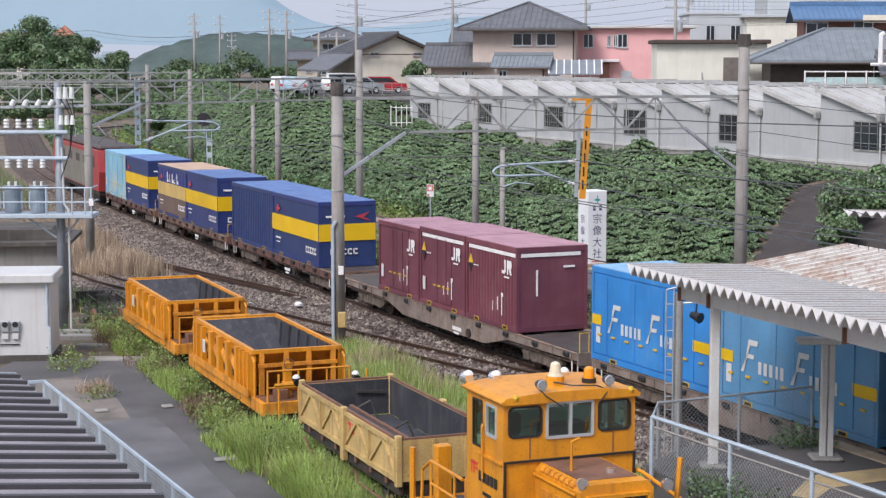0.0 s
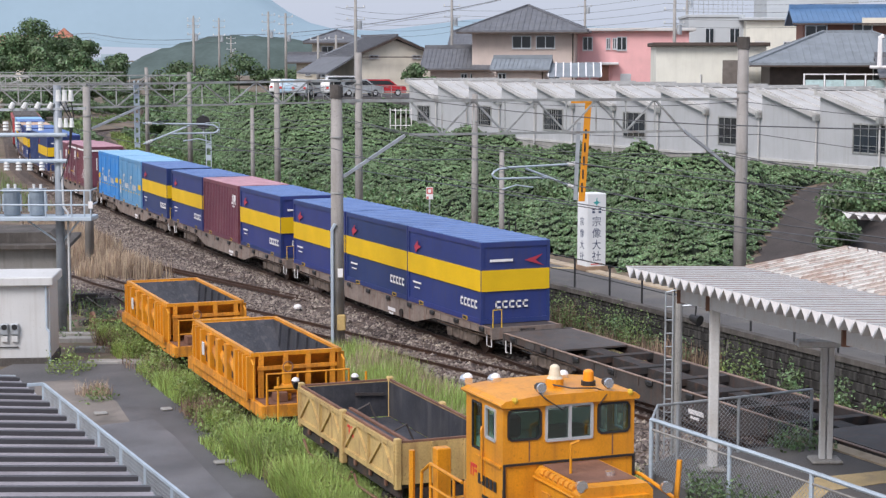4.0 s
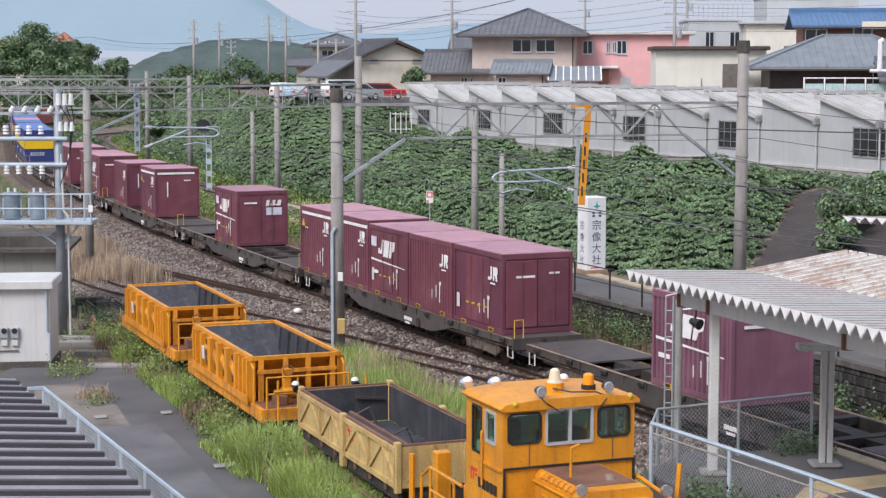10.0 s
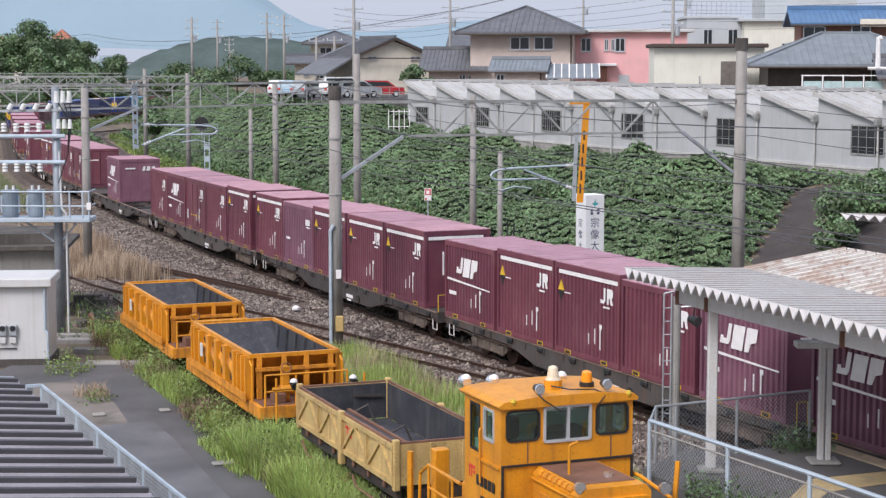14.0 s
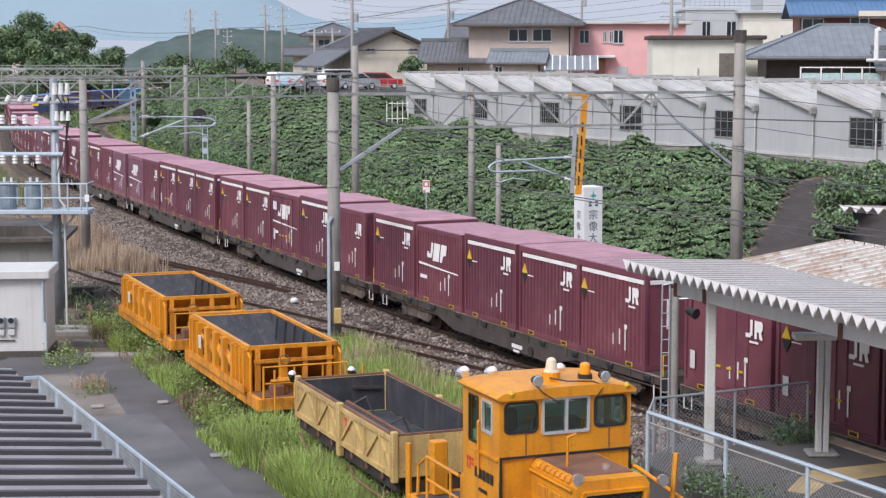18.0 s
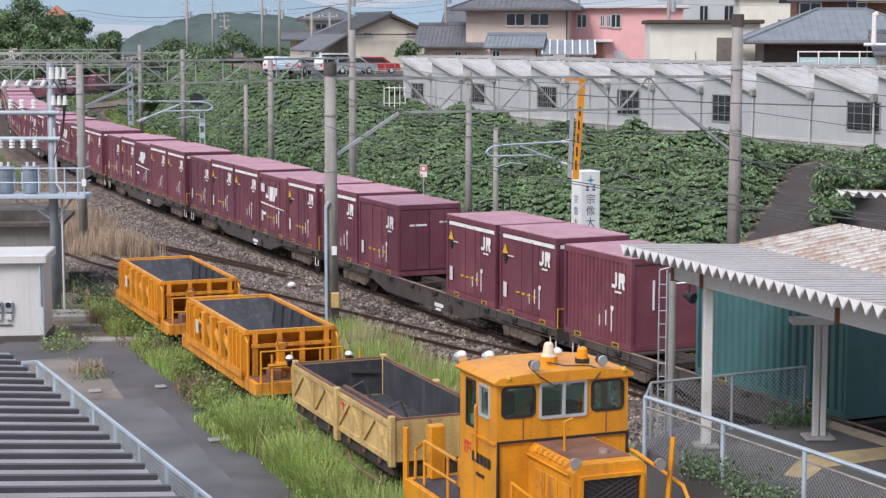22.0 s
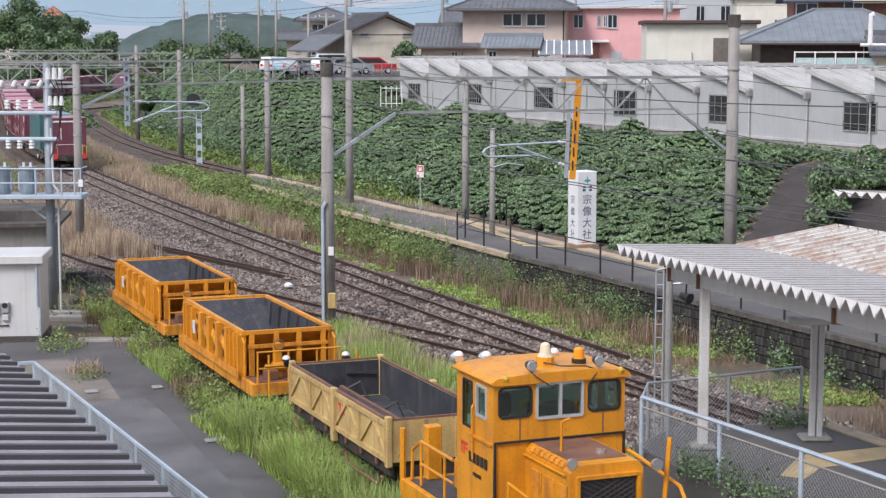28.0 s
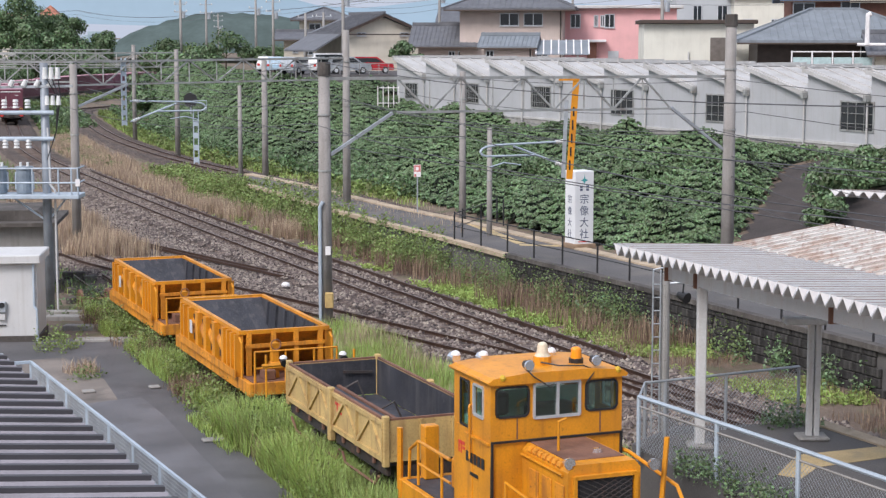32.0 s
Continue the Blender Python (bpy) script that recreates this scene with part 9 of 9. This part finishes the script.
DOORS12 = ((-0.24, 0.02), (0.02, 0.24))
KINDS = {
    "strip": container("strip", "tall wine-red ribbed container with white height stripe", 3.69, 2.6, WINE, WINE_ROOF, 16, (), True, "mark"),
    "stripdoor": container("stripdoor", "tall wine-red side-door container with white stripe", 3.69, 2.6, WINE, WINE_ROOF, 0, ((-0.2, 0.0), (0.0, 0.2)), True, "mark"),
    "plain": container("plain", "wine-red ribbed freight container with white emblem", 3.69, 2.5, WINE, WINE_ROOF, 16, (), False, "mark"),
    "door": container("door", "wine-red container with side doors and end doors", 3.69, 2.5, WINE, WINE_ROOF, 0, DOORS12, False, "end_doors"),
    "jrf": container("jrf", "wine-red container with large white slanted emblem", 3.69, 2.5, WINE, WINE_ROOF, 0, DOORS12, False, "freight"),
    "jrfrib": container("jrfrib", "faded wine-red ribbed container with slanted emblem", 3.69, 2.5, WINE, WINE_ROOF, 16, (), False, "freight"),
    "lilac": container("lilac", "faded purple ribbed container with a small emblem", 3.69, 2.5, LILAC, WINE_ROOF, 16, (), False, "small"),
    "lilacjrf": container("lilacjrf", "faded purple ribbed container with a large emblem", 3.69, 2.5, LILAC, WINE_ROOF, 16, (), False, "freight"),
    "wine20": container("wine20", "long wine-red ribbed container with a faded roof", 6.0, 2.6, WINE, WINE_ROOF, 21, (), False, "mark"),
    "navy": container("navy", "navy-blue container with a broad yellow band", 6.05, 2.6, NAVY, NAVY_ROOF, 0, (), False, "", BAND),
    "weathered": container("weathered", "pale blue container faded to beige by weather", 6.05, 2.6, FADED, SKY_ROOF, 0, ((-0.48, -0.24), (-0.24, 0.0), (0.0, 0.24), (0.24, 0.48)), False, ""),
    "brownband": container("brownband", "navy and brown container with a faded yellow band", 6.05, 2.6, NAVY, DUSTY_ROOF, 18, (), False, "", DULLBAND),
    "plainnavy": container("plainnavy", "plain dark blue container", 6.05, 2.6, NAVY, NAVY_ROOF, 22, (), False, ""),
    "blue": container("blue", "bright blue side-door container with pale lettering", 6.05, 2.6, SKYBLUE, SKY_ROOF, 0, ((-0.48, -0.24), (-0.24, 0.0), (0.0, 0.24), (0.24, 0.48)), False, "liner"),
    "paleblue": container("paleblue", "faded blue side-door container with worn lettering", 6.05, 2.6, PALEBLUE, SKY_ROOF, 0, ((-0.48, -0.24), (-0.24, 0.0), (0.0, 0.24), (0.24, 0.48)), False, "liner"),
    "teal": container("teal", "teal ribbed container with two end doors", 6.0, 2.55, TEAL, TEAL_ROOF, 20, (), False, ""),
}
for k in KINDS.values():
    k.location = (0, -300, -40)


def wagon(L, label, frame_mat):
    """A flat container wagon: fish-belly side frames, cross members, deck, two bogies with wheels."""
    w = thing("container_wagon", label, "railway wagon", None, "wagons of the freight train")
    h = L / 2
    for side in (-1, 1):
        y0, y1 = (W2 - 0.12, W2 - 0.02) if side > 0 else (-W2 + 0.02, -W2 + 0.12)
        poly = [(-h + 0.3, 1.02), (-h + 0.3, 0.82), (-h + 4.9, 0.76), (-h + 6.6, 0.4), (h - 6.6, 0.4), (h - 4.9, 0.76), (h - 0.3, 0.82), (h - 0.3, 1.02)] if L > 17 else [(-h + 0.3, 1.02), (-h + 0.3, 0.76), (h - 0.3, 0.76), (h - 0.3, 1.02)]
        sill = part("side_sill", Shape().prism(poly, y0, y1), frame_mat, w)
        for k in range(int(L / 1.2)):
            x = -h + 0.7 + k * 1.2
            part("stake", Shape().box(x, side * (W2 - 0.02), 0.8, x + 0.08, side * (W2 + 0.01), 1.0), frame_mat, sill)
        part("top_flange", Shape().box(-h + 0.3, side * W2 - 0.09 if side > 0 else -W2 - 0.01, 1.02, h - 0.3, side * W2 + 0.01 if side > 0 else -W2 + 0.09, 1.04), M_FLANGE, sill, "worn rust-tan top edge")
        if side > 0:
            for k in range(10):
                x = -h + 1.0 + k * (L - 2.0) / 9
                part("twist_lock", Shape().block(x - 0.16, W2 - 0.02, 0.86, x + 0.16, W2 + 0.06, 1.01, 0.03), M_BLACK, sill, "black container lock")
            s = Shape().box(-1.6, W2 - 0.02, 0.5, -0.9, W2 - 0.012, 0.62).box(-1.4, W2 - 0.02, 0.38, -1.0, W2 - 0.012, 0.45)
            part("lettering", s, M_WHITE, sill, "small white lettering bars")
    s = Shape().box(-h + 0.2, -0.25, 0.62, h - 0.2, 0.25, 1.0)
    for k in range(int(L / 1.95)):
        x = -h + 0.9 + k * 1.95
        s.box(x, -W2 + 0.12, 0.85, x + 0.3, W2 - 0.12, 1.03)
    part("centre_sill", s, M_DARK, w)
    for x0, x1 in ((-h + 0.3, -h + 3.9), (h - 3.9, h - 0.3)):
        part("deck_plate", Shape().box(x0, -W2 + 0.12, 1.0, x1, W2 - 0.12, 1.045), M_UFRAME, w, "dark worn deck plate")
    for x in (-h + 0.28, h - 0.36):
        part("end_beam", Shape().box(x, -W2, 0.7, x + 0.08, W2, 1.06), frame_mat, w)
    for x in (-h, h):
        d = 0.3 if x < 0 else -0.3
        part("coupler", Shape().box(min(x, x + d) - 0.02, -0.14, 0.72, max(x, x + d) + 0.02, 0.14, 1.0), M_DARK, w)
    bx = h - (3.0 if L > 17 else 2.3)
    for c in (-bx, bx):
        b = part("bogie", Shape(), M_DARK, w)
        s = Shape()
        for y in (-1, 1):
            s.prism([(-1.35, 0.5), (-1.2, 0.62), (-0.4, 0.66), (0.4, 0.66), (1.2, 0.62), (1.35, 0.5), (1.2, 0.38), (0.6, 0.3), (-0.6, 0.3), (-1.2, 0.38)], y * 0.92 - 0.06, y * 0.92 + 0.06)
            for a in (-0.95, 0.95):
                s.block(a - 0.16, y * 0.99 - 0.07, 0.28, a + 0.16, y * 0.99 + 0.07, 0.58, 0.04)
            for a in (-0.3, 0.0, 0.3):
                s.rod((a, y * 0.95, 0.34), (a, y * 0.95, 0.6), 0.08, None, 8)
        s.box(-0.3, -0.95, 0.45, 0.3, 0.95, 0.72)
        b.data = s.mesh("bogie", M_BOGIE)
        b.location.x = c
        for a in (-0.95, 0.95):
            ws = Shape().rod((a, -0.8, 0.43), (a, 0.8, 0.43), 0.08)
            for y in (-1, 1):
                ws.rod((a, y * 0.52, 0.43), (a, y * 0.64, 0.43), 0.43, None, 20).rod((a, y * 0.48, 0.43), (a, y * 0.52, 0.43), 0.455, None, 20)
            part("wheelset", ws, M_RAIL, b)
    for x, sgn in ((-h + 0.4, -1), (h - 0.4, 1)):
        s = Shape().pipe([(x, W2 - 0.05, 1.0), (x, W2 - 0.05, 0.45), (x - sgn * 0.35, W2 - 0.05, 0.45), (x - sgn * 0.35, W2 - 0.05, 0.8)], 0.02)
        part("footstep", s, M_WHITE, w, "pale footstep")
    s = Shape().pipe([(-h + 0.32, W2 - 0.06, 1.0), (-h + 0.32, W2 - 0.06, 1.62), (-h + 0.32, W2 - 0.36, 1.62), (-h + 0.32, W2 - 0.36, 1.0)], 0.018)
    part("handrail", s, M_YEL, w, "thin yellow handrail")
    for x in (-1.4, 1.0):
        part("brake_cylinder", Shape().rod((x, 0.75, 0.55), (x + 0.6, 0.75, 0.55), 0.16, None, 12), M_BOGIE, w, "dusty brake cylinder")
    part("brake_pipe", Shape().pipe([(-h + 0.4, W2 - 0.16, 0.7), (-h + 5.0, W2 - 0.16, 0.66), (h - 5.0, W2 - 0.16, 0.66), (h - 0.4, W2 - 0.16, 0.7)], 0.025), M_FLANGE, w, "rusty brake pipe")
    part("brake_wheel", Shape().rod((-2.2, W2 - 0.02, 0.55), (-2.2, W2 + 0.03, 0.55), 0.15, None, 14), M_DARK, w)
    return w


WAGON = wagon(19.9, "long dark grey flat container wagon", M_UFRAME)
WAGON_P = wagon(19.9, "long rust-stained grey flat container wagon", M_UFRAME_P)
WAGON_S = wagon(14.4, "short rusty-red flat container wagon", M_UFRAME_R)
for k in (WAGON, WAGON_P, WAGON_S):
    k.location = (0, -300, -40)

# wagons from the locomotive to the tail: start behind the zero mark, wagon, loads (start, kind)
TRAIN = [
    (-59.4, WAGON_S, [(-59.0, "weathered"), (-52.8, "navy")]),
    (-44.7, WAGON_S, [(-44.3, "brownband"), (-38.2, "navy")]),
    (-30.0, WAGON_S, [(-29.6, "plainnavy"), (-23.5, "navy")]),
    (-15.3, WAGON_P, [(-10.9, "door"), (-7.1, "stripdoor"), (-3.3, "strip")]),
    (4.8, WAGON_P, [(5.1, "blue"), (11.5, "paleblue"), (17.9, "navy")]),
    (24.9, WAGON_P, [(25.1, "navy"), (31.4, "wine20"), (37.8, "navy")]),
    (45.1, WAGON_P, [(45.6, "navy"), (51.8, "navy"), (57.9, "navy")]),
    (65.2, WAGON, []),
    (85.3, WAGON, [(85.3, "plain"), (89.1, "door"), (96.8, "door"), (100.6, "jrf")]),
    (105.4, WAGON, [(108.9, "plain"), (116.4, "strip")]),
    (125.5, WAGON, [(132.5, "jrf")]),
    (145.6, WAGON, [(145.5, "strip"), (149.4, "strip"), (153.2, "jrf"), (157.0, "plain"), (160.8, "door")]),
    (165.8, WAGON, [(173.3, "lilacjrf")]),
    (185.9, WAGON, [(185.6, "plain"), (189.4, "jrfrib"), (193.3, "door"), (197.1, "plain"), (201.0, "strip")]),
    (206.0, WAGON, [(205.6, "strip"), (209.4, "lilac"), (213.2, "strip"), (217.1, "strip"), (220.9, "strip")]),
    (226.1, WAGON, [(226.3, "jrfrib"), (230.2, "strip"), (234.0, "strip"), (237.8, "plain"), (241.7, "lilacjrf")]),
    (246.2, WAGON, [(246.3, "lilacjrf"), (250.1, "plain"), (254.0, "stripdoor"), (257.8, "strip"), (261.5, "strip")]),
    (266.3, WAGON, [(266.2, "strip"), (270.1, "strip"), (274.0, "jrf"), (277.8, "strip"), (281.5, "plain")]),
    (286.4, WAGON, [(286.1, "strip"), (290.0, "jrfrib"), (293.9, "strip"), (297.8, "strip"), (301.5, "strip")]),
    (306.6, WAGON, [(307.1, "door"), (311.0, "stripdoor"), (314.8, "jrfrib"), (318.5, "strip"), (322.4, "strip")]),
    (326.7, WAGON, [(327.2, "door"), (331.0, "stripdoor"), (334.8, "strip"), (338.7, "jrf"), (342.5, "stripdoor")]),
    (346.8, WAGON, [(346.9, "strip"), (350.8, "door"), (358.7, "stripdoor"), (362.7, "stripdoor")]),
    (366.9, WAGON, [(366.9, "plain"), (373.7, "teal"), (382.4, "strip")]),
]
FLOOR = 1.17


def ride(c, t, z=0.0, half=7.0):
    """Pose on the main line of a vehicle whose middle is c metres behind the zero mark; it sits on two bogies."""
    s = SPEED * t - c
    a, b = on_main(s + half), on_main(s - half)
    h = math.atan2(a[0] - b[0], a[1] - b[1])
    za, zb = grade(a[1]), grade(b[1])
    return pose((a[0] + b[0]) / 2, (a[1] + b[1]) / 2, z + (za + zb) / 2, 0, -math.degrees(math.atan2(za - zb, 2 * half)), 90 - math.degrees(h))


MOVING = []
for start, proto, loads in TRAIN:
    L = 19.9 if proto is not WAGON_S else 14.4
    mid = start + L / 2 + 0.05
    w = copy_thing(proto, ride(mid, 0))
    MOVING.append((w, mid, Matrix.Identity(4)))
    for at, kind in loads:
        k = KINDS[kind]
        long = 3.69 if kind in ("strip", "stripdoor", "plain", "door", "jrf", "jrfrib", "lilac", "lilacjrf") else 6.05
        off = Matrix.Translation((mid - (at + long / 2), 0, FLOOR - 0.125))
        MOVING.append((copy_thing(k, ride(mid, 0) @ off), mid, off))
for k in list(KINDS.values()) + [WAGON, WAGON_P, WAGON_S]:
    for o in (*k.children_recursive, k):
        bpy.data.objects.remove(o)

# tail signals
tail = MOVING[[i for i, m in enumerate(MOVING) if m[0].name.startswith("container_wagon")][-1]]
for y in (1.0, -1.0):
    part("tail_disc", Shape().rod((-9.75, y, 1.0), (-9.8, y, 1.0), 0.2, None, 20), M_RED, tail[0], "round red tail marker")
s = Shape().pipe([(-9.72, -1.13, 1.0), (-9.72, -1.13, 1.65), (-9.72, -1.0, 1.75), (-9.72, -0.87, 1.65), (-9.72, -0.87, 1.0)], 0.035)
part("marker_frame", s, M_YEL, tail[0], "yellow tail marker frame")
part("rear_rail", Shape().pipe([(-9.72, 0.95, 1.75), (-9.72, 0.9, 1.82), (-9.72, -0.9, 1.82)], 0.018), M_WHITE, tail[0], "thin pale handrail")


def locomotive():
    c = thing("locomotive", "red electric locomotive at the head of the train", "locomotive")
    red = mat("loco_red_paint", (0.36, 0.045, 0.045), 0.45, 0, 0.1, 0.8, 0.04, 30.0, (0.2, 0.05, 0.05), 0.35)
    part("body", Shape().prism([(-9.3, 1.0), (-9.5, 2.2), (-9.1, 3.5), (9.1, 3.5), (9.5, 2.2), (9.3, 1.0)], -1.4, 1.4), red, c)
    part("roof", Shape().block(-8.6, -1.2, 3.5, 8.6, 1.2, 3.75, 0.1), M_UFRAME, c, "grey roof")
    part("side_panel", Shape().prism([(-6.9, 1.05), (-6.4, 3.25), (8.2, 3.25), (8.6, 1.05)], 1.4, 1.412), mat("dull_olive_grey_paint", (0.2, 0.185, 0.16), 0.5, 0, 0.15, 0.8, 0.04, 30.0, (0.13, 0.115, 0.1), 0.5), c, "dull grey side panel")
    for x in (-4.5, -1.5, 1.5, 4.5):
        part("louvre", Shape().box(x - 0.7, 1.412, 2.5, x + 0.7, 1.43, 3.0), M_UFRAME, c, "dark side louvre")
    part("plate", Shape().box(-5.6, 1.412, 2.0, -4.7, 1.42, 2.2), M_WHITE, c, "small white plate")
    part("skirt", Shape().box(-9.2, -1.35, 0.75, 9.2, 1.35, 1.02), M_DARK, c, "dark underframe")
    for y in (-0.55, 0.55):
        part("windscreen", Shape().add([(-9.43, y - 0.45, 2.45), (-9.43, y + 0.45, 2.45), (-9.17, y + 0.45, 3.3), (-9.17, y - 0.45, 3.3)], [(3, 2, 1, 0)]), M_GLASS, c, "dark windscreen")
    for x in (-7.5, 7.5):
        part("side_window", Shape().box(x - 0.35, 1.4, 2.4, x + 0.35, 1.42, 3.1), M_GLASS, c, "dark cab window")
        part("pantograph", Shape().pipe([(x * 0.6, -0.6, 3.75), (x * 0.8, -0.3, 4.3), (x * 0.6, -0.6, 4.9), (x * 0.6, 0.6, 4.9), (x * 0.8, 0.3, 4.3), (x * 0.6, 0.6, 3.75)], 0.03), M_BEAM, c)
    for x in (-6, -0.1, 6):
        b = part("bogie", Shape().box(x - 1.8, -1.1, 0.3, x + 1.8, 1.1, 0.8), M_DARK, c)
        for a in (-1.1, 1.1):
            part("wheelset", Shape().rod((x + a, -0.62, 0.5), (x + a, 0.62, 0.5), 0.5, None, 18), M_DARK, b)
    return c


loco = locomotive()
loco.matrix_basis = ride(-69.5, 0)
MOVING.append((loco, -69.5, Matrix.Identity(4)))


def motions():
    for ob, c, off in MOVING:
        walk(ob, [(t, ride(c, t) @ off) for t in range(33)])

# ---- pieces: sleepers, ballast stones, wall stones ----
def sleeper_mesh():
    s = Shape().block(-0.11, -1.05, -0.27, 0.11, 1.05, -0.105, 0.02)
    return s.mesh("sleeper", M_SLEEPER)


def lay(track_root, pts, z, step, limit=10000):
    me = sleeper_mesh()
    acc, count = 0.0, 0
    for a, b in zip(pts, pts[1:]):
        L = math.dist(a, b)
        while acc < L and count < limit:
            k = acc / L
            ob = new("sleeper", me)
            ob.parent = track_root
            ob.matrix_basis = pose(a[0] + (b[0] - a[0]) * k, a[1] + (b[1] - a[1]) * k, z, 0, 0, math.degrees(math.atan2(b[1] - a[1], b[0] - a[0])) + random.uniform(-1, 1))
            acc += step
            count += 1
        acc -= L


lay(main_track, [p for p in main_pts if 36 < p[1] < 160], 0.0, 0.62, 230)
lay(siding_track, [p for p in SIDING if p[1] > 45], -0.03, 0.66)
lay(second_track, [p for p in SECOND if 112 < p[1] < 215], -0.02, 0.9)

rs = random.Random(8)
v, f = [], []
for i in range(150000):
    if rs.random() < 0.65:
        q = rs.choice(MAIN_NEAR[:72])
        o = rs.uniform(-7.0, 2.4)
        x, y, z = q[0] + o, q[1] + rs.uniform(-1, 1), (-0.145 if abs(o) < 1.9 else -0.28)
        if abs(o) < 1.1 and rs.random() < 0.35:
            continue
        if x < yard(y) + 2.0 and y < 62:
            continue
    else:
        q = rs.choice(SIDING)
        o = rs.uniform(-1.9, 1.9)
        x, y, z = q[0] + o, q[1] + rs.uniform(-1, 1), (-0.2 if abs(o) < 1.3 else -0.28)
    r = rs.uniform(0.035, 0.1)
    k = len(v)
    for dx, dy, dz in ((-1, 0, 0), (1, 0, 0.1), (0, -1, 0.1), (0, 1, 0), (0.1, 0.1, 0.9)):
        v.append((x + r * dx * rs.uniform(0.7, 1.2), y + r * dy * rs.uniform(0.7, 1.2), z + r * dz))
    f += [(k, k + 2, k + 4), (k + 2, k + 1, k + 4), (k + 1, k + 3, k + 4), (k + 3, k, k + 4)]
stuff("ballast_stones", v, f, M_STONE, "loose brown and grey ballast stones", None, "stones")

# stones of the platform wall
wall_root = thing("platform_wall", "blackened stone retaining wall with chipped white patches", "wall", kind="structure")
meshes = []
for k in range(4):
    w = 0.52 + 0.06 * k
    meshes.append((w, Shape().block(-w / 2, -0.06, -0.13, w / 2, 0.04, 0.13, 0.025).mesh("stone", M_WALLSTONE)))
wall_line = NEAR[4:9]
for row in range(5):
    z = -0.22 + row * 0.275
    for (ax, ay), (bx, by) in zip(wall_line, wall_line[1:]):
        L = math.dist((ax, ay), (bx, by))
        ang = math.degrees(math.atan2(by - ay, bx - ax))
        pos = 0.1 * (row % 2)
        while pos < L - 0.3:
            w, me = rs.choice(meshes)
            k = (pos + w / 2) / L
            if k > 1:
                break
            ob = new("stone", me)
            ob.parent = wall_root
            ob.matrix_basis = pose(ax + (bx - ax) * k, ay + (by - ay) * k, z, 0, 0, ang) @ pose(0, -0.03, 0)
            pos += w + 0.02


motions()
